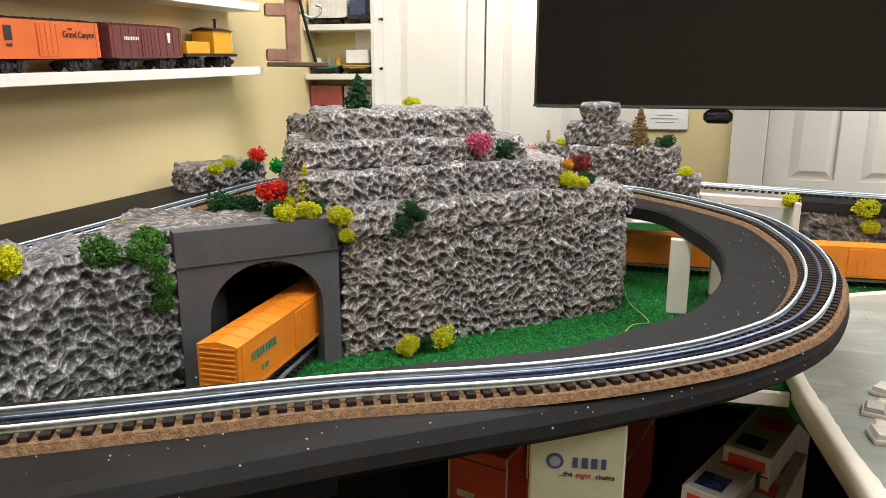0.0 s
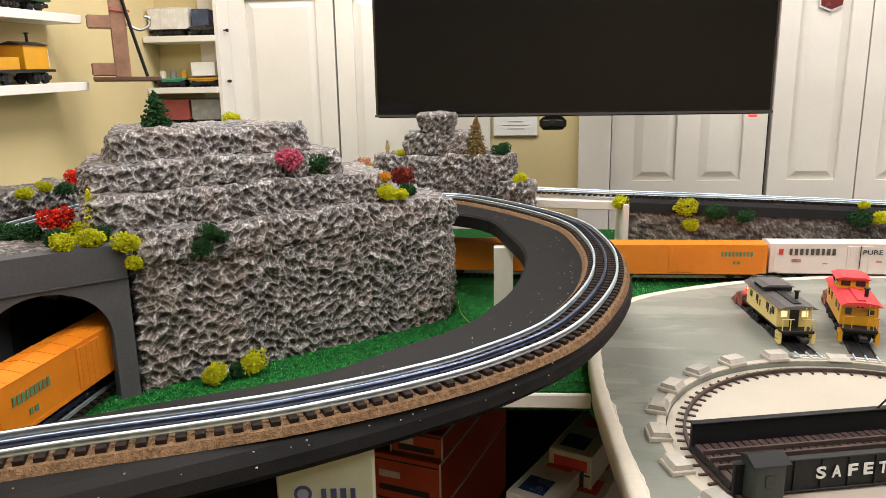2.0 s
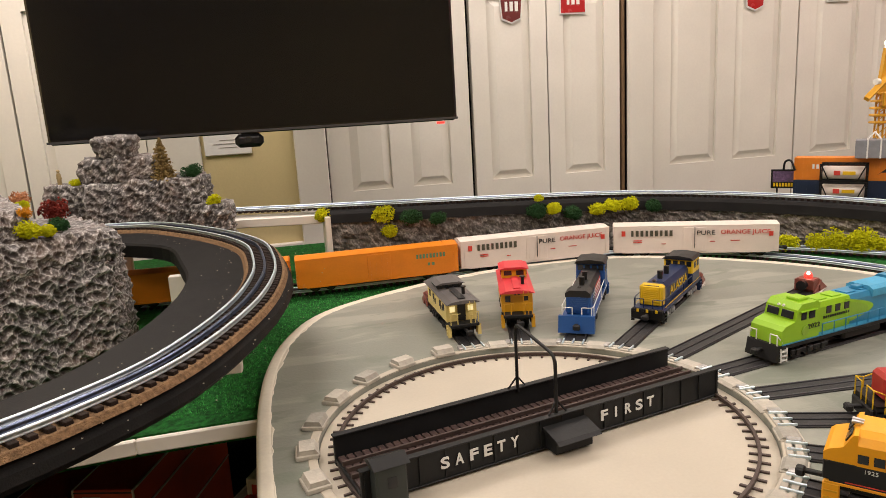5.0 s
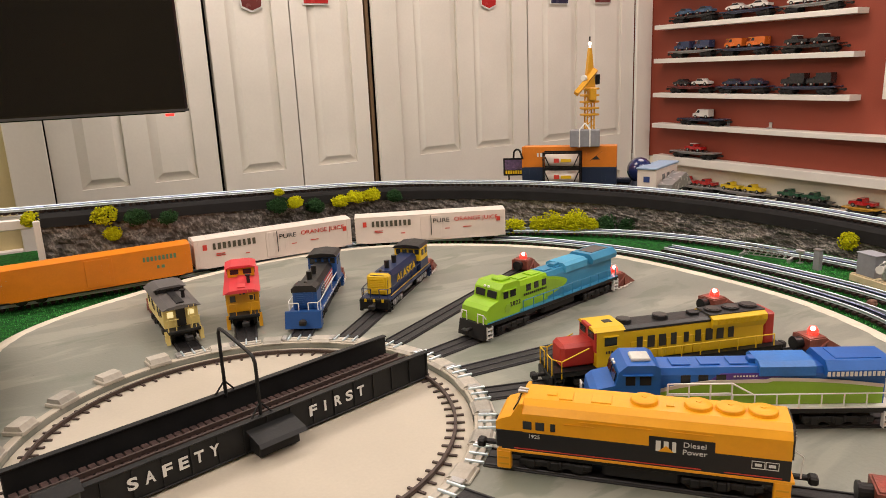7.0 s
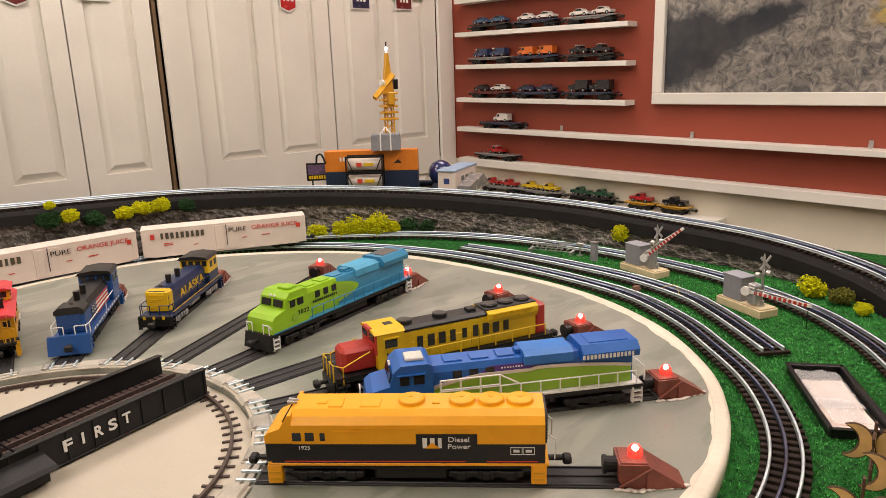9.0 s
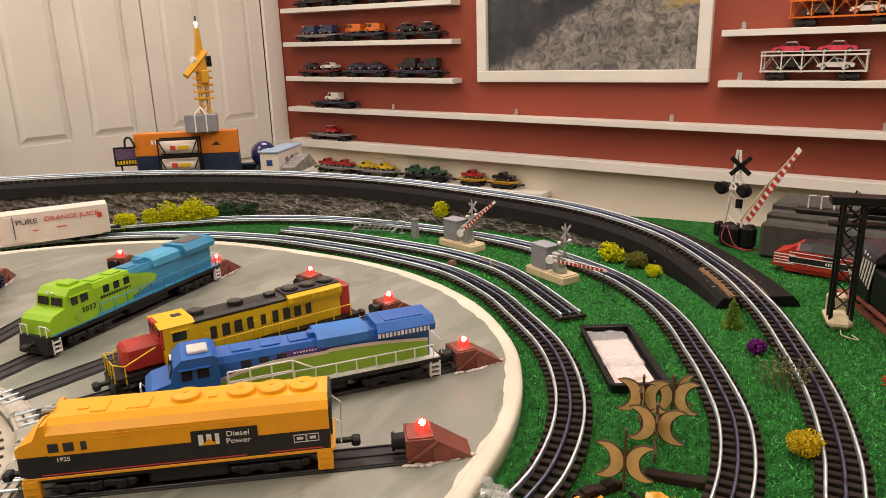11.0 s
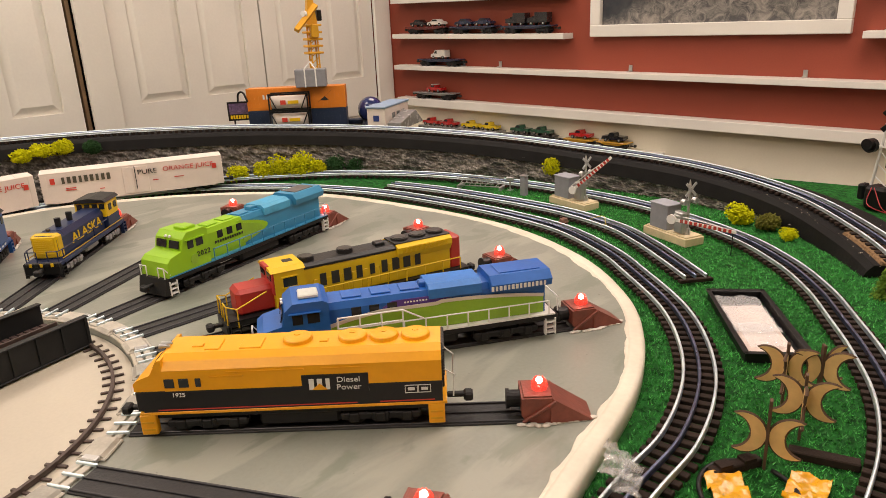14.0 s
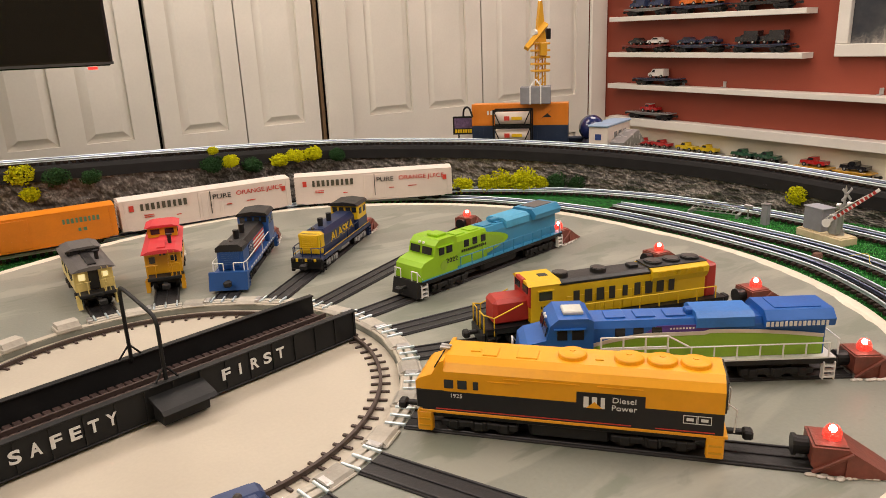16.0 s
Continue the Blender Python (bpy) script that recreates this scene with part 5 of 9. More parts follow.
def switcher(label, m, hood_mat, side_mat, cab_mat, front_mat, roof_mat, L=0.235, kind=0):
    """A small yard engine: low hood ahead, cab behind."""
    ob = thing("switcher_locomotive", label, "locomotive", m, "locomotives on the engine board")
    h = L / 2
    part("underframe", G().box(0, 0, 0.026, L - 0.008, 0.054, 0.008, 0.0015), side_mat, ob)
    truck(ob, h - 0.055, 2, 0.034, BOGIE_SILVER if kind else None)
    truck(ob, -h + 0.055, 2, 0.034, BOGIE_SILVER if kind else None)
    part("fuel_tank", G().box(0, 0, 0.017, 0.05, 0.042, 0.016, 0.004), BOGIE_SILVER if kind else side_mat, ob)
    coupler(ob, h - 0.002, 1)
    coupler(ob, -h + 0.002, -1)
    if kind:
        part("pilot", G().box(h - 0.003, 0, 0.019, 0.006, 0.056, 0.022, 0.002), BLACK_PLASTIC, ob)
    else:
        part("pilot", G().prism([(h - 0.006, 0.034), (h + 0.001, 0.034), (h + 0.003, 0.026), (h + 0.009, 0.004), (h - 0.004, 0.004)], -0.030, 0.030, axis=1), front_mat, ob, "blue ploughed pilot")
    part("hood", G().prism([(-0.019, 0.03), (-0.019, 0.063), (-0.013, 0.0715), (0.013, 0.0715), (0.019, 0.063), (0.019, 0.03)], -h + 0.068, h - 0.022, axis=0), side_mat, ob)
    part("hood_top", G().prism([(-0.0194, 0.0625), (-0.0134, 0.0722), (0.0134, 0.0722), (0.0194, 0.0625)], -h + 0.068, h - 0.05, axis=0), hood_mat, ob)
    part("hood_front", G().box(h - 0.030, 0, 0.051, 0.02, 0.041, 0.043, 0.004), front_mat, ob)
    gr = part("grille", G().box(h - 0.0195, 0, 0.052, 0.001, 0.028, 0.028), front_mat, ob)
    for k in range(7):
        part("slat", G().box(h - 0.0188, 0, 0.041 + k * 0.0037, 0.0012, 0.026, 0.0016), front_mat, gr)
    if not kind:
        part("front_cap", G().prism([(-0.0212, 0.064), (-0.0212, 0.071), (-0.014, 0.0765), (0.014, 0.0765), (0.0212, 0.071), (0.0212, 0.064)], h - 0.052, h - 0.0185, axis=0), ROOF_BLACK, ob, "black radiator cap")
    part("cab", G().box(-h + 0.046, 0, 0.0565, 0.05, 0.054, 0.053, 0.002), cab_mat, ob)
    part("cab_roof", G().prism([(-0.029, 0.083), (-0.024, 0.0885), (0, 0.0915), (0.024, 0.0885), (0.029, 0.083)], -h + 0.016, -h + 0.076, axis=0), roof_mat, ob)
    for y in (-0.018, -0.005, 0.008, 0.02):
        part("window", G().box(-h + 0.0716, y, 0.074, 0.001, 0.009, 0.011, 0.0003), GLASS_DARK, ob)
    windows(ob, [(-h + 0.034, 0.07, 0.012, 0.013), (-h + 0.056, 0.07, 0.012, 0.013)], 0.0272)
    for x in (h - 0.075, h - 0.115):
        part("exhaust_pipe", G().cyl((x, 0, 0.071), (x, 0, 0.088), 0.0045, 0.005, n=14), ROOF_BLACK, ob)
    part("bell", G().ball((h - 0.04, 0, 0.0765), 0.0035, n=10, k=5), DARK_METAL, ob)
    for s in (-1, 1):
        y = s * 0.0265
        rl = [(h - 0.006, s * 0.008, 0.048), (h - 0.006, s * 0.024, 0.048), (h - 0.018, y, 0.048), (-h + 0.075, y, 0.05)]
        rail_line(ob, rl, rl[:3] + [(0, y, 0.049)], WHITE_TRIM if not kind else side_mat, 0.03)
    steps(ob, h - 0.010, front_mat if not kind else BLACK_PLASTIC)
    steps(ob, -h + 0.012, side_mat)
    if not kind:
        for s in (-1, 1):
            for k in range(7):
                part("stripe", G().box(-0.012, s * 0.0193, 0.0372 + k * 0.0036, 0.085, 0.0008, 0.0035), PANTONE_RED if k % 2 == 0 else WHITE_TRIM, ob)
            field = part("star_field", G().box(0.048, s * 0.0193, 0.048, 0.035, 0.0008, 0.0252), NAVY, ob, "navy panel with white dots")
            for k in range(15):
                part("dot", G().box(0.035 + (k % 5) * 0.0065, s * 0.0199, 0.039 + (k // 5) * 0.008 + 0.002 * (k % 2), 0.0022, 0.0006, 0.0022), WHITE_TRIM, field)
            for k in range(12):
                part("sill_dash", G().box(-0.09 + k * 0.0165, s * 0.0274, 0.0285, 0.009, 0.0006, 0.0026), WHITE_TRIM, ob)
    else:
        part("cab_skirt", G().box(-h + 0.046, 0, 0.042, 0.0506, 0.0546, 0.024, 0.001), side_mat, ob, "navy lower half of the cab")
        for s in (-1, 1):
            part("sill_line", G().box(0, s * 0.0272, 0.0335, L * 0.9, 0.0006, 0.0014), RR_YELLOW, ob)
        lettering("word", "ALASKA", 0.024, RR_YELLOW, ob, SIDE_A(0.006, 0.0195, 0.049), width=0.115, bold=0.0003)
        for k in range(7):
            part("chevron", G().box(h + 0.0006, -0.024 + k * 0.008, 0.0265, 0.001, 0.004, 0.006), RR_YELLOW if k % 2 else ROOF_BLACK, ob)
    return ob


switcher("blue yard locomotive with a black hood and red-white stripes", spur_pose(58.6, 0.456, 0.91, 0.94), ROOF_BLACK, SWITCHER_BLUE, SWITCHER_BLUE, SWITCHER_BLUE, ROOF_BLACK, 0.27)
switcher("dark blue and yellow yard locomotive", spur_pose(43.2, 0.536, 0.88, 0.935), NAVY, NAVY, RR_YELLOW, RR_YELLOW, ROOF_BLACK, 0.265, 1)
switcher("blue yard locomotive at the edge of the engine board", spur_pose(-91.5, 0.421, 0.84), DEEP_BLUE, DEEP_BLUE, DEEP_BLUE, DEEP_BLUE, DEEP_BLUE, 0.24, 1)


def caboose(label, m, side, roof, centre=True, letters=0):
    ob = thing("caboose", label, "caboose", m, "cabooses on the engine board")
    L = 0.19
    h = L / 2
    part("underframe", G().box(0, 0, 0.026, L, 0.05, 0.006, 0.001), BOGIE_BLACK, ob)
    truck(ob, h - 0.045, 2, 0.03)
    truck(ob, -h + 0.045, 2, 0.03)
    coupler(ob, h, 1)
    part("body", G().box(0, 0, 0.049, L - 0.045, 0.054, 0.041, 0.001), side, ob)
    rf = [(-0.030, 0.0685), (-0.020, 0.0735), (0, 0.0755), (0.020, 0.0735), (0.030, 0.0685)]
    part("roof", G().prism(rf, -h + 0.004, h - 0.004, axis=0), roof, ob)
    cx = -0.028 if centre else 0.02
    low = 0.009 if letters else 0.0
    cp = part("cupola", G().box(cx, 0, 0.083 - low / 2, 0.05, 0.046, 0.019 - low, 0.001), side if roof is CAB_RED else ROOF_BLACK, ob)
    part("cupola_roof", G().prism([(-0.027, 0.092 - low), (-0.016, 0.0962 - low), (0.016, 0.0962 - low), (0.027, 0.092 - low)], cx - 0.03, cx + 0.03, axis=0), roof, cp)
    for s in (-1, 1):
        part("window", G().box(cx + 0.0254, s * 0.011, 0.084 - low * 0.6, 0.001, 0.014, 0.009 - low * 0.4), GLASS_DARK, cp)
        for y in (-0.0234, 0.0234):
            part("window", G().box(cx + s * 0.012, y, 0.084 - low * 0.6, 0.014, 0.001, 0.009 - low * 0.4), GLASS_DARK, cp)
    part("stove_pipe", G().cyl((h - 0.05, 0.012, 0.072), (h - 0.05, 0.012, 0.088), 0.003, n=10).cyl((h - 0.05, 0.012, 0.088), (h - 0.05, 0.012, 0.09), 0.005, n=10), ROOF_BLACK, ob)
    part("roof_walk", G().box(h * 0.3, 0, 0.0765, L * 0.55, 0.012, 0.0016), ROOF_BLACK if roof is ROOF_GREY else roof, ob)
    part("end_door", G().box(h - 0.022, 0, 0.047, 0.001, 0.014, 0.034), ROOF_BLACK if letters else side, ob)
    for s in (-1, 1):
        part("end_window", G().box(h - 0.0218, s * 0.016, 0.054, 0.001, 0.009, 0.011), GLASS_DARK if not letters else material("lit_window", (1.0, 0.85, 0.4), 0.4, emit=0.8), ob)
        windows(ob, [(x, 0.055, 0.011, 0.013) for x in (-0.05, -0.02, 0.03, 0.055)], 0.0272)
        g = G()
        for p in ((h - 0.003, s * 0.024), (h - 0.003, s * 0.012)):
            g.tube([Vector((p[0], p[1], 0.028)), Vector((p[0], p[1], 0.05))], 0.0009, 5)
        g.tube([Vector((h - 0.003, s * 0.007, 0.05)), Vector((h - 0.003, s * 0.026, 0.05))], 0.0009, 5)
        part("end_rail", g, side, ob)
    part("ladder", G().box(h - 0.002, 0.018, 0.05, 0.001, 0.001, 0.046).box(h - 0.002, 0.010, 0.05, 0.001, 0.001, 0.046).box(h - 0.002, 0.014, 0.045, 0.001, 0.009, 0.001).box(h - 0.002, 0.014, 0.055, 0.001, 0.009, 0.001).box(h - 0.002, 0.014, 0.065, 0.001, 0.009, 0.001), side, ob)
    steps(ob, h - 0.012, side)
    if letters:
        for x in (0.045, 0.033, -0.005, -0.017):
            bars("letter_bar", -0.004, 0.004, -0.006, 0.006, 1, LETTER_BLACK, ob, pose(x, -0.0275, 0.05), 0.0006)
        part("marker_lamp", G().ball((h - 0.012, 0, 0.072), 0.0022, n=8, k=5), material("marker_red", (1.0, 0.1, 0.05), 0.3, emit=4.0), ob, "lit red marker lamp")
    else:
        bars("number_bar", -0.006, 0.006, -0.003, 0.003, 2, LETTER_BLACK, ob, pose(h - 0.0213, 0, 0.064, 0, 0, 90), 0.0006)
    return ob


caboose("cream-yellow caboose with a grey roof and lit windows", spur_pose(91.2, 0.420, 0.87, 0.955), CREAM_YELLOW, ROOF_GREY, True, 1)
caboose("yellow caboose with a bright red roof", spur_pose(75.2, 0.437, 0.93, 0.945), CAB_YELLOW, CAB_RED, True, 0)


def boxcar(name, label, m, mat, L=0.365, ribs=14, roof=None, door=True, group="freight train", h0=0.026, h1=0.092, w=0.056):
    ob = thing(name, label, "freight car", m, group)
    h = L / 2
    part("underframe", G().box(0, 0, 0.024, L - 0.012, 0.03, 0.006, 0.001), BOGIE_BLACK, ob)
    truck(ob, h - 0.055, 2, 0.034)
    truck(ob, -h + 0.055, 2, 0.034)
    coupler(ob, h, 1)
    coupler(ob, -h, -1)
    part("body", G().box(0, 0, (h0 + h1) / 2, L, w, h1 - h0, 0.0008), mat, ob)
    part("roof", G().prism([(-w / 2 - 0.0006, h1), (0, h1 + 0.005), (w / 2 + 0.0006, h1)], -h, h, axis=0), roof or mat, ob)
    for k in range(1, 12):
        part("roof_rib", G().prism([(-w / 2 - 0.0006, h1 + 0.0006), (0, h1 + 0.0058), (w / 2 + 0.0006, h1 + 0.0006)], -h + k * L / 12 - 0.0008, -h + k * L / 12 + 0.0008, axis=0), roof or mat, ob)
    for s in (-1, 1):
        for k in range(ribs):
            x = -h + 0.01 + (L - 0.02) * k / (ribs - 1)
            if door and abs(x) < 0.028:
                continue
            part("side_rib", G().box(x, s * (w / 2 + 0.0005), (h0 + h1) / 2, 0.0022, 0.001, h1 - h0 - 0.004), mat, ob)
        if door:
            dr = part("door", G().box(0, s * (w / 2 + 0.001), (h0 + h1) / 2 - 0.001, 0.052, 0.0022, h1 - h0 - 0.008, 0.0005), mat, ob)
            for k in range(4):
                part("door_bar", G().box(-0.019 + k * 0.0127, s * (w / 2 + 0.0024), (h0 + h1) / 2, 0.0014, 0.001, h1 - h0 - 0.012), mat, dr)
        part("side_sill", G().box(0, s * (w / 2), h0 + 0.001, L * 0.9, 0.0014, 0.005), mat, ob)
    for s in (-1, 1):
        for k in range(9):
            part("end_rib", G().box(s * (h + 0.0006), 0, h0 + 0.006 + k * (h1 - h0 - 0.01) / 8, 0.0014, w - 0.008, 0.003, 0.0005), mat, ob)
    return ob


def side_text(ob, x, z, size, text, mat, y=0.0295, width=None, both=True):
    lettering("word", text, size, mat, ob, SIDE_A(x, y, z), width=width)
    lettering("word", text, size, mat, ob, SIDE_B(-x, -y, z), width=width)


TEAL_PRINT = material("teal_print", (0.10, 0.22, 0.12), 0.5, var=0.05)


def on_rail(x0, y0, x1, y1, z=ZT - 0.001):
    """Pose of a car between two points of the track, seen from the -y side."""
    return pose((x0 + x1) / 2, (y0 + y1) / 2, z, 0, 0, math.degrees(math.atan2(y1 - y0, x1 - x0))) @ Matrix.Diagonal((1, 1, 0.83, 1))


def orange_car(m, flip=1, low=0.015):
    ob = boxcar("boxcar", "plain orange boxcar with a small teal side mark", m, ORANGE, 0.365, 2, h0=low)
    for s in (-1, 1):
        bars("name_bar", -0.035, 0.035, -0.006, 0.006, 9, TEAL_PRINT, ob, pose(s * flip * -0.118, s * 0.0295, 0.068), 0.0008)
        bars("data_bar", -0.01, 0.01, -0.004, 0.004, 2, TEAL_PRINT, ob, pose(s * flip * -0.118, s * 0.0295, 0.045), 0.0006)
    return ob


orange_car(on_rail(-0.266, 0.796, 0.086, 0.798))
orange_car(on_rail(-0.648, 0.824, -0.288, 0.803))
orange_car(pose(-1.061, 0.077, ZT, 0, 0, 90), -1, 0.026)


def reefer(m):
    ob = boxcar("boxcar", "white insulated boxcar with red and black side lettering", m, TRAIN_WHITE, 0.372, 2, door=True, h0=0.014)
    y = 0.0300
    for s, side in ((-1, SIDE_B), (1, SIDE_A)):
        k = -s
        bars("name_bar", -0.05, 0.05, -0.0085, 0.0085, 9, material("dark_olive_print", (0.08, 0.075, 0.05), 0.5), ob, pose(s * 0.098, s * y, 0.071), 0.0008)
        lettering("word", "PURE", 0.018, LETTER_BLACK, ob, side(k * 0.025 * 1.0, s * (y + 0.002), 0.071), width=0.040)
        lettering("word", "ORANGE JUICE", 0.017, PANTONE_RED, ob, side(k * 0.112, s * y, 0.072), width=0.108)
        part("emblem", G().box(-s * -0.163, s * y, 0.071, 0.009, 0.0007, 0.015), PANTONE_RED, ob)
        part("emblem", G().box(-s * 0.168, s * y, 0.066, 0.009, 0.0007, 0.013), PANTONE_RED, ob)
        for x, z, wd in ((-0.13, 0.05, 0.02), (-0.13, 0.045, 0.02), (0.09, 0.048, 0.02), (0.04, 0.046, 0.012), (-0.07, 0.04, 0.01)):
            part("data_bar", G().box(k * x, s * y, z, wd, 0.0007, 0.0022), PANTONE_RED, ob)
        part("seam", G().box(0.0, s * (y + 0.0022), 0.058, 0.0016, 0.0008, 0.06), LETTER_BLACK, ob)
    return ob


reefer(on_rail(0.110, 0.814, 0.468, 0.811))
reefer(on_rail(0.500, 0.802, 0.829, 0.650))

# ---- turntable ----
ring = thing("turntable_ring", "brown ring rail with short ties around the turntable pit", "track", pose(0, 0, PIT_Z))
circ = [Vector((0.2495 * math.cos(2 * math.pi * k / 120), 0.2495 * math.sin(2 * math.pi * k / 120), 0.006)) for k in range(120)]
RUST = material("ring_brown", (0.075, 0.05, 0.042), 0.5, 0.2, var=0.15, scale=60)
part("ring_rail", G().sweep(circ, [(-0.0018, -0.005), (-0.0018, 0), (0.0018, 0), (0.0018, -0.005)], closed=True), RUST, ring)
rt = G().box(0, 0, 0.001, 0.0225, 0.0034, 0.0022, 0.0003).data("ring_tie")
rt.materials.append(RUST)
for k in range(84):
    a = 360 * k / 84
    t = new("ring_tie", rt)
    t.parent = ring
    t.matrix_basis = pose(0.2495 * math.cos(math.radians(a)), 0.2495 * math.sin(math.radians(a)), 0.0002, 0, 0, a)

BLOCK = material("block_white", (0.50, 0.47, 0.405), 0.6, var=0.12, scale=60, bump=0.2)
BLOCK_G = material("block_grey", (0.36, 0.345, 0.30), 0.6, var=0.12, scale=60, bump=0.2)
SPURS = [91.2, 75.2, 58.6, 43.2, 27.6, 11.8, -3.9, -18.8, -34.0, -48.7, -64.5, -78.0, -91.5]
rnd = random.Random(3)
part("rim_ring", G().sweep([Vector((0.2775 * math.cos(2 * math.pi * k / 120), 0.2775 * math.sin(2 * math.pi * k / 120), -PIT_Z)) for k in range(120)], [(-0.0065, -0.012), (-0.0060, 0.0), (-0.0052, 0.0010), (0.0042, 0.0012), (0.0052, 0.0006), (0.0055, -0.001)], closed=True), PIT_BEIGE, ring, "thin beige lip of the pit")
blk = [102, 117, 132, 147, 162, 177, 192, 207, 222, 237, 252] + [(a + b) / 2 for a, b in zip(SPURS, SPURS[1:])]
for a in blk:
    ra = math.radians(a)
    ob = thing("pit_block", "small stepped off-white block on the turntable rim", "block", pose(0.2835 * math.cos(ra), 0.2835 * math.sin(ra), 0.0, 0, 0, a + rnd.uniform(-3, 3)), "turntable rim blocks")
    tall = 1.0 if a > 95 else 0.45
    part("base", G().box(0, 0, 0.003 * tall, 0.028, 0.032, 0.006 * tall, 0.001), BLOCK, ob)
    part("cap", G().prism([(-0.013, 0.006 * tall - 0.0003), (-0.009, 0.012 * tall), (0.009, 0.012 * tall), (0.012, 0.006 * tall - 0.0003)], -0.014, 0.014, axis=1), BLOCK if rnd.random() > 0.35 else BLOCK_G, ob)

SPUR_BED = material("spur_black", (0.019, 0.0185, 0.020), 0.55, var=0.25, scale=40, bump=0.3)
ends = {91.2: 0.568, 75.2: 0.62, 58.6: 0.636, 43.2: 0.676, 27.6: 0.747, 11.8: 0.747, -3.9: 0.76, -18.8: 0.757, -34.0: 0.757, -48.7: 0.666, -64.5: 0.584, -78.0: 0.574, -91.5: 0.576}
for a in SPURS:
    L = ends[a] - 0.297
    ob = thing("spur_track", "black spur track with thin rails on the grey board", "track", pose(0.297 * math.cos(math.radians(a)), 0.297 * math.sin(math.radians(a)), 0.0, 0, 0, a), "spur tracks")
    part("bed", G().box(L / 2, 0, 0.0009, L, 0.037, 0.0026, 0.0006), SPUR_BED, ob)
    for s in (-0.0159, 0, 0.0159):
        part("rail", G().box(L / 2, s, 0.0028, L, 0.0022 if s else 0.0016, 0.0022, 0.0005), material("spur_rail", (0.05, 0.05, 0.055), 0.4, 0.5, var=0.2), ob)
        part("rail_stub", G().box(-0.0095, s, 0.0036, 0.022, 0.0026, 0.0034, 0.0005), RAIL, ob, "bright rail stub")
    for k in (-0.018, -0.008):
        part("stub_tie", G().box(k, 0, 0.0014, 0.007, 0.046, 0.0028, 0.0005), BLOCK, ob)
    part("joint_box", G().box(-0.012, 0.0225, 0.0035, 0.016, 0.008, 0.005, 0.001), SILVER, ob)

# bridge
bridge = thing("turntable_bridge", "black plate-girder turntable bridge with white lettering", "turntable", pose(0, 0, PIT_Z, 0, 0, 13.0))
BL = 0.249
for s in (-1, 1):
    y = s * 0.046
    gird = part("girder", G().box(0, y, 0.0215, 2 * BL, 0.005, 0.035, 0.0008), GIRDER, bridge)
    part("flange", G().box(0, y, 0.0395, 2 * BL + 0.002, 0.009, 0.002, 0.0005).box(0, y, 0.004, 2 * BL, 0.009, 0.002, 0.0005), GIRDER, gird)
    for k in range(17):
        part("stiffener", G().box(-BL + 0.004 + (2 * BL - 0.008) * k / 16, y + s * 0.003, 0.0215, 0.0018, 0.0025, 0.033), GIRDER, gird)
g = G().box(0, 0, 0.010, 2 * BL, 0.084, 0.004)
part("deck_plate", g, GIRDER, bridge)
for k in range(52):
    part("deck_tie", G().box(-BL + 0.006 + (2 * BL - 0.012) * k / 51, 0, 0.0135, 0.0075, 0.080, 0.004, 0.0005), DECK_WOOD, bridge)
for s in (-0.0159, 0, 0.0159):
    part("rail", G().box(0, s, 0.0185, 2 * BL, 0.0024, 0.006, 0.0006), RUST, bridge)
for txt, x, w in (("SAFETY", -0.110, 0.088), ("FIRST", 0.096, 0.072)):
    n = len(txt)
    for i, ch in enumerate(txt):
        lx = x - w / 2 + w * i / (n - 1)
        lettering("letter", ch, 0.0182, LETTER_WHITE, bridge, pose(lx, -0.0500, 0.0225, 90, 0, 0), bold=0.0005, width=0.0105 if ch != "I" else None)
shed = part("control_shed", G().box(-0.222, -0.055, 0.026, 0.034, 0.026, 0.044, 0.002), material("shed_dark", (0.035, 0.045, 0.042), 0.5), bridge, "small dark green shed")
part("shed_roof", G().prism([(-0.071, 0.048), (-0.055, 0.055), (-0.039, 0.048)], -0.242, -0.202, axis=0), GIRDER, shed)
part("shed_window", G().box(-0.222, -0.0684, 0.03, 0.010, 0.001, 0.012), GLASS_DARK, shed)
mb = part("motor_housing", G().box(0.002, -0.058, 0.013, 0.052, 0.024, 0.02, 0.001), GIRDER, bridge, "motor housing with a sloped roof")
part("housing_roof", G().prism([(-0.082, 0.020), (-0.078, 0.024), (-0.050, 0.031), (-0.046, 0.027)], -0.028, 0.032, axis=0), GIRDER, mb)
# arched lamp over the bridge
arch_path = spline([(-0.004, -0.043, 0.034), (-0.004, -0.043, 0.095), (-0.004, -0.041, 0.106), (-0.004, -0.033, 0.112), (-0.004, 0.0, 0.119), (-0.004, 0.034, 0.125), (-0.004, 0.041, 0.122), (-0.004, 0.043, 0.112), (-0.004, 0.043, 0.034)], 0.004)
al = part("arch_pole", G().tube(arch_path, 0.0022, 7), GIRDER, bridge, "thin black arched pole", smooth=True)
for s in (-1, 1):
    for d in (-1, 1):
        part("brace", G().tube([Vector((-0.004 + d * 0.016, s * 0.046, 0.036)), Vector((-0.004, s * 0.043, 0.056))], 0.0012, 5), GIRDER, al)


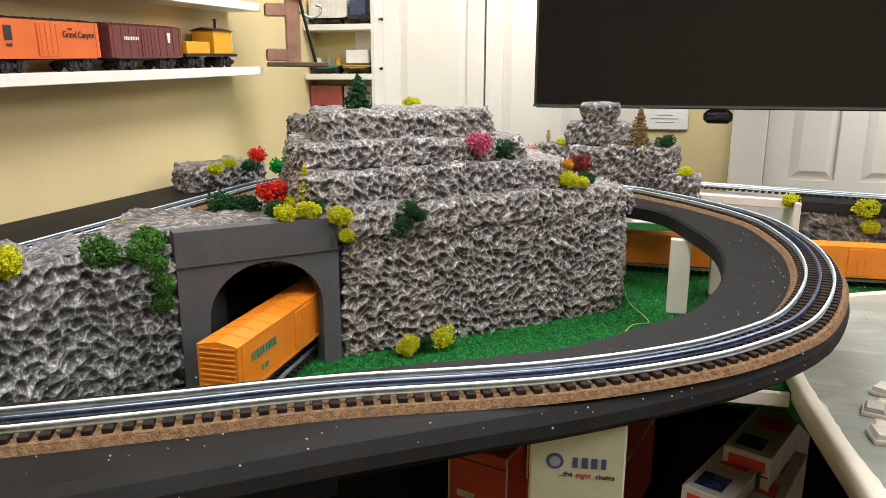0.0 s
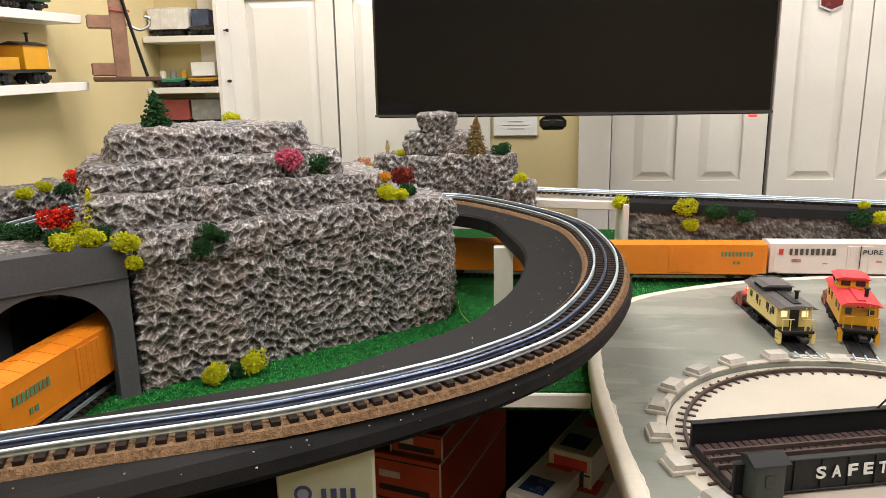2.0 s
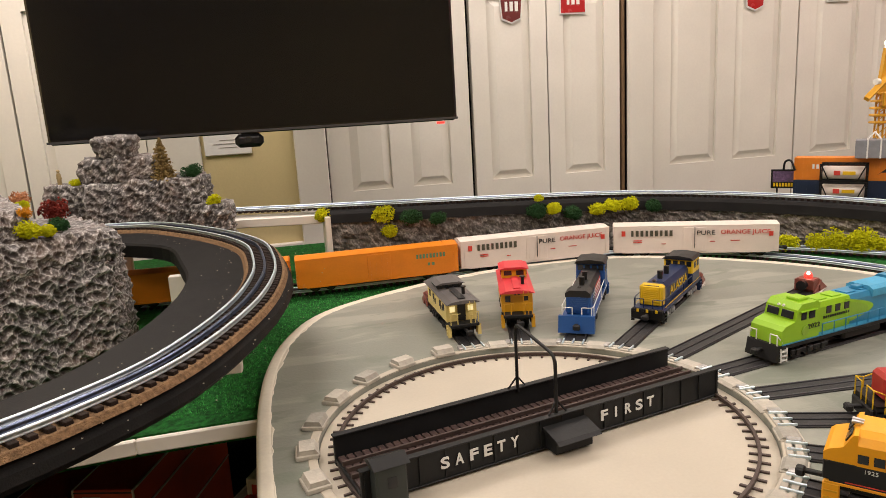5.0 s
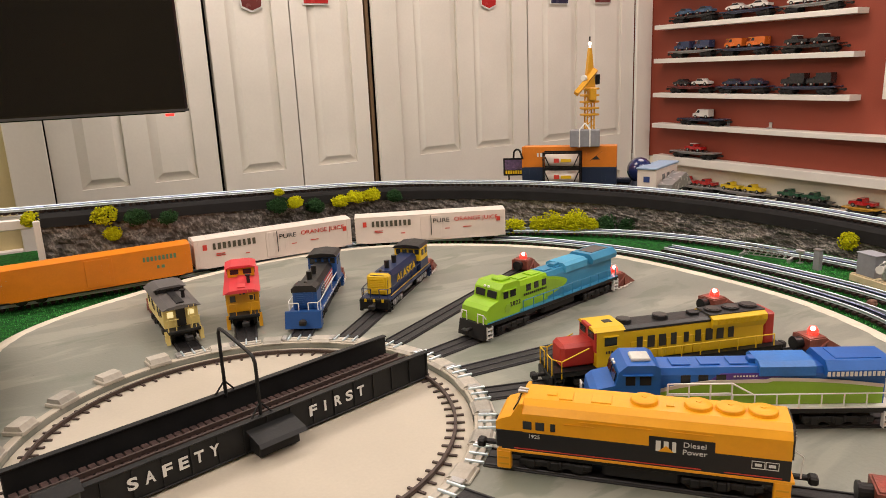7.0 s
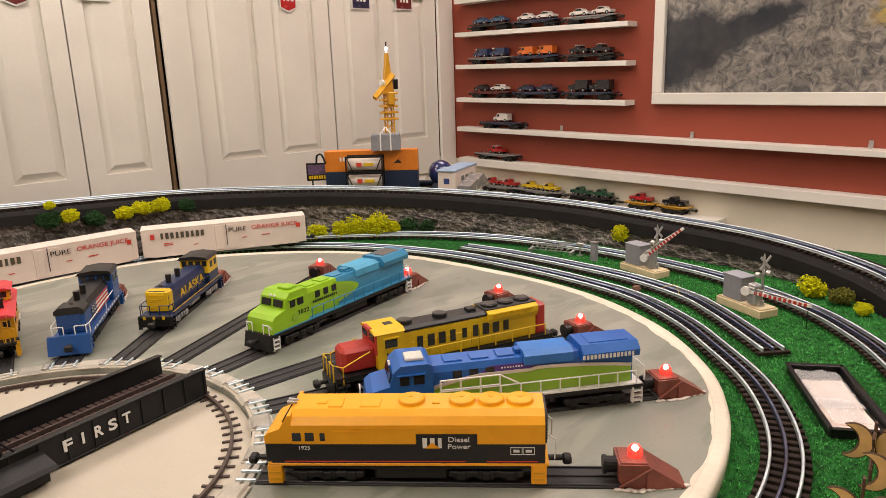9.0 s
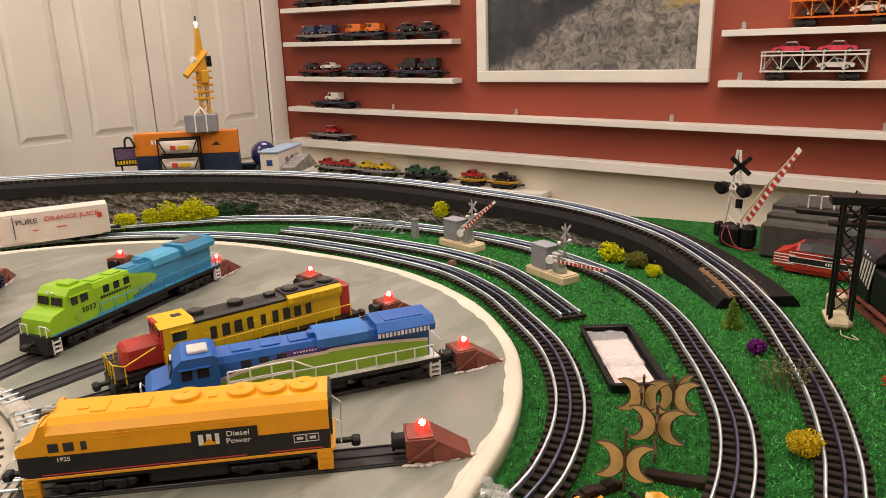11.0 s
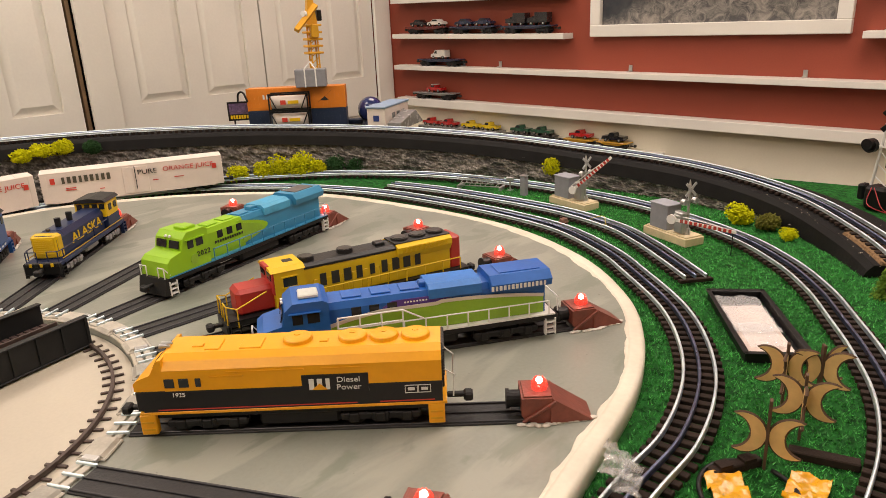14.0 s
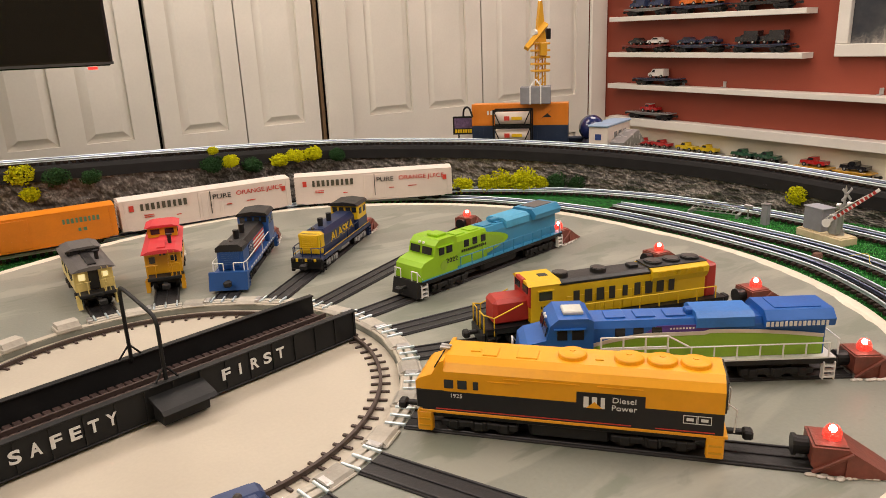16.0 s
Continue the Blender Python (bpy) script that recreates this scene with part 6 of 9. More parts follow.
# ---- track bumpers with red lamps ----
BUMPER = material("bumper_brown", (0.22, 0.06, 0.04), 0.45, var=0.2, scale=60, bump=0.3)
GLUE = material("dried_glue", (0.65, 0.6, 0.54), 0.35, var=0.15, scale=90, bump=0.4)
DOME = bpy.data.materials.new("red_lamp_dome")
DOME.use_nodes = True
_b = DOME.node_tree.nodes["Principled BSDF"]
_b.inputs["Base Color"].default_value = (0.8, 0.02, 0.01, 1)
_b.inputs["Roughness"].default_value = 0.15
_b.inputs["Emission Color"].default_value = (1.0, 0.04, 0.02, 1)
_b.inputs["Emission Strength"].default_value = 2.2
_b.inputs["Alpha"].default_value = 0.5
BULB = material("bulb_hot", (1.0, 0.62, 0.5), 0.3, emit=30.0, var=0.0)


def bumper(x, y, angle):
    """A brown track stop with a lit red lamp; its low tail points outward."""
    ob = thing("track_bumper", "brown plastic track bumper with a glowing red lamp", "bumper", pose(x, y, 0.0, 0, 0, angle), "track bumpers")
    w = 0.0175
    # block in front, roof-like tail behind
    part("block", G().prism([(-0.012, 0.0), (-0.018, 0.008), (-0.018, 0.025), (0.010, 0.025), (0.014, 0.0)], -w, w, axis=1), BUMPER, ob)
    vs = [(0.008, -w - 0.003, 0.001), (0.008, w + 0.003, 0.001), (0.009, w, 0.025), (0.009, -w, 0.025), (0.047, -0.016, 0.001), (0.047, 0.016, 0.001)]
    part("tail", G().add(vs, [(0, 3, 4), (1, 5, 2), (3, 2, 5, 4), (0, 1, 2, 3), (0, 4, 5, 1)]), BUMPER, ob)
    for s in (-1, 1):
        part("brace", G().box(0, 0, 0, 0.036, 0.003, 0.003, 0.0006, pose(-0.002, s * (w + 0.001), 0.012, 0, -34, 0)), BUMPER, ob)
    part("top_plate", G().box(-0.003, 0, 0.0256, 0.026, 0.030, 0.0014, 0.0003), BUMPER, ob)
    part("buffer", G().cyl((-0.018, 0, 0.0165), (-0.028, 0, 0.0165), 0.008, n=16).cyl((-0.028, 0, 0.0165), (-0.031, 0, 0.0165), 0.0095, n=16), BLACK_PLASTIC, ob, "black round buffer")
    lamp = part("lamp_dome", G().cyl((0, 0, 0.026), (0, 0, 0.031), 0.0068, n=18).ball((0, 0, 0.031), 0.0068, n=18, k=6, low=0.0), DOME, ob, "glowing red lamp dome", smooth=True)
    part("bulb", G().ball((0, 0, 0.0345), 0.0034, n=10, k=6), BULB, lamp)
    g = G()
    for k in range(9):
        a = 2 * math.pi * k / 9
        g.tube([Vector((0.0071 * math.cos(a), 0.0071 * math.sin(a), 0.026)), Vector((0.0071 * math.cos(a), 0.0071 * math.sin(a), 0.032)), Vector((0.004 * math.cos(a), 0.004 * math.sin(a), 0.0375))], 0.0004, 4)
    part("lamp_ribs", g, DOME, lamp)
    r = random.Random(int(angle * 10))
    g = G()
    for k in range(16):
        t = k / 15
        gx, gy = -0.02 + 0.066 * t, -(w + 0.004) + 0.010 * max(0, t - 0.4) / 0.6
        g.ball((gx + r.uniform(-.002, .002), gy + r.uniform(-.002, .002), 0.0003), 0.0035 + 0.002 * r.random(), 0.003, 0.0018, n=7, k=3, low=0.0)
    tagged(part("glue_bead", g, GLUE, ob, "pale dried glue around the foot", smooth=True), kind="stuff")
    return ob


for bx, by in ((0.671, 0.347), (0.741, 0.157), (0.766, -0.052), (0.730, -0.247), (0.641, -0.435), (0.446, -0.508), (0.260, -0.536)):
    bumper(bx, by, math.degrees(math.atan2(by, bx)))
for a, r in ((91.2, 0.556), (75.2, 0.588), (58.6, 0.624), (43.2, 0.690)):
    bumper(r * math.cos(math.radians(a)), r * math.sin(math.radians(a)), a)
for bob in [o for o in scene.objects if o.name.startswith("track_bumper")]:
    data = bpy.data.lights.new("bumper_lamp", "POINT")
    data.energy, data.color, data.shadow_soft_size = 0.012, (1.0, 0.12, 0.06), 0.006
    lo = new("lamp_light", data)
    lo.location = bob.location + Vector((0, 0, 0.047))

# ---- foam incline with a carved rock wall below it ----
incline = thing("foam_incline", "black foam incline under the outer track", "track ramp", pose(0, 0, 0))
ramp = [p for p in t4path if p.z > 0.0095 and p.x > -0.18]
g, vs = G(), []
for k, p in enumerate(ramp):
    a, b = ramp[max(0, k - 1)], ramp[min(len(ramp) - 1, k + 1)]
    d = (b - a).normalized()
    side = Vector((-d.y, d.x, 0)).normalized()
    top = p.z - 0.012
    low = max(GRASS_Z, top - 0.034 + 0.006 * min(1, k / len(ramp)))
    w_in = 0.048
    w_out = 0.056 + 0.02 * max(0, 1 - k / 45)
    for s, z in ((w_in + 0.006, low), (w_in, top - 0.008), (w_in - 0.008, top), (-w_out + 0.008, top), (-w_out, top - 0.008), (-w_out - 0.006, low)):
        q = p + side * s
        vs.append((q.x, q.y, z))
fs = []
for k in range(len(ramp) - 1):
    for q in range(6):
        r = (q + 1) % 6
        fs.append((k * 6 + q, k * 6 + r, k * 6 + 6 + r, k * 6 + 6 + q))
fs += [tuple(range(5, -1, -1)), tuple(range((len(ramp) - 1) * 6, len(ramp) * 6))]
part("foam", g.add(vs, fs), FOAM_BLACK, incline)
part("roadbed", G().sweep([p + Vector((0, 0, -0.0125)) for p in ramp if p.z < 0.022], [(-0.032, 0), (-0.029, 0.004), (0.029, 0.004), (0.032, 0)]), CORK, incline, "brown cork roadbed")
g = G()
rnd = random.Random(8)
for k in range(70):
    q = ramp[rnd.randrange(0, 40)]
    s = rnd.choice((-1, 1, 1)) * rnd.uniform(0.032, 0.046)
    r = 0.0005 + 0.0005 * rnd.random()
    d = Vector((-0.7, 0.7, 0)) * s
    g.box(q.x + d.x, q.y + d.y, q.z - 0.0112, r * 2, r * 1.5, r)
tagged(part("crumb", g, material("crumbs", (0.5, 0.46, 0.35), 0.9), incline), kind="stuff")


def rock_strip(name, label, path, offset, z0, ztop, mat, seed, slant=0.6):
    """A carved rock face that follows a path, with slanting slabs."""
    pts = []
    for k, p in enumerate(path):
        a, b = path[max(0, k - 1)], path[min(len(path) - 1, k + 1)]
        d = (b - a).normalized()
        pts.append((p + Vector((-d.y, d.x, 0)) * offset, Vector((-d.y, d.x, 0))))
    P = np.array([(q.x, q.y) for q, _ in pts])
    N = np.array([(n.x, n.y) for _, n in pts])
    s = np.concatenate([[0], np.cumsum(np.linalg.norm(np.diff(P, axis=0), axis=1))])
    m = int(s[-1] / 0.0045)
    at = np.linspace(0, s[-1], m)
    PX = np.stack([np.interp(at, s, P[:, k]) for k in (0, 1)], 1)
    NX = np.stack([np.interp(at, s, N[:, k]) for k in (0, 1)], 1)
    ZT_ = np.interp(at, s, [ztop(p) for p in path])
    rows = 22
    V, S, Q = [], [], []
    for j in range(rows + 1):
        z = z0 + (ZT_ - z0) * j / rows
        V.append(np.column_stack([PX, z]))
        S.append(np.column_stack([at - slant * z, z * 2.2 + slant * at * 0.25, np.zeros(m)]))
        Q.append(NX)
    V, S, Q = np.concatenate(V), np.concatenate(S), np.concatenate(Q)
    d1, d2 = cells(S, 0.034, seed)
    f1, f2 = cells(S * np.array([1, 2, 1]) + 5, 0.012, seed + 3)
    h = 0.9 * (d1 - 0.5) + 0.5 * (f1 - 0.4)
    V[:, :2] += Q * (h * 0.010)[:, None]
    ridge = np.clip(1 - (d2 - d1) / 0.16, 0, 1) * 0.9 + 0.5 * np.clip(1 - (f2 - f1) / 0.2, 0, 1)
    F = [(j * m + i, j * m + i + 1, (j + 1) * m + i + 1, (j + 1) * m + i) for j in range(rows) for i in range(m - 1)]
    me = bpy.data.meshes.new(name)
    me.from_pydata(V.tolist(), [], F)
    me.attributes.new("ridge", "FLOAT", "POINT").data.foreach_set("value", np.clip(ridge, 0, 1).astype(np.float32))
    me.materials.append(mat)
    ob = new(name, me)
    ob.parent = incline
    return tagged(ob, label)


rock_strip("rock_wall", "dark carved rock retaining wall", [p for p in ramp if p.z > 0.028], 0.047, GRASS_Z, lambda p: p.z - 0.036, ROCK_WALL, 21)
rock_strip("rock_wall", "outer carved rock retaining wall", [p for p in ramp if p.z > 0.028], -0.052, GRASS_Z, lambda p: p.z - 0.036, ROCK_WALL, 22)
# white bridge from the incline's high end to the mountain
br = thing("approach_bridge", "white timber bridge carrying the track to the mountain", "bridge", pose(0, 0, 0))
bp0, bp1 = Vector((-0.19, 0.990, 0)), Vector((-0.64, 1.088, 0))
dv = bp1 - bp0
part("beam", G().box(dv.length / 2, 0, 0.126, dv.length, 0.07, 0.022, 0.002), WHITE_PAINT, br, m=pose(bp0.x, bp0.y, 0, 0, 0, math.degrees(math.atan2(dv.y, dv.x))))
part("end_post", G().box(-0.186, 0.990, 0.045, 0.014, 0.13, 0.18, 0.002), WHITE_PAINT, br, "white end board of the incline")
part("foam_pad", G().box(-0.455, 1.069, 0.125, 0.05, 0.09, 0.026, 0.004), FOAM_BLACK, br)

# ---- crossing signals and clutter on the grass ----
CREAM_PLASTIC = material("cream_plastic", (0.66, 0.56, 0.36), 0.5, var=0.1, scale=50, bump=0.15)
GREY_PLASTIC = material("grey_plastic", (0.26, 0.27, 0.3), 0.45, var=0.1, scale=50, bump=0.1)
RED_PAINT = material("red_paint", (0.5, 0.04, 0.03), 0.45, var=0.1)
PLY = material("plywood", (0.70, 0.47, 0.2), 0.6, var=0.1, scale=60, bump=0.2)
PLY_EDGE = material("burnt_edge", (0.10, 0.055, 0.03), 0.8, var=0.2)


def gate_arm(parent, m, length, w=0.006, stripes=11, hang=False):
    """A striped, tapering arm along +x."""
    arm = part("gate_arm", G().box(length / 2, 0, 0, length, 0.0016, w * 0.6, 0.0003), WHITE_TRIM, parent, "white and red striped gate arm", m=m)
    for k in range(stripes):
        x = 0.012 + (length - 0.016) * k / stripes
        part("stripe", G().box(x + length / stripes / 4, -0.0009, 0, length / stripes / 2, 0.0008, w * 0.62).box(x + length / stripes / 4, 0.0009, 0, length / stripes / 2, 0.0008, w * 0.62), RED_PAINT, arm)
    return arm


def crossing_gate(x, y, turn, arm_turn, lift, label):
    ob = thing("crossing_gate", label, "crossing gate", pose(x, y, GRASS_Z, 0, 0, turn), "small crossing gates")
    part("base", G().box(0, 0, 0.007, 0.102, 0.040, 0.014, 0.001).box(0, 0, 0.015, 0.097, 0.035, 0.002), CREAM_PLASTIC, ob)
    hut = part("relay_box", G().box(-0.020, 0, 0.037, 0.042, 0.030, 0.042, 0.0008), GREY_PLASTIC, ob)
    part("box_lid", G().box(-0.020, 0, 0.0585, 0.045, 0.033, 0.002, 0.0005), material("lid_grey", (0.33, 0.35, 0.4), 0.4), hut)
    part("mast", G().cyl((0.032, 0, 0.016), (0.032, 0, 0.026), 0.006, 0.005, n=10).cyl((0.032, 0, 0.026), (0.032, 0, 0.10), 0.0022, n=8).cyl((0.032, 0, 0.10), (0.032, 0, 0.108), 0.0022, 0.0004, n=8), SILVER, ob)
    sg = part("signal_bar", G().box(0.032, 0, 0.072, 0.003, 0.03, 0.003), SILVER, ob)
    for s in (-1, 1):
        part("signal_lamp", G().cyl((0.030, s * 0.012, 0.072), (0.038, s * 0.012, 0.072), 0.005, n=14), SILVER, sg)
        part("crossbuck", G().box(0, 0, 0, 0.0014, 0.030, 0.0045, 0.0002, pose(0.035, 0, 0.092, s * 45, 0, 0)), material("grey_sign", (0.45, 0.45, 0.46), 0.5), sg)
    part("gear_case", G().box(0.024, -0.008, 0.036, 0.020, 0.012, 0.036, 0.002), SILVER, ob)
    arm = gate_arm(ob, pose(0.018, -0.017, 0.040, 0, -lift, arm_turn), 0.106, 0.009)
    part("counterweight", G().cyl((-0.004, -0.002, 0), (-0.004, 0.002, 0), 0.008, n=14), WHITE_TRIM, arm)
    part("truss", G().tube([Vector((0, 0, 0.008)), Vector((0.05, 0, 0.006)), Vector((0.103, 0, 0.001))], 0.0009, 5), WHITE_TRIM, arm)
    if lift < 20:
        part("rest_rod", G().tube([Vector((0.101, 0, 0)), Vector((0.101, 0, -0.038))], 0.0008, 5), BLACK_PLASTIC, arm)
    return ob


crossing_gate(1.162, -0.106, -105, 16, 42, "grey crossing gate with its striped arm raised")
crossing_gate(1.069, -0.357, -113, 18, -1, "grey crossing gate with its striped arm lowered")

# small signal bridge lying by the siding, and a slim relay post
sb = thing("signal_bracket", "small grey lattice signal bracket lying on the grass", "signal", pose(1.178, 0.144, GRASS_Z, 0, 0, -72))
for y in (-0.012, 0.012):
    for z in (0.008, 0.024):
        part("chord", G().box(0, y, z, 0.10, 0.0018, 0.0018), SILVER, sb)
for k in range(8):
    part("lattice_bar", G().tube([Vector((-0.05 + k * 0.0125, -0.012, 0.008)), Vector((-0.0375 + k * 0.0125, -0.012, 0.024))], 0.0007, 4).tube([Vector((-0.05 + k * 0.0125, 0.012, 0.024)), Vector((-0.0375 + k * 0.0125, 0.012, 0.008))], 0.0007, 4), SILVER, sb)
for k in (-0.05, 0.05):
    part("foot", G().box(k, 0, 0.004, 0.006, 0.034, 0.008), SILVER, sb)
sb2 = thing("dwarf_signal", "tiny grey dwarf signal on the grass", "signal", pose(1.196, 0.077, GRASS_Z))
part("mast", G().cyl((0, 0, 0), (0, 0, 0.03), 0.0016, n=8).box(0, 0, 0.001, 0.014, 0.01, 0.002), SILVER, sb2)
part("head", G().box(0, 0, 0.026, 0.006, 0.018, 0.008, 0.001), SILVER, sb2)
rp = thing("relay_post", "slim grey trackside post box", "relay box", pose(1.177, 0.026, GRASS_Z))
part("box", G().box(0, 0, 0.021, 0.012, 0.014, 0.042, 0.001), GREY_PLASTIC, rp)
part("cap", G().box(0, 0, 0.043, 0.014, 0.016, 0.002), SILVER, rp)
single("stone", G().ball((0, 0, 0.006), 0.012, 0.009, 0.009, n=7, k=4), material("brown_stone", (0.2, 0.1, 0.07), 0.9, var=0.3), "small brown stone on the grass", "stone", pose(1.034, -0.163, GRASS_Z))

# big crossing signal with a raised barrier
bg = thing("crossing_signal", "white lattice crossing signal with crossed boards and a raised barrier", "crossing signal", pose(1.434, -0.589, GRASS_Z, 0, 0, -22))
for s in (-1, 1):
    part("mast_leg", G().tube([Vector((0.0, s * 0.021, 0.03)), Vector((0.0, s * 0.012, 0.10)), Vector((0, s * 0.003, 0.196))], 0.0027, 6), WHITE_TRIM, bg)
for k in range(6):
    z = 0.04 + k * 0.023
    w = 0.017 - 0.0024 * k
    part("mast_brace", G().tube([Vector((0, -w, z)), Vector((0, w - 0.002, z + 0.022))], 0.0012, 5), WHITE_TRIM, bg)
part("machine", G().box(0, 0.0, 0.024, 0.038, 0.042, 0.044, 0.006), BLACK_PLASTIC, bg, "black motor housing")
part("machine", G().box(-0.002, -0.038, 0.026, 0.03, 0.026, 0.05, 0.008), BLACK_PLASTIC, bg)
part("side_machine", G().box(0.0, 0.032, 0.03, 0.02, 0.014, 0.03, 0.003), BLACK_PLASTIC, bg)
for s in (-1, 1):
    part("signal_lamp", G().cyl((-0.014, s * 0.025, 0.118), (-0.004, s * 0.025, 0.118), 0.013, n=20).cyl((-0.022, s * 0.025, 0.121), (-0.014, s * 0.025, 0.121), 0.0105, n=20), BLACK_PLASTIC, bg)
    part("crossed_board", G().box(0, 0, 0, 0.002, 0.05, 0.009, 0.0004, pose(-0.006, -0.010, 0.166, s * 43, 0, 40)), BLACK_PLASTIC, bg)
part("lamp_bar", G().box(-0.004, 0, 0.118, 0.003, 0.05, 0.004), WHITE_TRIM, bg)
part("bell_box", G().box(-0.004, -0.012, 0.09, 0.008, 0.012, 0.018, 0.001), BLACK_PLASTIC, bg)
arm = gate_arm(bg, pose(-0.004, -0.028, 0.050, 0, -57, -98), 0.195, 0.017, 12)
part("truss", G().tube([Vector((0, 0, 0.012)), Vector((0.10, 0, 0.010)), Vector((0.185, 0, 0.002))], 0.002, 6), CREAM_PLASTIC, arm)
part("pull_wire", G().tube([Vector((0.185, 0, 0)), Vector((0.155, 0, -0.012))], 0.0007, 4), BLACK_PLASTIC, arm)
for pts in (((-0.02, 0.0, 0.045), (-0.03, -0.03, 0.01), (-0.02, -0.07, 0.008), (0.0, -0.11, 0.012)), ((-0.02, 0.005, 0.045), (-0.032, 0.0, 0.015), (-0.028, -0.05, 0.004))):
    part("wire", G().tube(spline(pts, 0.006), 0.0008, 5), material("red_wire", (0.5, 0.05, 0.06), 0.5), bg, "thin red wire")

# dark foam blocks
DARK_FOAM = material("dark_grey_foam", (0.06, 0.058, 0.05), 0.9, var=0.2, scale=60, bump=0.5, fine=600)
single("foam_block", G().box(0.03, -0.20, 0.035, 0.045, 0.40, 0.07, 0.006), DARK_FOAM, "long dark grey foam block lying on the grass", "foam block", pose(1.366, -0.650, GRASS_Z, 0, 0, -4))
single("foam_block", G().box(0.03, -0.20, 0.04, 0.04, 0.40, 0.08, 0.006), DARK_FOAM, "dark grey foam block against a lower one", "foam block", pose(1.411, -0.651, GRASS_Z, 0, 0, -4))
single("foam_block", G().box(0.06, -0.20, 0.043, 0.11, 0.42, 0.086, 0.006), DARK_FOAM, "broad dark grey foam block at the table edge", "foam block", pose(1.481, -0.660, GRASS_Z, 0, 0, -4))
fl = thing("flat_wagon", "black flat wagon frame with white handrails on foam", "wagon", pose(1.446, -0.771, GRASS_Z + 0.0805, 0, 0, -90))
part("deck", G().box(0.05, 0, 0.005, 0.24, 0.03, 0.008, 0.001), BLACK_PLASTIC, fl)
for k in range(3):
    part("handrail", G().tube([Vector((-0.05 + k * 0.022, 0, 0.008)), Vector((-0.05 + k * 0.022, 0, 0.034)), Vector((-0.038 + k * 0.022, 0, 0.034))], 0.0016, 5), WHITE_TRIM, fl)
part("stanchion", G().tube([Vector((0.02, 0, 0.008)), Vector((0.028, 0, 0.05)), Vector((0.045, 0, 0.034))], 0.002, 5), BLACK_PLASTIC, fl)
part("tank", G().cyl((0.05, 0, 0.022), (0.13, 0, 0.022), 0.014, n=16), BLACK_PLASTIC, fl)

# shark-nosed red and black diesel
rd = thing("diesel_locomotive", "red and black passenger diesel with white stripes", "locomotive", pose(1.298, -0.829, GRASS_Z + 0.002, 0, 0, 82) @ Matrix.Diagonal((1, 1, 0.88, 1)), "locomotives by the incline")
part("body", G().prism([(-0.027, 0.012), (-0.027, 0.05), (-0.018, 0.062), (0.018, 0.062), (0.027, 0.05), (0.027, 0.012)], -0.15, 0.10, axis=0), RR_RED, rd)
part("nose", G().prism([(0.10, 0.012), (0.10, 0.06), (0.118, 0.046), (0.135, 0.04), (0.14, 0.012)], -0.025, 0.025, axis=1), RR_RED, rd)
part("roof", G().prism([(-0.0275, 0.05), (-0.0185, 0.063), (0.0185, 0.063), (0.0275, 0.05)], -0.151, 0.095, axis=0), ROOF_BLACK, rd)
part("cab_roof", G().prism([(-0.028, 0.05), (-0.02, 0.068), (0.02, 0.068), (0.028, 0.05)], 0.02, 0.075, axis=0), ROOF_BLACK, rd)
for s in (-1, 1):
    part("black_band", G().box(-0.02, s * 0.0273, 0.030, 0.26, 0.001, 0.011), ROOF_BLACK, rd)
    for z in (0.0365, 0.0235, 0.045):
        part("white_line", G().box(-0.01, s * 0.0276, z, 0.24, 0.001, 0.0014), WHITE_TRIM, rd)
    for k in range(4):
        part("nose_stripe", G().box(0.118, s * 0.0254, 0.020 + k * 0.006, 0.036, 0.001, 0.002), WHITE_TRIM, rd)
    part("window", G().box(0.048, s * 0.0275, 0.043, 0.016, 0.001, 0.008), GLASS_DARK, rd)
    bars("number_bar", -0.006, 0.006, -0.0025, 0.0025, 3, LETTER_WHITE, rd, pose(0.045, s * 0.028, 0.030), 0.0006)
part("skirt", G().box(-0.01, 0, 0.008, 0.26, 0.046, 0.012, 0.002), RR_RED, rd)

# black steam engine with its tender
stm = thing("steam_locomotive", "black steam locomotive and tender on a red-brown track", "locomotive", pose(1.061, -0.905, GRASS_Z + 0.004, 0, 0, 25), "locomotives by the incline")
part("tender_body", G().box(-0.02, 0, 0.05, 0.17, 0.060, 0.055, 0.003), BLACK_PLASTIC, stm)
part("cab", G().box(0.095, 0, 0.055, 0.05, 0.064, 0.07, 0.003), BLACK_PLASTIC, stm)
roofp = [(-0.034, 0.086)] + [(0.034 * math.sin(a), 0.086 + 0.02 * math.cos(a)) for a in [math.radians(t) for t in range(-90, 91, 15)]] + [(0.034, 0.086)]
part("cab_roof", G().prism(roofp, 0.055, 0.13, axis=0), material("gloss_black", (0.03, 0.035, 0.045), 0.18, var=0.1), stm, "glossy curved cab roof")
for k in range(5):
    part("warning_stripe", G().box(0.1215, -0.02 + k * 0.010, 0.042, 0.001, 0.004, 0.05, 0, pose(0, 0, 0, -18, 0, 0)), WHITE_TRIM, stm)
    part("warning_stripe", G().box(0.078 + k * 0.009, 0.0325, 0.045, 0.0035, 0.001, 0.045, 0, pose(0, 0, 0, 0, -16, 0)), WHITE_TRIM, stm)
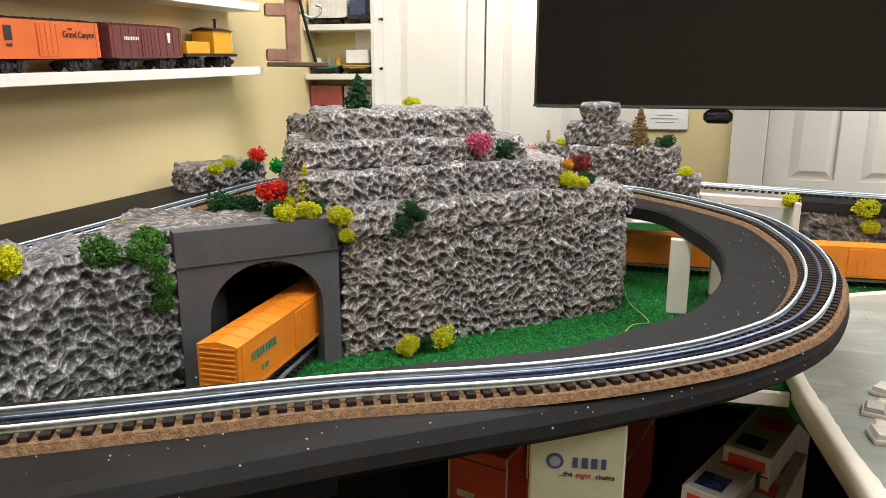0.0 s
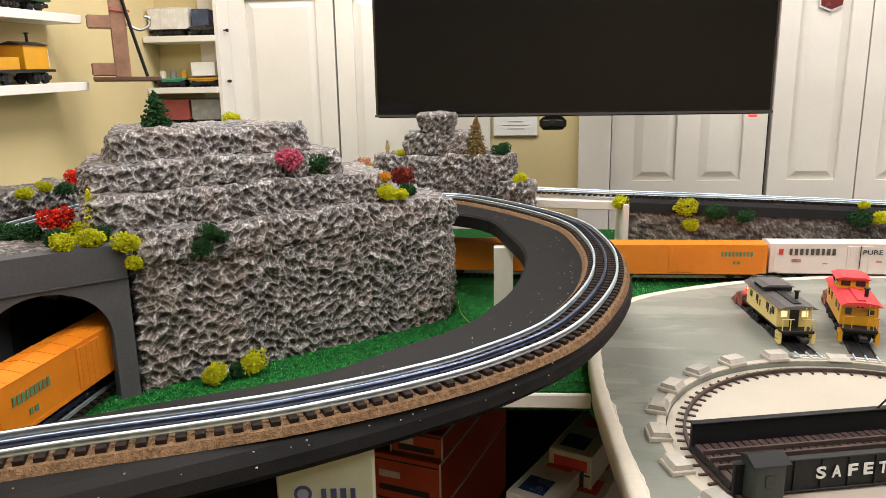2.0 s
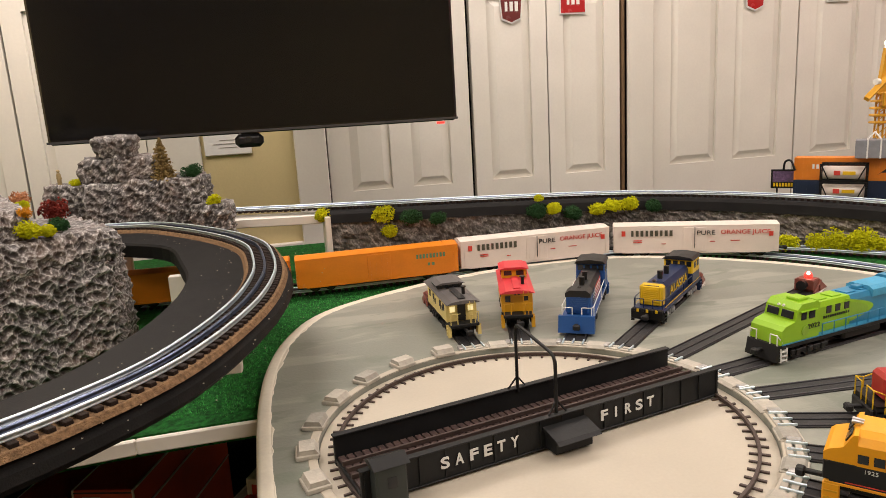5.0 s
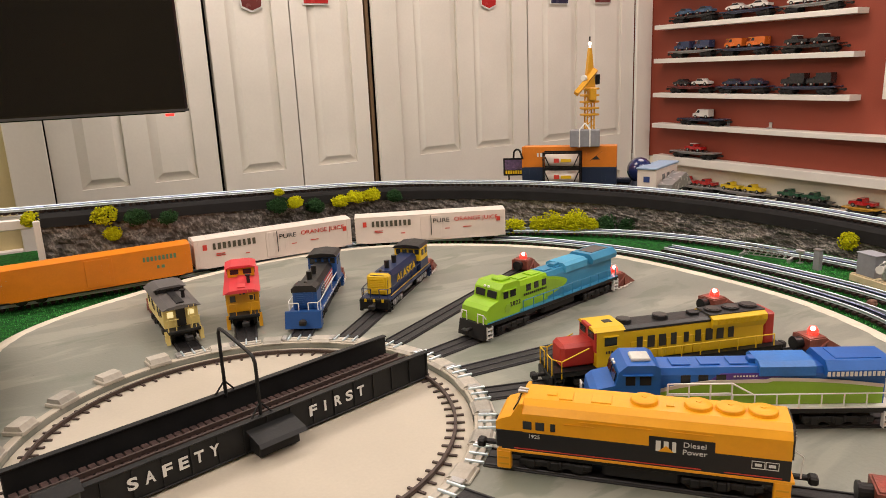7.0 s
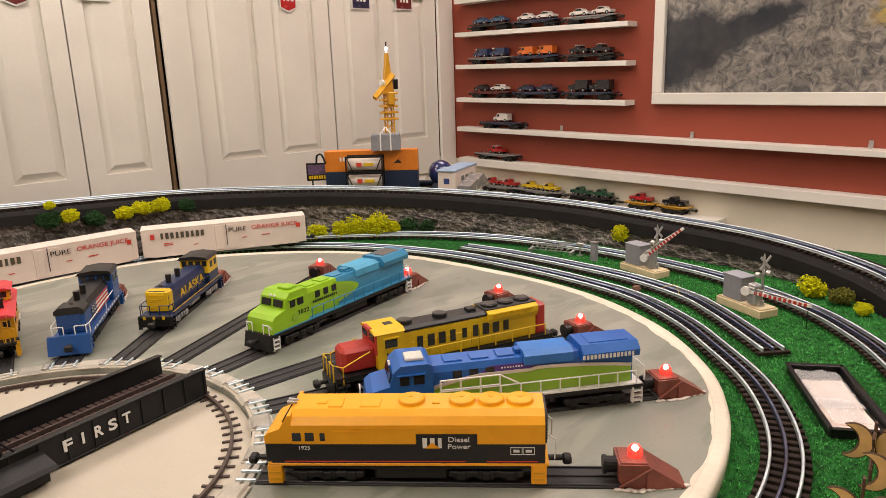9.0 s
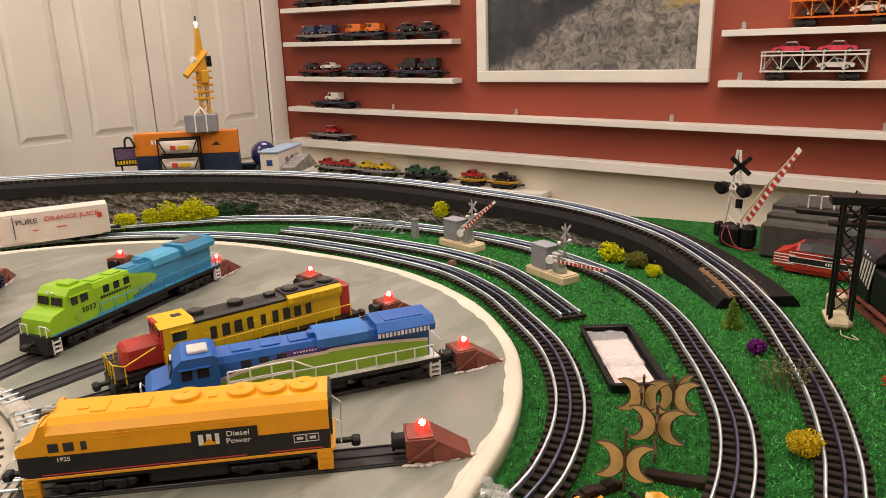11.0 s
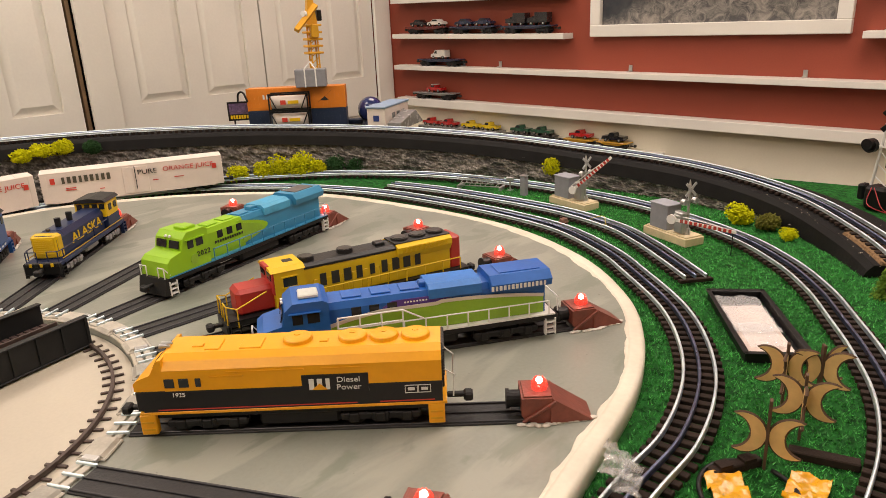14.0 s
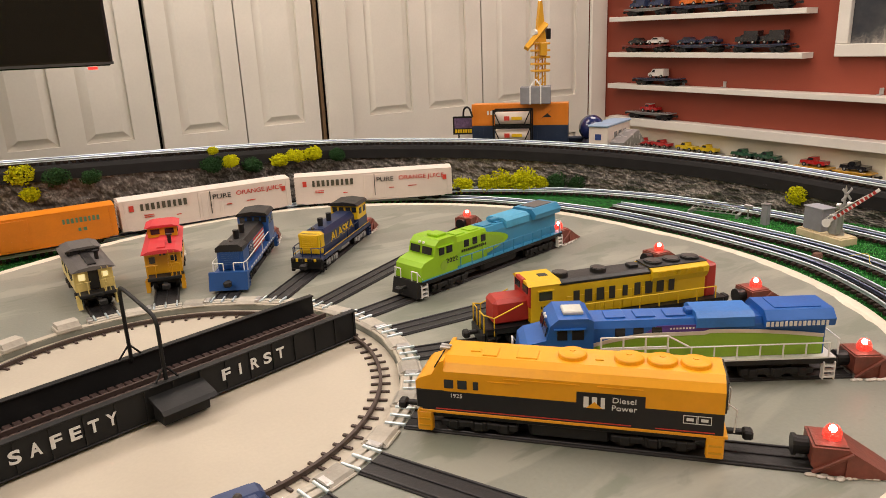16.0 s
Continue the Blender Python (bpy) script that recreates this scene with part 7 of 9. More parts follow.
for s in (-1, 1):
    bars("letter_bar", -0.05, 0.03, -0.005, 0.005, 4, LETTER_WHITE, stm, pose(-0.02, s * 0.0306, 0.058), 0.0006)
    part("side_frame", G().box(0.02, s * 0.025, 0.014, 0.24, 0.006, 0.008, 0.002), material("brick_red_frame", (0.32, 0.08, 0.05), 0.6), stm)
    for k in range(7):
        part("wheel", G().cyl((-0.08 + k * 0.034, s * 0.017, 0.013), (-0.08 + k * 0.034, s * 0.022, 0.013), 0.0125, n=16), WHEEL, stm)
part("coal", G().box(-0.02, 0, 0.079, 0.14, 0.045, 0.008, 0.003), ROOF_BLACK, stm)
part("track_bed", G().box(0.0, 0, -0.001, 0.38, 0.056, 0.006), material("red_brown_track", (0.25, 0.07, 0.04), 0.7), stm, "red-brown track under the engine")

# black gantry with a cream foot
gt = thing("signal_gantry", "black lattice gantry tower on a cream foot", "gantry", pose(1.066, -0.815, GRASS_Z, 0, 0, -76))
part("foot", G().box(0, 0, 0.010, 0.034, 0.062, 0.02, 0.008).box(0, 0.022, 0.026, 0.026, 0.018, 0.03, 0.004), CREAM_PLASTIC, gt, "cream plastic foot")
for dx in (-0.013, 0.013):
    for dy in (-0.009, 0.009):
        part("column", G().box(dx, -0.012 + dy, 0.10, 0.005, 0.004, 0.17), BLACK_PLASTIC, gt)
for k in range(8):
    z = 0.03 + k * 0.019
    part("lattice_bar", G().tube([Vector((-0.009, -0.021, z)), Vector((0.009, -0.021, z + 0.019))], 0.0011, 4).tube([Vector((-0.009, -0.003, z + 0.019)), Vector((0.009, -0.003, z))], 0.0011, 4).tube([Vector((-0.009, -0.021, z)), Vector((-0.009, -0.003, z + 0.019))], 0.0011, 4), BLACK_PLASTIC, gt)
part("top_beam", G().box(0.12, -0.012, 0.19, 0.30, 0.026, 0.012, 0.001).box(0.12, -0.012, 0.155, 0.30, 0.02, 0.005, 0.001), BLACK_PLASTIC, gt)
for k in range(7):
    part("beam_strut", G().tube([Vector((0.0 + k * 0.04, -0.012, 0.157)), Vector((0.04 + k * 0.04, -0.012, 0.188))], 0.0016, 5), BLACK_PLASTIC, gt)
for k in range(3):
    part("lamp_head", G().cyl((0.07 + k * 0.06, -0.022, 0.172), (0.07 + k * 0.06, -0.004, 0.172), 0.015, n=16), BLACK_PLASTIC, gt)
part("wire", G().tube(spline([(0.0, -0.03, 0.004), (0.0, -0.05, 0.003), (0.018, -0.062, 0.003), (0.012, -0.045, 0.003)], 0.004), 0.0009, 5), CREAM_PLASTIC, gt)

# plastic tray with bags
CLEAR = bpy.data.materials.new("clear_plastic")
CLEAR.use_nodes = True
_c = CLEAR.node_tree.nodes["Principled BSDF"]
_c.inputs["Base Color"].default_value = (0.92, 0.93, 0.95, 1)
_c.inputs["Roughness"].default_value = 0.12
_c.inputs["Transmission Weight"].default_value = 0.5
_c.inputs["Alpha"].default_value = 0.35
_c.inputs["IOR"].default_value = 1.25
tm = pose(0.790, -0.587, GRASS_Z, 0, 0, 34) @ Matrix.Diagonal((0.93, 0.80, 0.6, 1))
tray = thing("plastic_tray", "shallow black plastic tray holding clear bags", "tray", tm)
part("bottom", G().box(0, 0, 0.002, 0.19, 0.08, 0.003), BLACK_PLASTIC, tray)
for x, y, sx, sy in ((0, 0.041, 0.196, 0.004), (0, -0.041, 0.196, 0.004), (0.097, 0, 0.004, 0.086), (-0.097, 0, 0.004, 0.086)):
    part("side", G().box(x, y, 0.011, sx, sy, 0.022, 0.001), BLACK_PLASTIC, tray)
part("lip", G().box(0, 0.0435, 0.0215, 0.204, 0.006, 0.0015).box(0, -0.0435, 0.0215, 0.204, 0.006, 0.0015).box(0.1, 0, 0.0215, 0.006, 0.09, 0.0015).box(-0.1, 0, 0.0215, 0.006, 0.09, 0.0015), BLACK_PLASTIC, tray)


def crumpled(nx, ny, sx, sy, amp, seed):
    r = random.Random(seed)
    vs = [(-sx / 2 + sx * i / nx, -sy / 2 + sy * j / ny, amp * (r.random() + 0.6 * math.sin(i * 1.7 + j))) for j in range(ny + 1) for i in range(nx + 1)]
    fs = [(j * (nx + 1) + i, j * (nx + 1) + i + 1, (j + 1) * (nx + 1) + i + 1, (j + 1) * (nx + 1) + i) for j in range(ny) for i in range(nx)]
    o = len(vs)
    vs += [(x, y, z - 0.0015) for x, y, z in vs]
    fs += [tuple(o + q for q in reversed(f)) for f in fs]
    return G().add(vs, fs)


single("paper_sheet", crumpled(8, 5, 0.15, 0.062, 0.0012, 4), material("pinkish_paper", (0.78, 0.66, 0.6), 0.6, var=0.1), "pinkish paper sheet in a black tray", "paper", tm @ pose(-0.012, 0, 0.007))
single("plastic_bag", crumpled(14, 9, 0.12, 0.066, 0.003, 6), CLEAR, "crumpled clear plastic bag in a black tray", "bag", tm @ pose(0.03, 0.002, 0.012))
single("plastic_bag", crumpled(10, 7, 0.07, 0.05, 0.0035, 9), CLEAR, "crumpled clear plastic bag in a black tray", "bag", tm @ pose(-0.04, 0.004, 0.014))


# plywood crescents slotted together into stands
def crescent(R=0.025, n=20):
    """A crescent moon in x, z: its back at x = 0, its horns curving away."""
    o = [(R - R * math.cos(a), R * 1.05 * math.sin(a)) for a in [math.radians(-116 + 232 * k / n) for k in range(n + 1)]]
    (hx, hz), mid = o[-1], R * 0.66
    # inner edge: an arc through both horn tips and the waist
    d = hx - mid
    r = (d * d + hz * hz) / (2 * d)
    a0 = math.asin(min(1.0, hz / r)) if d < r else math.pi - math.asin(min(1.0, hz / r))
    i = [(mid + r - r * math.cos(a), r * math.sin(a)) for a in [a0 - 2 * a0 * k / n for k in range(1, n)]]
    return o + i


def crescent_stand(m, z, turns, R=0.0178, top=0.066):
    """Crescents set back to back round an upright slotted spine."""
    ob = thing("plywood_stand", "laser-cut plywood crescents slotted into a small stand", "wooden craft", m, "plywood stands")
    for turn in turns:
        pts = [(x + 0.001, q + z) for x, q in crescent(R)]
        cr = part("crescent", G().prism(pts, -0.0013, 0.0013, axis=1), PLY, ob, m=pose(0, 0, 0, 0, 0, turn))
        part("burnt_rim", G().tube([Vector((x, 0, q)) for x, q in pts + pts[:1]], 0.0014, 4), PLY_EDGE, cr, "scorched brown rim")
    part("spine", G().box(0, 0, top / 2, 0.0026, 0.006, top, 0.0003), PLY_EDGE, ob, "burnt-edged spine")
    return ob


crescent_stand(pose(0.516, -0.689, GRASS_Z, 0, 0, 106), 0.032, (0, 180))
crescent_stand(pose(0.578, -0.699, GRASS_Z, 0, 0, 104), 0.042, (0, 180, 92))
crescent_stand(pose(0.631, -0.668, GRASS_Z, 0, 0, 110), 0.042, (0, 180, 80))
crescent_stand(pose(0.647, -0.695, GRASS_Z, 0, 0, 128), 0.042, (0, 150, 200))

# loose bits at the near end
single("rubber_cable", G().tube(spline([(0.05 * math.cos(a) * 0.9, 0.038 * math.sin(a), 0.004) for a in [math.radians(t) for t in range(0, 330, 20)]], 0.005), 0.0022, 7), BLACK_PLASTIC, "looped black cable on the grass", "cable", pose(0.469, -0.693, GRASS_Z, 0, 0, 30), smooth=True)
AMBER = material("amber_bag", (0.75, 0.36, 0.01), 0.25, var=0.2, scale=60, bump=0.2)
single("snack_packet", crumpled(9, 7, 0.045, 0.03, 0.005, 12), AMBER, "crumpled amber plastic packet on the grass", "packet", pose(0.463, -0.680, GRASS_Z + 0.003, 0, 0, 40), smooth=True)
single("snack_packet", crumpled(9, 7, 0.042, 0.03, 0.005, 15), AMBER, "crumpled amber plastic packet on the grass", "packet", pose(0.500, -0.727, GRASS_Z + 0.003, 0, 0, 5), smooth=True)
single("tie_strip", G().box(0, 0, 0.004, 0.05, 0.01, 0.008, 0.001).box(-0.012, 0, 0.009, 0.012, 0.01, 0.003).box(0.012, 0, 0.009, 0.012, 0.01, 0.003), TIE, "loose dark tie strip on the grass", "track part", pose(0.498, -0.671, GRASS_Z, 0, 0, -30))
single("tie_strip", G().box(0, 0, 0.004, 0.055, 0.012, 0.008, 0.001), TIE, "loose dark tie strip on the grass", "track part", pose(0.555, -0.725, GRASS_Z, 0, 0, -75))
single("plastic_wrapper", crumpled(10, 8, 0.052, 0.036, 0.008, 31), CLEAR, "crumpled clear plastic wrapper beside the rim", "wrapper", pose(0.407, -0.612, 0.004, 38, 6, 25))
# yellow and red thin wires by the lowered gate
single("loose_wire", G().tube(spline([(0, 0, 0.002), (-0.02, 0.03, 0.01), (0.0, 0.05, 0.02), (-0.01, 0.09, 0.004)], 0.004), 0.0007, 5), material("yellow_wire", (0.6, 0.5, 0.1), 0.5), "thin yellow wire on the grass", "wire", pose(1.064, -0.277, GRASS_Z))
single("loose_wire", G().tube(spline([(0, 0, 0.002), (0.02, 0.04, 0.012), (0.05, 0.10, 0.002), (0.02, 0.2, 0.002), (0.01, 0.26, 0.006)], 0.006), 0.0006, 5), material("yellow_wire", (0.6, 0.5, 0.1), 0.5), "thin pale wire trailing over the grass", "wire", pose(-0.577, 0.341, GRASS_Z))

# ---- foliage ----
def leaf_mat(name, col, var=0.3):
    m = material(name, col, 0.9, var=var, scale=120, bump=0.4, fine=900, island=0.3)
    m.node_tree.nodes["Principled BSDF"].inputs["Specular IOR Level"].default_value = 0.1
    return m


YEL = leaf_mat("yellow_green_foam", (0.56, 0.57, 0.004), 0.2)
DGR = leaf_mat("dark_green_foliage", (0.03, 0.085, 0.03))
MGR = leaf_mat("mid_green_foliage", (0.07, 0.18, 0.03))
REDF = leaf_mat("red_foliage", (0.75, 0.035, 0.012))
RUSTF = leaf_mat("rust_foliage", (0.22, 0.035, 0.025))
PINKF = leaf_mat("pink_foliage", (0.62, 0.12, 0.2))
ORANGEF = leaf_mat("orange_foliage", (0.75, 0.33, 0.02))
PEACHF = leaf_mat("peach_foliage", (0.7, 0.32, 0.16))
TANF = leaf_mat("tan_foliage", (0.3, 0.21, 0.08))
PURPLEF = leaf_mat("purple_foliage", (0.2, 0.025, 0.24))
CORALF = leaf_mat("coral_foliage", (0.75, 0.06, 0.035))
GOLDF = leaf_mat("gold_foliage", (0.8, 0.56, 0.02))
BGR = leaf_mat("bright_green_foliage", (0.02, 0.3, 0.05))
OLIVEF = leaf_mat("olive_foliage", (0.16, 0.16, 0.03))
TWIG = material("twig", (0.08, 0.05, 0.03), 0.8)


def clumps(g, c, r, n, size, rnd, squash=1.0, shell=0.55):
    """Small ragged tufts filling a ball."""
    for _ in range(n):
        while True:
            d = Vector((rnd.uniform(-1, 1), rnd.uniform(-1, 1), rnd.uniform(-1, 1)))
            if shell < d.length < 1:
                break
        p = Vector(c) + Vector((d.x * r, d.y * r, d.z * r * squash))
        s = size * rnd.uniform(0.6, 1.3)
        e = Euler((rnd.uniform(0, 6), rnd.uniform(0, 6), rnd.uniform(0, 6))).to_matrix()
        tips = [Vector(q) for q in ((1, 0.2, 0), (-0.6, 0.9, 0.1), (-0.5, -0.8, 0.2), (0.1, 0, 1.1), (0.0, 0.1, -0.9))]
        vs = [p + e @ (q * s * rnd.uniform(0.7, 1.2)) for q in tips]
        g.add(vs, [(0, 1, 3), (1, 2, 3), (2, 0, 3), (1, 0, 4), (2, 1, 4), (0, 2, 4)])


def bush(x, y, z, r, mat, label, squash=0.8, lobes=4, dense=1.0, group="shrubs"):
    rnd = random.Random(int(abs(x * 7919 + y * 104729 + z * 31) * 10) % 100003)
    g = G()
    for k in range(lobes):
        a = rnd.uniform(0, 6.28)
        o = r * 0.42 * rnd.random() ** 0.5
        rr = r * rnd.uniform(0.55, 0.75)
        clumps(g, (o * math.cos(a), o * math.sin(a), rr * squash * rnd.uniform(0.8, 1.15)), rr, int(190 * dense), r * 0.078, rnd, squash)
    clumps(g, (0, 0, r * 0.6 * squash), r * 0.6, int(90 * dense), r * 0.12, rnd, squash, 0.1)
    return single("shrub", g, mat, label, "shrub", pose(x, y, z + r * 0.06, 0, 0, rnd.uniform(0, 360)), group)


def conifer(x, y, z, h, r, mat, label, tiers=9, trunk=0.1):
    rnd = random.Random(int(abs(x * 5000 + y * 900)) + 3)
    ob = thing("tree", label, "tree", pose(x, y, z, rnd.uniform(-3, 3), rnd.uniform(-3, 3), 0), "model trees")
    part("trunk", G().cyl((0, 0, 0), (0, 0, h * 0.95), r * 0.09, r * 0.02, n=7), TWIG, ob)
    g = G()
    for k in range(int(tiers * 60)):
        t = rnd.random() ** 1.4
        rr = r * (1 - t) ** 0.65 * (0.8 + 0.25 * math.sin(t * tiers * 6.28)) * rnd.random() ** 0.35
        a = rnd.uniform(0, 6.28)
        zz = h * (trunk * 0.6 + (0.98 - trunk * 0.6) * t)
        clumps(g, (rr * math.cos(a), rr * math.sin(a), zz), r * 0.06, 1, r * 0.12, rnd, 1.0)
    for k in range(tiers):
        t = k / (tiers - 1)
        zz = h * (trunk + (0.93 - trunk) * t)
        rr = r * (1 - t) ** 0.85 + r * 0.06
        n = max(6, int(15 * (1 - t * 0.5)))
        for i in range(n):
            a = 2 * math.pi * (i + rnd.random() * 0.6) / n
            ln = rr * rnd.uniform(0.75, 1.1)
            dirv = Vector((math.cos(a), math.sin(a), -0.28))
            side = Vector((-math.sin(a), math.cos(a), 0))
            b0 = Vector((0, 0, zz + h * 0.02))
            for j in range(3):
                p = b0 + dirv * ln * (0.35 + 0.32 * j)
                w = ln * 0.2 * (1.2 - 0.25 * j)
                up = Vector((0, 0, h * 0.016))
                g.add([p - side * w, p + side * w, p + dirv * ln * 0.3, p + up + dirv * ln * 0.1], [(0, 1, 3), (1, 2, 3), (2, 0, 3), (0, 2, 1)])
    clumps(g, (0, 0, h * 0.95), r * 0.12, 8, r * 0.1, rnd, 2.0)
    part("crown", g, mat, ob)
    return ob


def bush_tree(x, y, z, h, r, mat, label):
    rnd = random.Random(int(abs(x * 4000 + y * 700)) + 11)
    ob = thing("tree", label, "tree", pose(x, y, z), "model trees")
    part("trunk", G().cyl((0, 0, 0), (0, 0, h * 0.5), r * 0.1, r * 0.05, n=7).tube([Vector((0, 0, h * 0.3)), Vector((r * 0.5, 0, h * 0.6))], r * 0.04, 5).tube([Vector((0, 0, h * 0.3)), Vector((-r * 0.4, r * 0.3, h * 0.6))], r * 0.04, 5), TWIG, ob)
    g = G()
    for k in range(6):
        a = k * 1.05
        clumps(g, (0.4 * r * math.cos(a), 0.4 * r * math.sin(a), h * 0.62 + 0.2 * r * math.sin(a * 2)), r * 0.62, 90, r * 0.10, rnd, 1.0, 0.35)
    part("crown", g, mat, ob)
    return ob


YL, DL = "yellow-green foam shrub on the rock", "dark green clump foliage on the rock"
for x, y, z, r in ((-1.486, 0.614, 0.195, 0.024), (-1.499, 0.699, 0.2, 0.02), (-1.063, 0.096, 0.203, 0.023), (-1.101, 0.188, 0.205, 0.020), (-1.033, 0.125, 0.203, 0.024), (-0.992, 0.130, 0.196, 0.024), (-0.981, 0.122, 0.172, 0.018),
                   (-1.014, 0.603, 0.345, 0.026), (-0.790, 0.412, 0.246, 0.019), (-0.681, 0.455, 0.218, 0.025), (-0.658, 0.473, 0.216, 0.018), (-0.733, 0.966, 0.25, 0.016), (-0.773, 0.720, 0.235, 0.016), (-0.440, 0.926, 0.185, 0.022), (-1.267, -0.199, 0.183, 0.03), (-1.310, 0.060, 0.186, 0.014)):
    bush(x, y, z, r, YEL, YL)
for x, y, z, r in ((-1.424, 0.654, 0.2, 0.025), (-1.044, 0.150, 0.205, 0.021), (-1.205, 0.180, 0.193, 0.032), (-1.170, 0.175, 0.195, 0.026), (-1.100, 0.140, 0.200, 0.022), (-0.803, 0.430, 0.270, 0.030), (-0.793, 0.440, 0.255, 0.024), (-0.650, 0.513, 0.218, 0.02), (-0.485, 0.974, 0.25, 0.026)):
    bush(x, y, z, r, DGR, DL)
for x, y, z, r in ((-0.915, 0.207, 0.172, 0.021), (-0.909, 0.213, 0.196, 0.019), (-0.892, 0.226, 0.188, 0.014)):
    bush(x, y, z, r, DGR, "dark green clump hanging on the cliff face", 1.0)
for x, y, z, r in ((-1.191, -0.127, 0.183, 0.028), (-1.170, -0.092, 0.18, 0.022), (-1.195, -0.030, 0.178, 0.028), (-1.180, -0.040, 0.155, 0.02), (-1.178, -0.036, 0.125, 0.022), (-1.180, -0.040, 0.10, 0.018)):
    bush(x, y, z, r, MGR, "mid green foliage trailing beside the portal", 1.0)
for x, y, r, m in ((-0.903, 0.178, 0.020, YEL), (-0.905, 0.174, 0.016, YEL), (-0.855, 0.216, 0.022, YEL), (-0.879, 0.202, 0.016, DGR)):
    bush(x, y, GRASS_Z + 0.002, r, m, "foam shrub at the foot of the cliff" if m is YEL else "dark green clump at the foot of the cliff", 1.15)
bush_tree(-1.429, 0.704, 0.2, 0.055, 0.024, REDF, "small red autumn tree on the rock")
bush_tree(-1.123, 0.179, 0.200, 0.052, 0.027, REDF, "bright red autumn tree on the rock")
bush_tree(-0.833, 0.383, 0.268, 0.05, 0.025, PINKF, "pink blossom tree on the rock tier")
bush_tree(-0.668, 0.560, 0.213, 0.058, 0.026, RUSTF, "rust-red autumn tree on the rock")
bush_tree(-0.685, 0.468, 0.24, 0.03, 0.012, ORANGEF, "small orange tree above a yellow shrub")
bush_tree(-0.784, 0.756, 0.225, 0.045, 0.020, PEACHF, "small peach-coloured tree behind the plateau")
bush_tree(-1.300, 0.560, 0.205, 0.035, 0.024, BGR, "small bright green tree with flat leaves")
conifer(-1.060, 0.170, 0.205, 0.075, 0.014, YEL, "slim yellow leaning stalk plant", 8)
conifer(-1.036, 0.340, 0.350, 0.062, 0.031, DGR, "dark green frosted pine on the plateau", 8)
conifer(-0.548, 0.971, 0.25, 0.095, 0.028, TANF, "tan bare-looking conifer below the spire", 11)
# figurine on the rock: one plain shape
single("figurine", G().cyl((0, 0, 0), (0, 0, 0.018), 0.0045, 0.005, n=8).cyl((0, 0, 0.018), (0, 0, 0.031), 0.0062, 0.004, n=8).ball((0, 0, 0.035), 0.0038, n=8, k=6), material("figurine_tan", (0.4, 0.3, 0.14), 0.6), "tiny tan painted figurine standing on the rock", "figurine", pose(-0.767, 0.964, 0.252))
# shrubs along the incline's rock wall
for x, y, z, r, m in ((-0.192, 0.947, 0.120, 0.029, YEL), (-0.064, 0.898, 0.112, 0.036, YEL), (-0.048, 0.886, 0.080, 0.026, YEL), (0.006, 0.881, 0.107, 0.031, DGR), (0.072, 0.877, 0.100, 0.026, DGR), (0.333, 0.890, 0.090, 0.032, DGR), (0.371, 0.886, 0.096, 0.027, YEL), (0.426, 0.889, 0.077, 0.032, DGR),
                      (0.490, 0.888, 0.082, 0.028, YEL), (0.537, 0.885, 0.088, 0.028, YEL), (0.586, 0.883, 0.087, 0.030, YEL), (0.638, 0.872, 0.080, 0.030, DGR), (0.334, 0.893, 0.130, 0.016, YEL)):
    bush(x, y, z, r, m, "yellow-green shrub on the incline's rock wall" if m is YEL else "dark green clump on the incline's rock wall")
for x, y, r, m in ((0.913, 0.699, 0.03, YEL), (0.959, 0.665, 0.032, YEL), (0.994, 0.640, 0.036, YEL), (1.022, 0.605, 0.042, YEL), (1.059, 0.582, 0.03, YEL), (1.101, 0.555, 0.03, DGR), (1.138, 0.531, 0.024, DGR)):
    bush(x, y, GRASS_Z, r, m, "yellow-green shrub at the foot of the rock wall" if m is YEL else "dark green clump at the foot of the rock wall", 1.1)
bush(1.301, 0.032, 0.001, 0.026, YEL, "yellow-green shrub clinging to the rock wall", 1.2)
bush(1.206, -0.419, GRASS_Z, 0.031, YEL, "yellow-green shrub on the grass")
bush(1.201, -0.471, GRASS_Z, 0.028, OLIVEF, "olive shrub on the grass")
bush(1.160, -0.518, GRASS_Z, 0.018, YEL, "small yellow shrub on the grass")
# plants among the near tracks
bush(0.898, -0.737, GRASS_Z + 0.002, 0.0165, PURPLEF, "purple round flowering shrub on the grass", 1.0, 3, 1.5)
bush(0.663, -0.824, GRASS_Z + 0.003, 0.0185, GOLDF, "golden yellow round shrub on the grass", 1.0, 4, 1.6)
conifer(0.981, -0.688, GRASS_Z, 0.045, 0.015, leaf_mat("fir_green", (0.16, 0.3, 0.04)), "small bright green fir on the grass", 9)
conifer(0.891, -0.896, GRASS_Z, 0.046, 0.013, CORALF, "coral-red conical tree on the grass", 8)
g = G()
rnd = random.Random(77)
for k in range(70):
    a, rr = rnd.uniform(0, 6.28), 0.022 * rnd.random() ** 0.5
    p = Vector((rr * math.cos(a), rr * math.sin(a), 0))
    q = p * 1.5 + Vector((0, 0, rnd.uniform(0.014, 0.036)))
    g.tube([p, q], 0.0004, 3)
    g.box(q.x, q.y, q.z, 0.0026, 0.0026, 0.0022)
single("weed_tuft", g, leaf_mat("weed_grey_green", (0.22, 0.24, 0.12)), "grey-green flowering weed tuft on the grass", "plant", pose(0.815, -0.780, GRASS_Z))
single("paper_scrap", G().box(0, 0, 0.002, 0.008, 0.007, 0.004, 0.001), WHITE_TRIM, "tiny white scrap on the grass", "scrap", pose(0.820, -0.812, GRASS_Z, 10, 5, 20))

# grass fibres on the near mats
rnd = random.Random(99)
g = G()


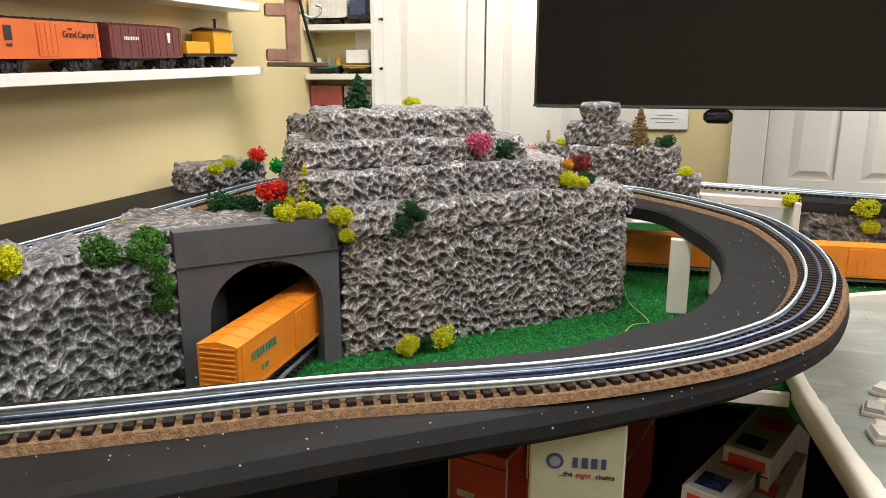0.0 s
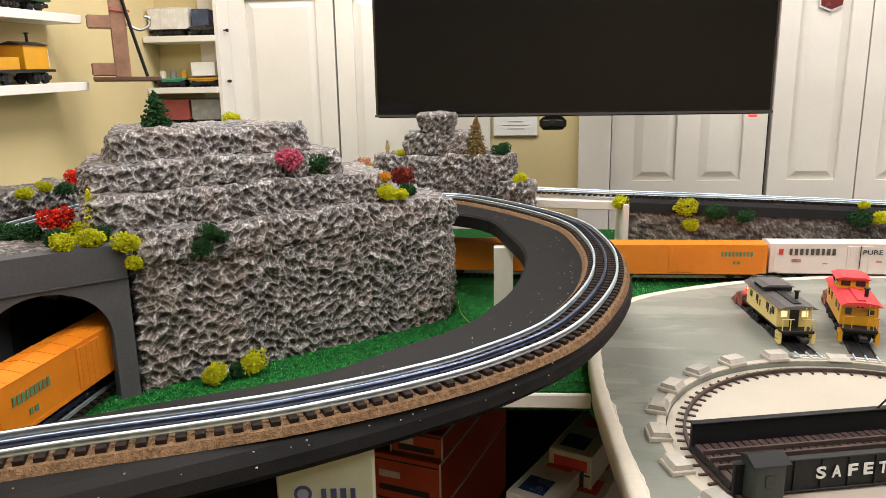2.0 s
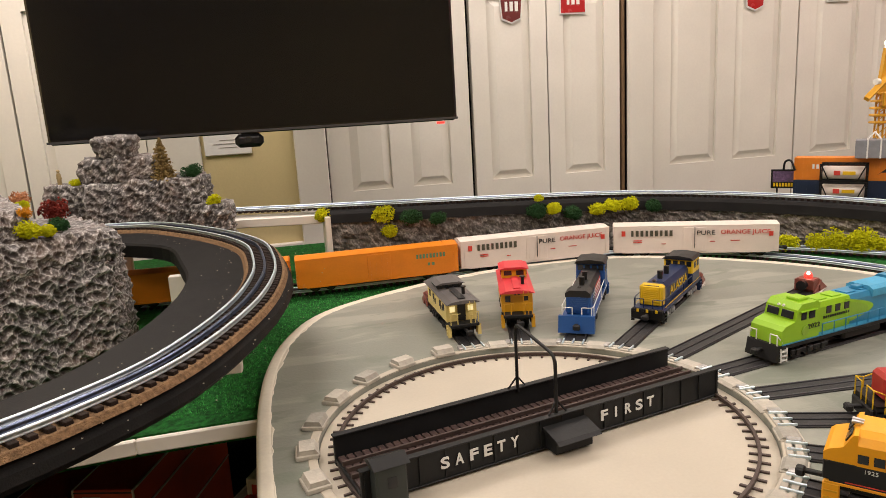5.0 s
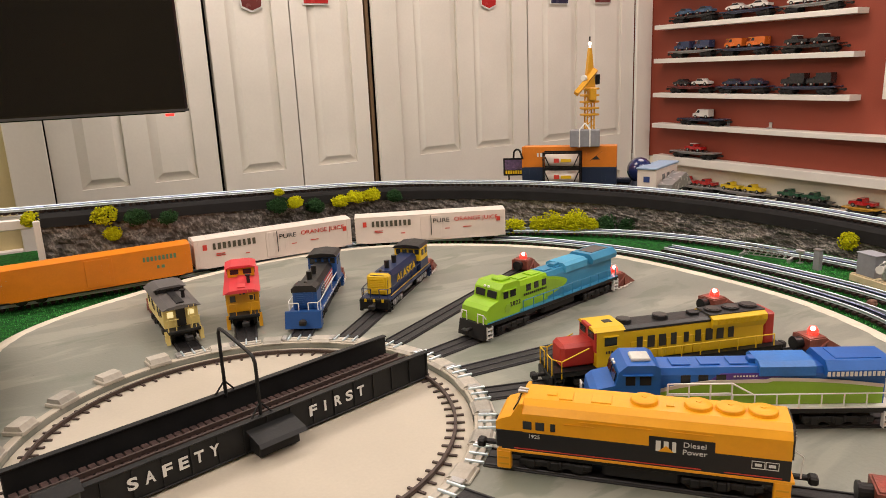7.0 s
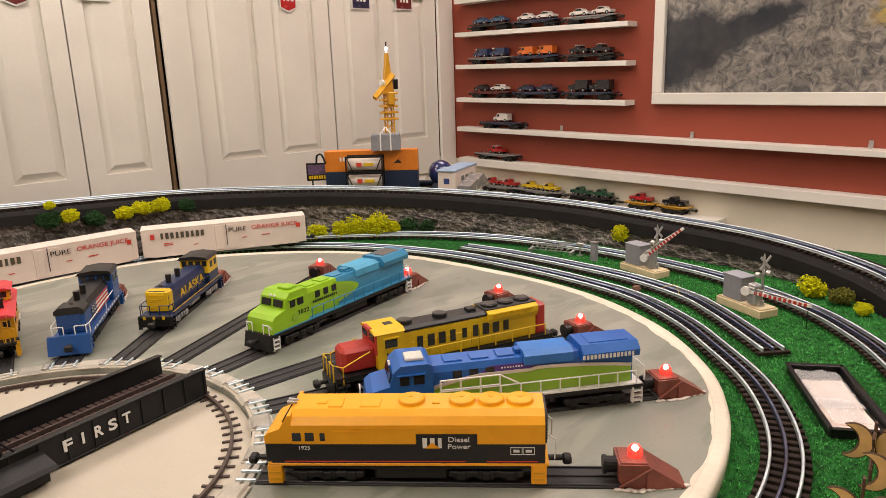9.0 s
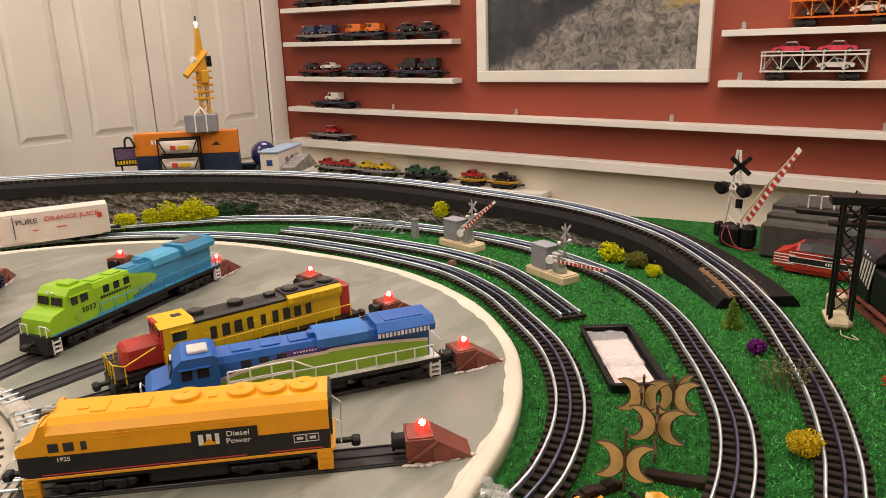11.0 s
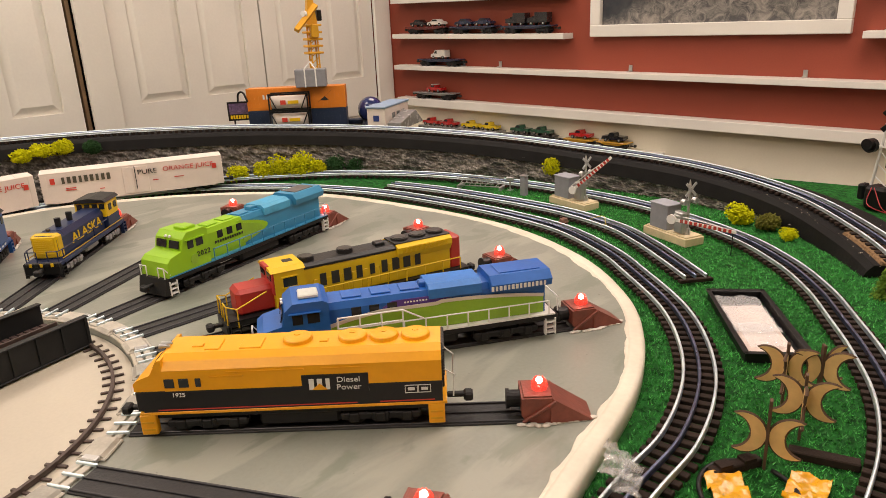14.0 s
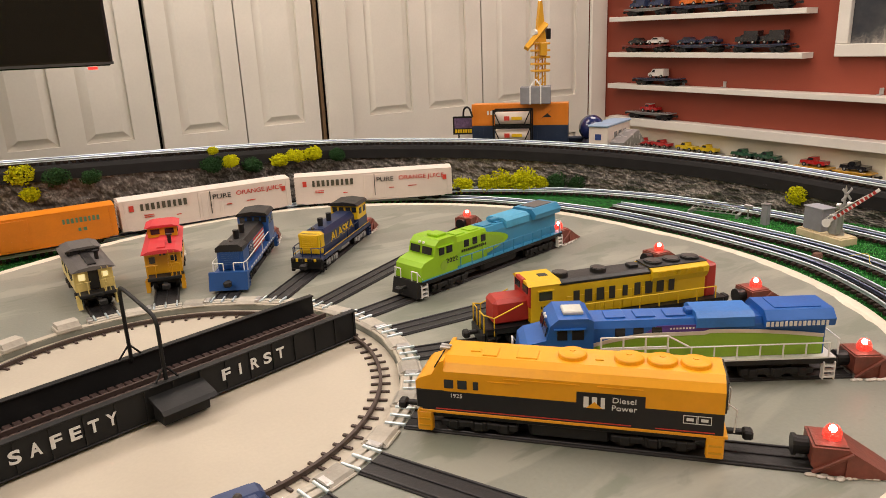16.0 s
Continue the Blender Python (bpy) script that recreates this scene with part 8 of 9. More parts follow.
def fibres(g, n, x0, x1, y0, y1, skip):
    for _ in range(n):
        x, y = rnd.uniform(x0, x1), rnd.uniform(y0, y1)
        if skip(x, y):
            continue
        a = rnd.uniform(0, 6.28)
        h = rnd.uniform(0.0015, 0.004)
        w = 0.0008
        dx, dy = w * math.cos(a), w * math.sin(a)
        lx, ly = rnd.uniform(-0.003, 0.003), rnd.uniform(-0.003, 0.003)
        o = len(g.v)
        g.v += [(x - dx, y - dy, GRASS_Z), (x + dx, y + dy, GRASS_Z), (x + lx, y + ly, GRASS_Z + h)]
        g.f.append((o, o + 1, o + 2))


fibres(g, 95000, 0.35, 1.35, -0.95, 0.1, lambda x, y: math.hypot(x - 0.32, y - 0.12) < 0.62 or (x < 0.5 and y > -0.58))
fibres(g, 34000, -1.12, -0.35, -0.05, 0.75, lambda x, y: (x > -0.8 and y < 0.1) or (x > -0.6 and y < 0.22) or (y - 0.2) - (x + 1.0) * 0.93 > 0.05 and x < -0.57)
fibres(g, 15000, -0.4, 0.3, 0.2, 0.9, lambda x, y: math.hypot(x - 0.32, y - 0.12) < 0.70)
gf = bpy.data.meshes.new("grass_fibre")
gf.from_pydata(g.v, [], g.f)
gf.materials.append(material("grass_fibre", (0.05, 0.40, 0.065), 0.5, var=0.3, scale=70, bump=0.0, island=0.75))
tagged(new("grass", gf), "short green grass fibres on the layout mat", "grass", "", "stuff")

# ---- right wall: shelves with toy vehicles, picture ----
SLOPE = 0.011


def rws(s, d, z):
    """On the right wall's long shelves, which sag a little along the wall."""
    return RW @ pose(-d, s, z + (s - 1.58) * SLOPE, 0, 0, -90)


def wall_shelf(s0, s1, z, depth=0.07, slope=SLOPE, mat=SHELF_WHITE, thick=0.02, label="white floating wall shelf on a red wall"):
    ob = thing("wall_shelf", label, "shelf", RW @ pose(0, 0, 0), "wall shelves")
    vs = []
    for s in (s0, s1):
        zz = z + (s - 1.58) * slope
        for d, q in ((0.001, -thick), (0.001, 0), (depth, 0), (depth, -thick)):
            vs.append((-d, s, zz + q))
    part("board", G().add(vs, [(0, 1, 2, 3), (7, 6, 5, 4), (0, 4, 5, 1), (1, 5, 6, 2), (2, 6, 7, 3), (3, 7, 4, 0)]), mat, ob)
    part("edge_band", G().add([(-depth - q, s, z + (s - 1.58) * slope + h) for s in (s0, s1) for q, h in ((0, -thick), (0, -0.0004), (0.0016, -0.0014), (0.0016, -thick + 0.001))], [(0, 1, 2, 3), (7, 6, 5, 4), (0, 4, 5, 1), (1, 5, 6, 2), (2, 6, 7, 3), (3, 7, 4, 0)]), mat, ob)
    return ob


def clip(ob, s, z, slope=SLOPE):
    zz = z + (s - 1.58) * slope
    part("bracket_clip", G().box(-0.004, s, zz + 0.012, 0.004, 0.014, 0.024, 0.001).box(-0.012, s, zz + 0.002, 0.02, 0.014, 0.003), SILVER, ob, "small metal clip")


def paint(name, col):
    return material("paint_" + name, col, 0.25, var=0.05, scale=40, bump=0.0, coat=0.4)


PAINTS = {"blue": paint("blue", (0.05, 0.11, 0.2)), "white": paint("white", (0.72, 0.7, 0.66)), "orange": paint("orange", (0.7, 0.16, 0.02)), "black": paint("black", (0.015, 0.015, 0.018)), "navy": paint("navy", (0.02, 0.03, 0.07)), "red": paint("red", (0.45, 0.02, 0.02)), "yellow": paint("yellow", (0.7, 0.5, 0.01)), "green": paint("green", (0.02, 0.09, 0.05)), "maroon": paint("maroon", (0.14, 0.02, 0.02)), "grey": paint("grey", (0.25, 0.25, 0.25)), "pink": paint("pink", (0.6, 0.05, 0.09)), "teal": paint("teal", (0.02, 0.3, 0.17)), "amber": paint("amber", (0.55, 0.3, 0.03)), "dblue": paint("dblue", (0.03, 0.05, 0.12))}
TYRE = material("tyre", (0.012, 0.012, 0.012), 0.8)


def toy_vehicle(kind, col, m, label, top=None, s=1.0):
    ob = thing("toy_car", label, "toy car", m @ Matrix.Scale(s, 4), "toy vehicles")
    mt = PAINTS[col]
    tp = PAINTS[top or col]
    if kind == "coupe":
        prof = [(-0.044, 0.008), (-0.044, 0.017), (-0.034, 0.020), (-0.022, 0.021), (-0.012, 0.030), (0.010, 0.030), (0.022, 0.021), (0.040, 0.018), (0.045, 0.013), (0.045, 0.008)]
        cab = [(-0.020, 0.0215), (-0.011, 0.0285), (0.009, 0.0285), (0.019, 0.0215)]
    elif kind == "van":
        prof = [(-0.040, 0.008), (-0.040, 0.038), (0.016, 0.039), (0.028, 0.024), (0.042, 0.020), (0.043, 0.008)]
        cab = [(0.006, 0.024), (0.006, 0.035), (0.015, 0.035), (0.024, 0.024)]
    elif kind == "pickup":
        prof = [(-0.046, 0.009), (-0.046, 0.021), (-0.010, 0.021), (-0.006, 0.034), (0.012, 0.034), (0.020, 0.023), (0.044, 0.021), (0.046, 0.009)]
        cab = [(-0.004, 0.0235), (-0.003, 0.032), (0.011, 0.032), (0.017, 0.0235)]
    else:
        prof = [(-0.046, 0.010), (-0.046, 0.048), (0.012, 0.048), (0.012, 0.036), (0.026, 0.030), (0.048, 0.026), (0.048, 0.010)]
        cab = [(0.014, 0.026), (0.014, 0.034), (0.020, 0.033), (0.025, 0.026)]
    w = 0.0185
    part("body", G().prism(prof, -w, w, axis=1), mt, ob)
    for sd in (-1, 1):
        part("window", G().prism(cab, sd * (w + 0.0001), sd * (w + 0.0006), axis=1), GLASS_DARK, ob)
    part("windscreen", G().box((cab[-1][0] + cab[-2][0]) / 2 + 0.002, 0, (cab[-1][1] + cab[-2][1]) / 2 + 0.001, 0.002, 2 * w - 0.006, 0.006, 0.0004, None), GLASS_DARK, ob)
    if top:
        part("roof", G().box((cab[1][0] + cab[2][0]) / 2, 0, cab[1][1] + 0.002, 0.026 if kind != "van" else 0.05, 2 * w - 0.002, 0.003, 0.001), tp, ob)
    for x in (-0.028, 0.028):
        for sd in (-1, 1):
            wh = part("wheel", G().cyl((x, sd * (w - 0.004), 0.0075), (x, sd * (w + 0.001), 0.0075), 0.0075, n=14), TYRE, ob)
            part("hub", G().cyl((x, sd * (w + 0.001), 0.0075), (x, sd * (w + 0.0016), 0.0075), 0.0038, n=10), SILVER, wh)
    part("bumper_bar", G().box(prof[-1][0], 0, 0.011, 0.002, 2 * w, 0.003, 0.0005), SILVER, ob)
    return ob


def flatcar(m, col, L=0.245, label="model flatcar carrying toy vehicles", name="flatcar"):
    ob = thing(name, label, "flatcar", m, "flatcars on shelves")
    part("deck", G().box(0, 0, 0.0285, L, 0.054, 0.005, 0.0008), PAINTS[col], ob)
    part("sill", G().prism([(-L / 2 + 0.01, 0.026), (-L * 0.22, 0.019), (L * 0.22, 0.019), (L / 2 - 0.01, 0.026)], -0.023, 0.023, axis=1), PAINTS[col], ob)
    truck(ob, L / 2 - 0.045, 2, 0.032)
    truck(ob, -L / 2 + 0.045, 2, 0.032)
    coupler(ob, L / 2, 1)
    coupler(ob, -L / 2, -1)
    return ob


def load(sc, z, kind, cols, deck, wall=rws, tops=(None, None), d=0.036, L=0.245, s=1.0, flip=0):
    """A flatcar with two vehicles, its middle at s = sc."""
    base = wall(sc, d, z)
    flatcar(base, deck, L, "%s model flatcar carrying toy vehicles on a shelf" % {"navy": "navy blue", "dblue": "dark blue"}.get(deck, deck))
    n = len(cols)
    for k, c in enumerate(cols):
        x = (k - (n - 1) / 2) * -0.105 * s
        nm = {"coupe": "car", "van": "panel van", "pickup": "pickup truck", "truck": "stake truck"}[kind]
        toy_vehicle(kind, c, base @ pose(x, 0, 0.031, 0, 0, 180 + flip), "%s toy %s on a model flatcar" % ({"dblue": "dark blue", "navy": "navy blue"}.get(c, c), nm), tops[k % 2], s)


for z in (0.723, 0.576, 0.430, 0.278):
    wall_shelf(1.60, 0.679, z)
s4 = wall_shelf(1.60, -2.3, 0.140, label="long white wall shelf across the red wall")
for s in (1.03, 1.23, 0.43, -0.17, -0.80):
    clip(s4, s, 0.140)
led = wall_shelf(1.60, -2.3, -0.008, 0.06, thick=0.035, label="white ledge capping the cream lower wall")
low = wall_shelf(1.60, 0.28, -0.160, 0.075, 0.0, label="cream ledge low on the wall")
Z1, Z2, Z3 = 0.576, 0.430, 0.278
load(1.403, Z1, "coupe", ("blue", "blue"), "black")
load(1.138, Z1, "coupe", ("white", "white"), "navy")
load(0.863, Z1, "coupe", ("white", "white"), "grey")
load(1.403, Z2, "van", ("dblue", "dblue"), "grey", tops=("white", "white"))
load(1.138, Z2, "van", ("orange", "orange"), "navy", tops=("amber", "amber"))
load(0.863, Z2, "pickup", ("black", "black"), "black", tops=("white", "white"))
load(1.403, Z3, "coupe", ("white", "black"), "maroon")
load(1.138, Z3, "coupe", ("navy", "navy"), "navy")
load(0.863, Z3, "truck", ("black", "black"), "navy")
load(1.338, 0.140, "van", ("white",), "navy")
load(1.378, -0.008, "pickup", ("red",), "grey", tops=("white", "white"), d=0.031)
flat_rw = lambda s, d, z: RW @ pose(-d, s, z, 0, 0, -90)
for sc, c, deck in ((1.353, "red", "grey"), (1.118, "yellow", "grey"), (0.848, "green", "black"), (0.613, "red", "amber"), (0.468, "black", "amber")):
    load(sc, -0.160, "pickup", (c, c) if sc > 0.7 else (c,), deck, flat_rw, L=0.235 if sc > 0.7 else 0.13)

# framed picture
pic = thing("framed_picture", "large white-framed photograph of dark rocky mountains", "picture", RW @ pose(-0.001, 0.152, 0.253, 0, 0, -90))
PWD, PHT, FW = 0.878, 0.66, 0.042
for x, z, sx, sz in ((0, FW / 2, PWD, FW), (0, PHT - FW / 2, PWD, FW), (-PWD / 2 + FW / 2, PHT / 2, FW, PHT - 2 * FW), (PWD / 2 - FW / 2, PHT / 2, FW, PHT - 2 * FW)):
    part("frame_rail", G().box(x, -0.014, z, sx, 0.028, sz, 0.002), SHELF_WHITE, pic)
PHOTO = bpy.data.materials.new("mountain_photo")
PHOTO.use_nodes = True
pn, pk = PHOTO.node_tree.nodes, PHOTO.node_tree.links
tc = pn.new("ShaderNodeTexCoord")
sp = pn.new("ShaderNodeSeparateXYZ")
pk.new(tc.outputs["Object"], sp.inputs[0])


def photo_noise(scale, detail, rough, distort=0.0):
    q = pn.new("ShaderNodeTexNoise")
    q.inputs["Scale"].default_value, q.inputs["Detail"].default_value = scale, detail
    q.inputs["Roughness"].default_value, q.inputs["Distortion"].default_value = rough, distort
    pk.new(tc.outputs["Object"], q.inputs["Vector"])
    return q.outputs["Fac"]


def photo_math(op, a, b):
    q = pn.new("ShaderNodeMath")
    q.operation = op
    for k, v in enumerate((a, b)):
        if isinstance(v, (int, float)):
            q.inputs[k].default_value = v
        else:
            pk.new(v, q.inputs[k])
    return q.outputs[0]


def photo_step(v, lo, hi):
    q = pn.new("ShaderNodeMapRange")
    q.inputs[1].default_value, q.inputs[2].default_value = lo, hi
    pk.new(v, q.inputs[0])
    return q.outputs[0]


big = photo_noise(5, 4, 0.6)
wander = photo_math("MULTIPLY", photo_math("SUBTRACT", big, 0.5), 0.22)
# a rocky shoulder climbing from the foot, a dim lake beside it, pale ground above the lake and a golden reflection of
# the glass painted in at the end
shoulder = photo_step(photo_math("ADD", photo_math("SUBTRACT", photo_math("MULTIPLY", sp.outputs[0], 0.56), sp.outputs[2]), photo_math("ADD", wander, 0.27)), -0.015, 0.03)
crest = photo_step(photo_math("ADD", sp.outputs[2], wander), 0.30, 0.335)
zone = photo_math("MAXIMUM", shoulder, crest)
grit = photo_step(photo_noise(26, 12, 0.72, 1.2), 0.40, 0.66)
light = photo_math("ADD", photo_math("MULTIPLY", zone, photo_math("ADD", photo_math("MULTIPLY", grit, 0.85), 0.15)), photo_math("MULTIPLY", photo_step(photo_noise(9, 6, 0.6), 0.4, 0.8), 0.14))
mx = pn.new("ShaderNodeMix")
mx.data_type = "RGBA"
mx.inputs[6].default_value, mx.inputs[7].default_value = (0.034, 0.040, 0.052, 1), (0.35, 0.325, 0.295, 1)
pk.new(light, mx.inputs[0])
# golden glass reflection painted into the print's colour at its upper end
glass_glint = pn.new("ShaderNodeMix")
glass_glint.data_type = "RGBA"
glass_glint.inputs[7].default_value = (0.42, 0.30, 0.10, 1)
pk.new(photo_math("MULTIPLY", photo_math("MULTIPLY", photo_step(sp.outputs[0], 0.26, 0.31), photo_step(sp.outputs[2], 0.20, 0.26)), photo_step(photo_noise(14, 8, 0.7), 0.5, 0.6)), glass_glint.inputs[0])
pk.new(mx.outputs[2], glass_glint.inputs[6])
pk.new(glass_glint.outputs[2], pn["Principled BSDF"].inputs["Base Color"])
pn["Principled BSDF"].inputs["Roughness"].default_value = 0.12
part("photograph", G().box(0, -0.006, PHT / 2, PWD - 2 * FW, 0.006, PHT - 2 * FW), PHOTO, pic, "dark grey rocky landscape photograph under glass")

# shelves with auto racks
for z, cols, rack in ((0.261, ("pink", "pink"), "white"), (0.416, ("grey", "grey"), "amber")):
    sh = wall_shelf(-0.329, -0.887, z, slope=0.0)
    for s in (-0.38, -0.84):
        clip(sh, s, z, 0.0)
    base = RW @ pose(-0.036, -0.592 if rack == "white" else -0.66, z, 0, 0, -90)
    ar = thing("auto_rack", "%s two-deck auto rack car carrying toy cars" % {"white": "white", "amber": "orange"}[rack], "freight car", base, "auto racks")
    mt = PAINTS["white"] if rack == "white" else PAINTS["orange"]
    L = 0.29
    truck(ar, L / 2 - 0.045, 2, 0.032)
    truck(ar, -L / 2 + 0.045, 2, 0.032)
    for zz in (0.028, 0.075):
        part("deck", G().box(0, 0, zz, L, 0.056, 0.005, 0.0006), mt, ar)
    for k in range(6):
        x = -L / 2 + 0.004 + (L - 0.008) * k / 5
        for sd in (-1, 1):
            part("post", G().box(x, sd * 0.027, 0.055, 0.0035, 0.003, 0.062), mt, ar)
            if k < 5:
                part("brace", G().tube([Vector((x, sd * 0.027, 0.032)), Vector((x + (L - 0.008) / 10, sd * 0.027, 0.072)), Vector((x + (L - 0.008) / 5, sd * 0.027, 0.032))], 0.0014, 5), mt, ar)
    part("side_rail", G().box(0, 0.027, 0.086, L, 0.003, 0.003).box(0, -0.027, 0.086, L, 0.003, 0.003), mt, ar)
    for k, c in enumerate(cols):
        toy_vehicle("coupe", c, base @ pose(0.062 - 0.125 * k, 0, 0.078, 0, 0, 180), "%s toy car on an auto rack" % c, "white" if rack == "white" else None, 1.15)
        toy_vehicle("coupe", "white" if k == 0 else "black", base @ pose(0.062 - 0.125 * k, 0, 0.031, 0, 0, 180), "toy car inside an auto rack", None, 1.1)

# ---- left wall shelf with boxcars; corner shelves ----
LT = 2.4


def lw(s, d, z):
    """On the left wall: s along it, d out of it."""
    return pose(XL + d, s, z + (s - 0.304) * 0.037, LT, 0, 90)


def left_shelf(s0, s1, z, depth, thick=0.022):
    ob = thing("wall_shelf", "long white shelf on the yellow wall", "shelf", pose(XL, 0, 0), "wall shelves")
    vs = []
    for s in (s0, s1):
        zz = z + (s - 0.304) * 0.037
        for d, q in ((0.001, -thick), (0.001, 0), (depth, 0), (depth, -thick)):
            vs.append((d, s, zz + q))
    part("board", G().add(vs, [(0, 1, 2, 3), (7, 6, 5, 4), (0, 4, 5, 1), (1, 5, 6, 2), (2, 6, 7, 3), (3, 7, 4, 0)]), SHELF_WHITE, ob)
    part("edge_band", G().add([(depth + q, s, z + (s - 0.304) * 0.037 + h) for s in (s0, s1) for q, h in ((0, -thick), (0, -0.0004), (0.0016, -0.0014), (0.0016, -thick + 0.001))], [(0, 1, 2, 3), (7, 6, 5, 4), (0, 4, 5, 1), (1, 5, 6, 2), (2, 6, 7, 3), (3, 7, 4, 0)]), SHELF_WHITE, ob)


left_shelf(-1.0, 1.08, 0.418, 0.10)
left_shelf(-1.0, 1.08, 0.590, 0.10)
SF_ORANGE = material("rust_orange", (0.62, 0.13, 0.02), 0.42, var=0.06, scale=25, bump=0.06)
BROWN_CAR = material("tuscan_red", (0.13, 0.03, 0.028), 0.45, var=0.08, scale=25, bump=0.06)
lm = lambda s: pose(XL + 0.055, s, 0.418 + (s - 0.304) * 0.037, 0, -2.2, 90)
oc = boxcar("boxcar", "orange boxcar with dark script lettering on a shelf", lm(0.304), SF_ORANGE, 0.27, 2, ROOF_BLACK, True, "cars on the left shelf")
lettering("word", "Grand Canyon", 0.017, LETTER_BLACK, oc, SIDE_B(0.078, -0.0292, 0.068), width=0.082)
bars("word_bar", 0.05, 0.062, 0.076, 0.080, 3, LETTER_BLACK, oc, pose(0, -0.0292, 0), 0.0006)
part("emblem", G().box(-0.09, -0.0292, 0.068, 0.016, 0.0008, 0.024).box(-0.09, -0.0294, 0.048, 0.012, 0.0006, 0.004), LETTER_BLACK, oc)
bc = boxcar("boxcar", "brown-red boxcar with small white lettering on a shelf", lm(0.596), BROWN_CAR, 0.25, 10, BROWN_CAR, True, "cars on the left shelf")
bars("name_bar", -0.085, -0.035, 0.062, 0.069, 9, LETTER_WHITE, bc, pose(0, -0.0298, 0), 0.0008)
part("emblem", G().prism([(0.068, 0.058), (0.066, 0.08), (0.078, 0.08), (0.076, 0.058)], -0.0300, -0.0294, axis=1), LETTER_WHITE, bc)
wcar = thing("work_caboose", "yellow work caboose with a small cabin on a shelf", "caboose", lm(0.848) @ Matrix.Scale(1.2, 4), "cars on the left shelf")
part("deck", G().box(0, 0, 0.026, 0.2, 0.054, 0.006, 0.001), ROOF_BLACK, wcar)
truck(wcar, 0.06, 2, 0.03)
truck(wcar, -0.06, 2, 0.03)
part("tool_bin", G().box(-0.05, 0, 0.041, 0.085, 0.05, 0.024, 0.001), CAB_YELLOW, wcar)
part("cabin", G().box(0.045, 0, 0.053, 0.075, 0.052, 0.048, 0.001), CAB_YELLOW, wcar)
part("cabin_roof", G().prism([(-0.03, 0.077), (0, 0.084), (0.03, 0.077)], 0.003, 0.088, axis=0), ROOF_BLACK, wcar)
part("stove_pipe", G().cyl((0.06, 0, 0.08), (0.06, 0, 0.1), 0.003, n=8).cyl((0.06, 0, 0.1), (0.06, 0, 0.102), 0.0055, n=8), ROOF_BLACK, wcar)
part("white_end", G().box(0.084, -0.0, 0.052, 0.002, 0.05, 0.04), WHITE_TRIM, wcar)
oc2 = boxcar("boxcar", "dark green boxcar on the upper shelf", pose(XL + 0.055, 0.89, 0.590 + 0.0217, 0, -2.2, 90), material("dark_green_car", (0.02, 0.08, 0.04), 0.45), 0.2, 2, None, True, "cars on the left shelf")

# corner shelves on the back wall
for z in (0.300, 0.434, 0.602):
    ob = thing("wall_shelf", "short white corner shelf", "shelf", pose(0, 0, 0), "corner shelves")
    part("board", G().box(-1.572, YB - 0.055, z - 0.01, 0.245, 0.11, 0.02, 0.002), SHELF_WHITE, ob)
    part("edge_band", G().box(-1.572, YB - 0.1108, z - 0.01, 0.245, 0.0014, 0.0185), SHELF_WHITE, ob)
structure("trim", G().box(-1.4435, YB - 0.05, 0.25, 0.012, 0.10, 2.38), WHITE_PAINT, "white end panel of the corner shelves")
cs = lambda x, z: pose(x, YB - 0.05, z)
flatcar(cs(-1.63, 0.434), "teal", 0.13, "teal flatcar with small loads on a corner shelf")
for k, c in enumerate(("white", "grey", "amber")):
    single("barrel_load", G().cyl((0, 0, 0), (0, 0, 0.022), 0.011, n=14).cyl((0, 0, 0.022), (0, 0, 0.026), 0.008, n=14), PAINTS[c], "small %s drum on a teal flatcar" % c, "drum", cs(-1.668 + k * 0.038, 0.4655), "drums")
flatcar(cs(-1.512, 0.434), "amber", 0.125, "amber flatcar with a pale crate on a corner shelf")
single("shipping_crate", G().box(0, 0, 0.025, 0.085, 0.048, 0.046, 0.002), WHITE_TRIM, "pale shipping crate on an amber flatcar", "crate", cs(-1.512, 0.4685))
boxcar("boxcar", "white and dark boxcar on a corner shelf", cs(-1.618, 0.602), PAINTS["white"], 0.14, 2, None, True, "corner shelf cars")
flatcar(cs(-1.506, 0.602), "black", 0.12, "black flatcar with a dark load on a corner shelf")
single("shipping_crate", G().box(0, 0, 0.028, 0.06, 0.048, 0.056, 0.002), PAINTS["dblue"], "dark blue crate on a black flatcar", "crate", cs(-1.506, 0.6335))
boxcar("boxcar", "red and grey boxcar on a corner shelf", cs(-1.632, 0.300), material("faded_red", (0.36, 0.08, 0.07), 0.5), 0.12, 2, PAINTS["grey"], True, "corner shelf cars")
boxcar("boxcar", "grey boxcar with a blue sill on a corner shelf", cs(-1.508, 0.300), PAINTS["grey"], 0.11, 2, None, True, "corner shelf cars")

# copper vice-like stand at the shelf end
COPPER = material("copper_tube", (0.42, 0.24, 0.16), 0.35, 0.3, var=0.25, scale=25, bump=0.2)
st = thing("copper_stand", "square copper tube stand with open arms on a wooden base", "stand", pose(-1.52, 1.12, 0.447, 0, 0, 30))
part("base_board", G().box(0.01, 0, 0.006, 0.17, 0.07, 0.012, 0.002), material("walnut_board", (0.12, 0.06, 0.035), 0.6, var=0.25), st)
part("upright", G().box(0.0, 0, 0.14, 0.04, 0.04, 0.26, 0.003), COPPER, st)
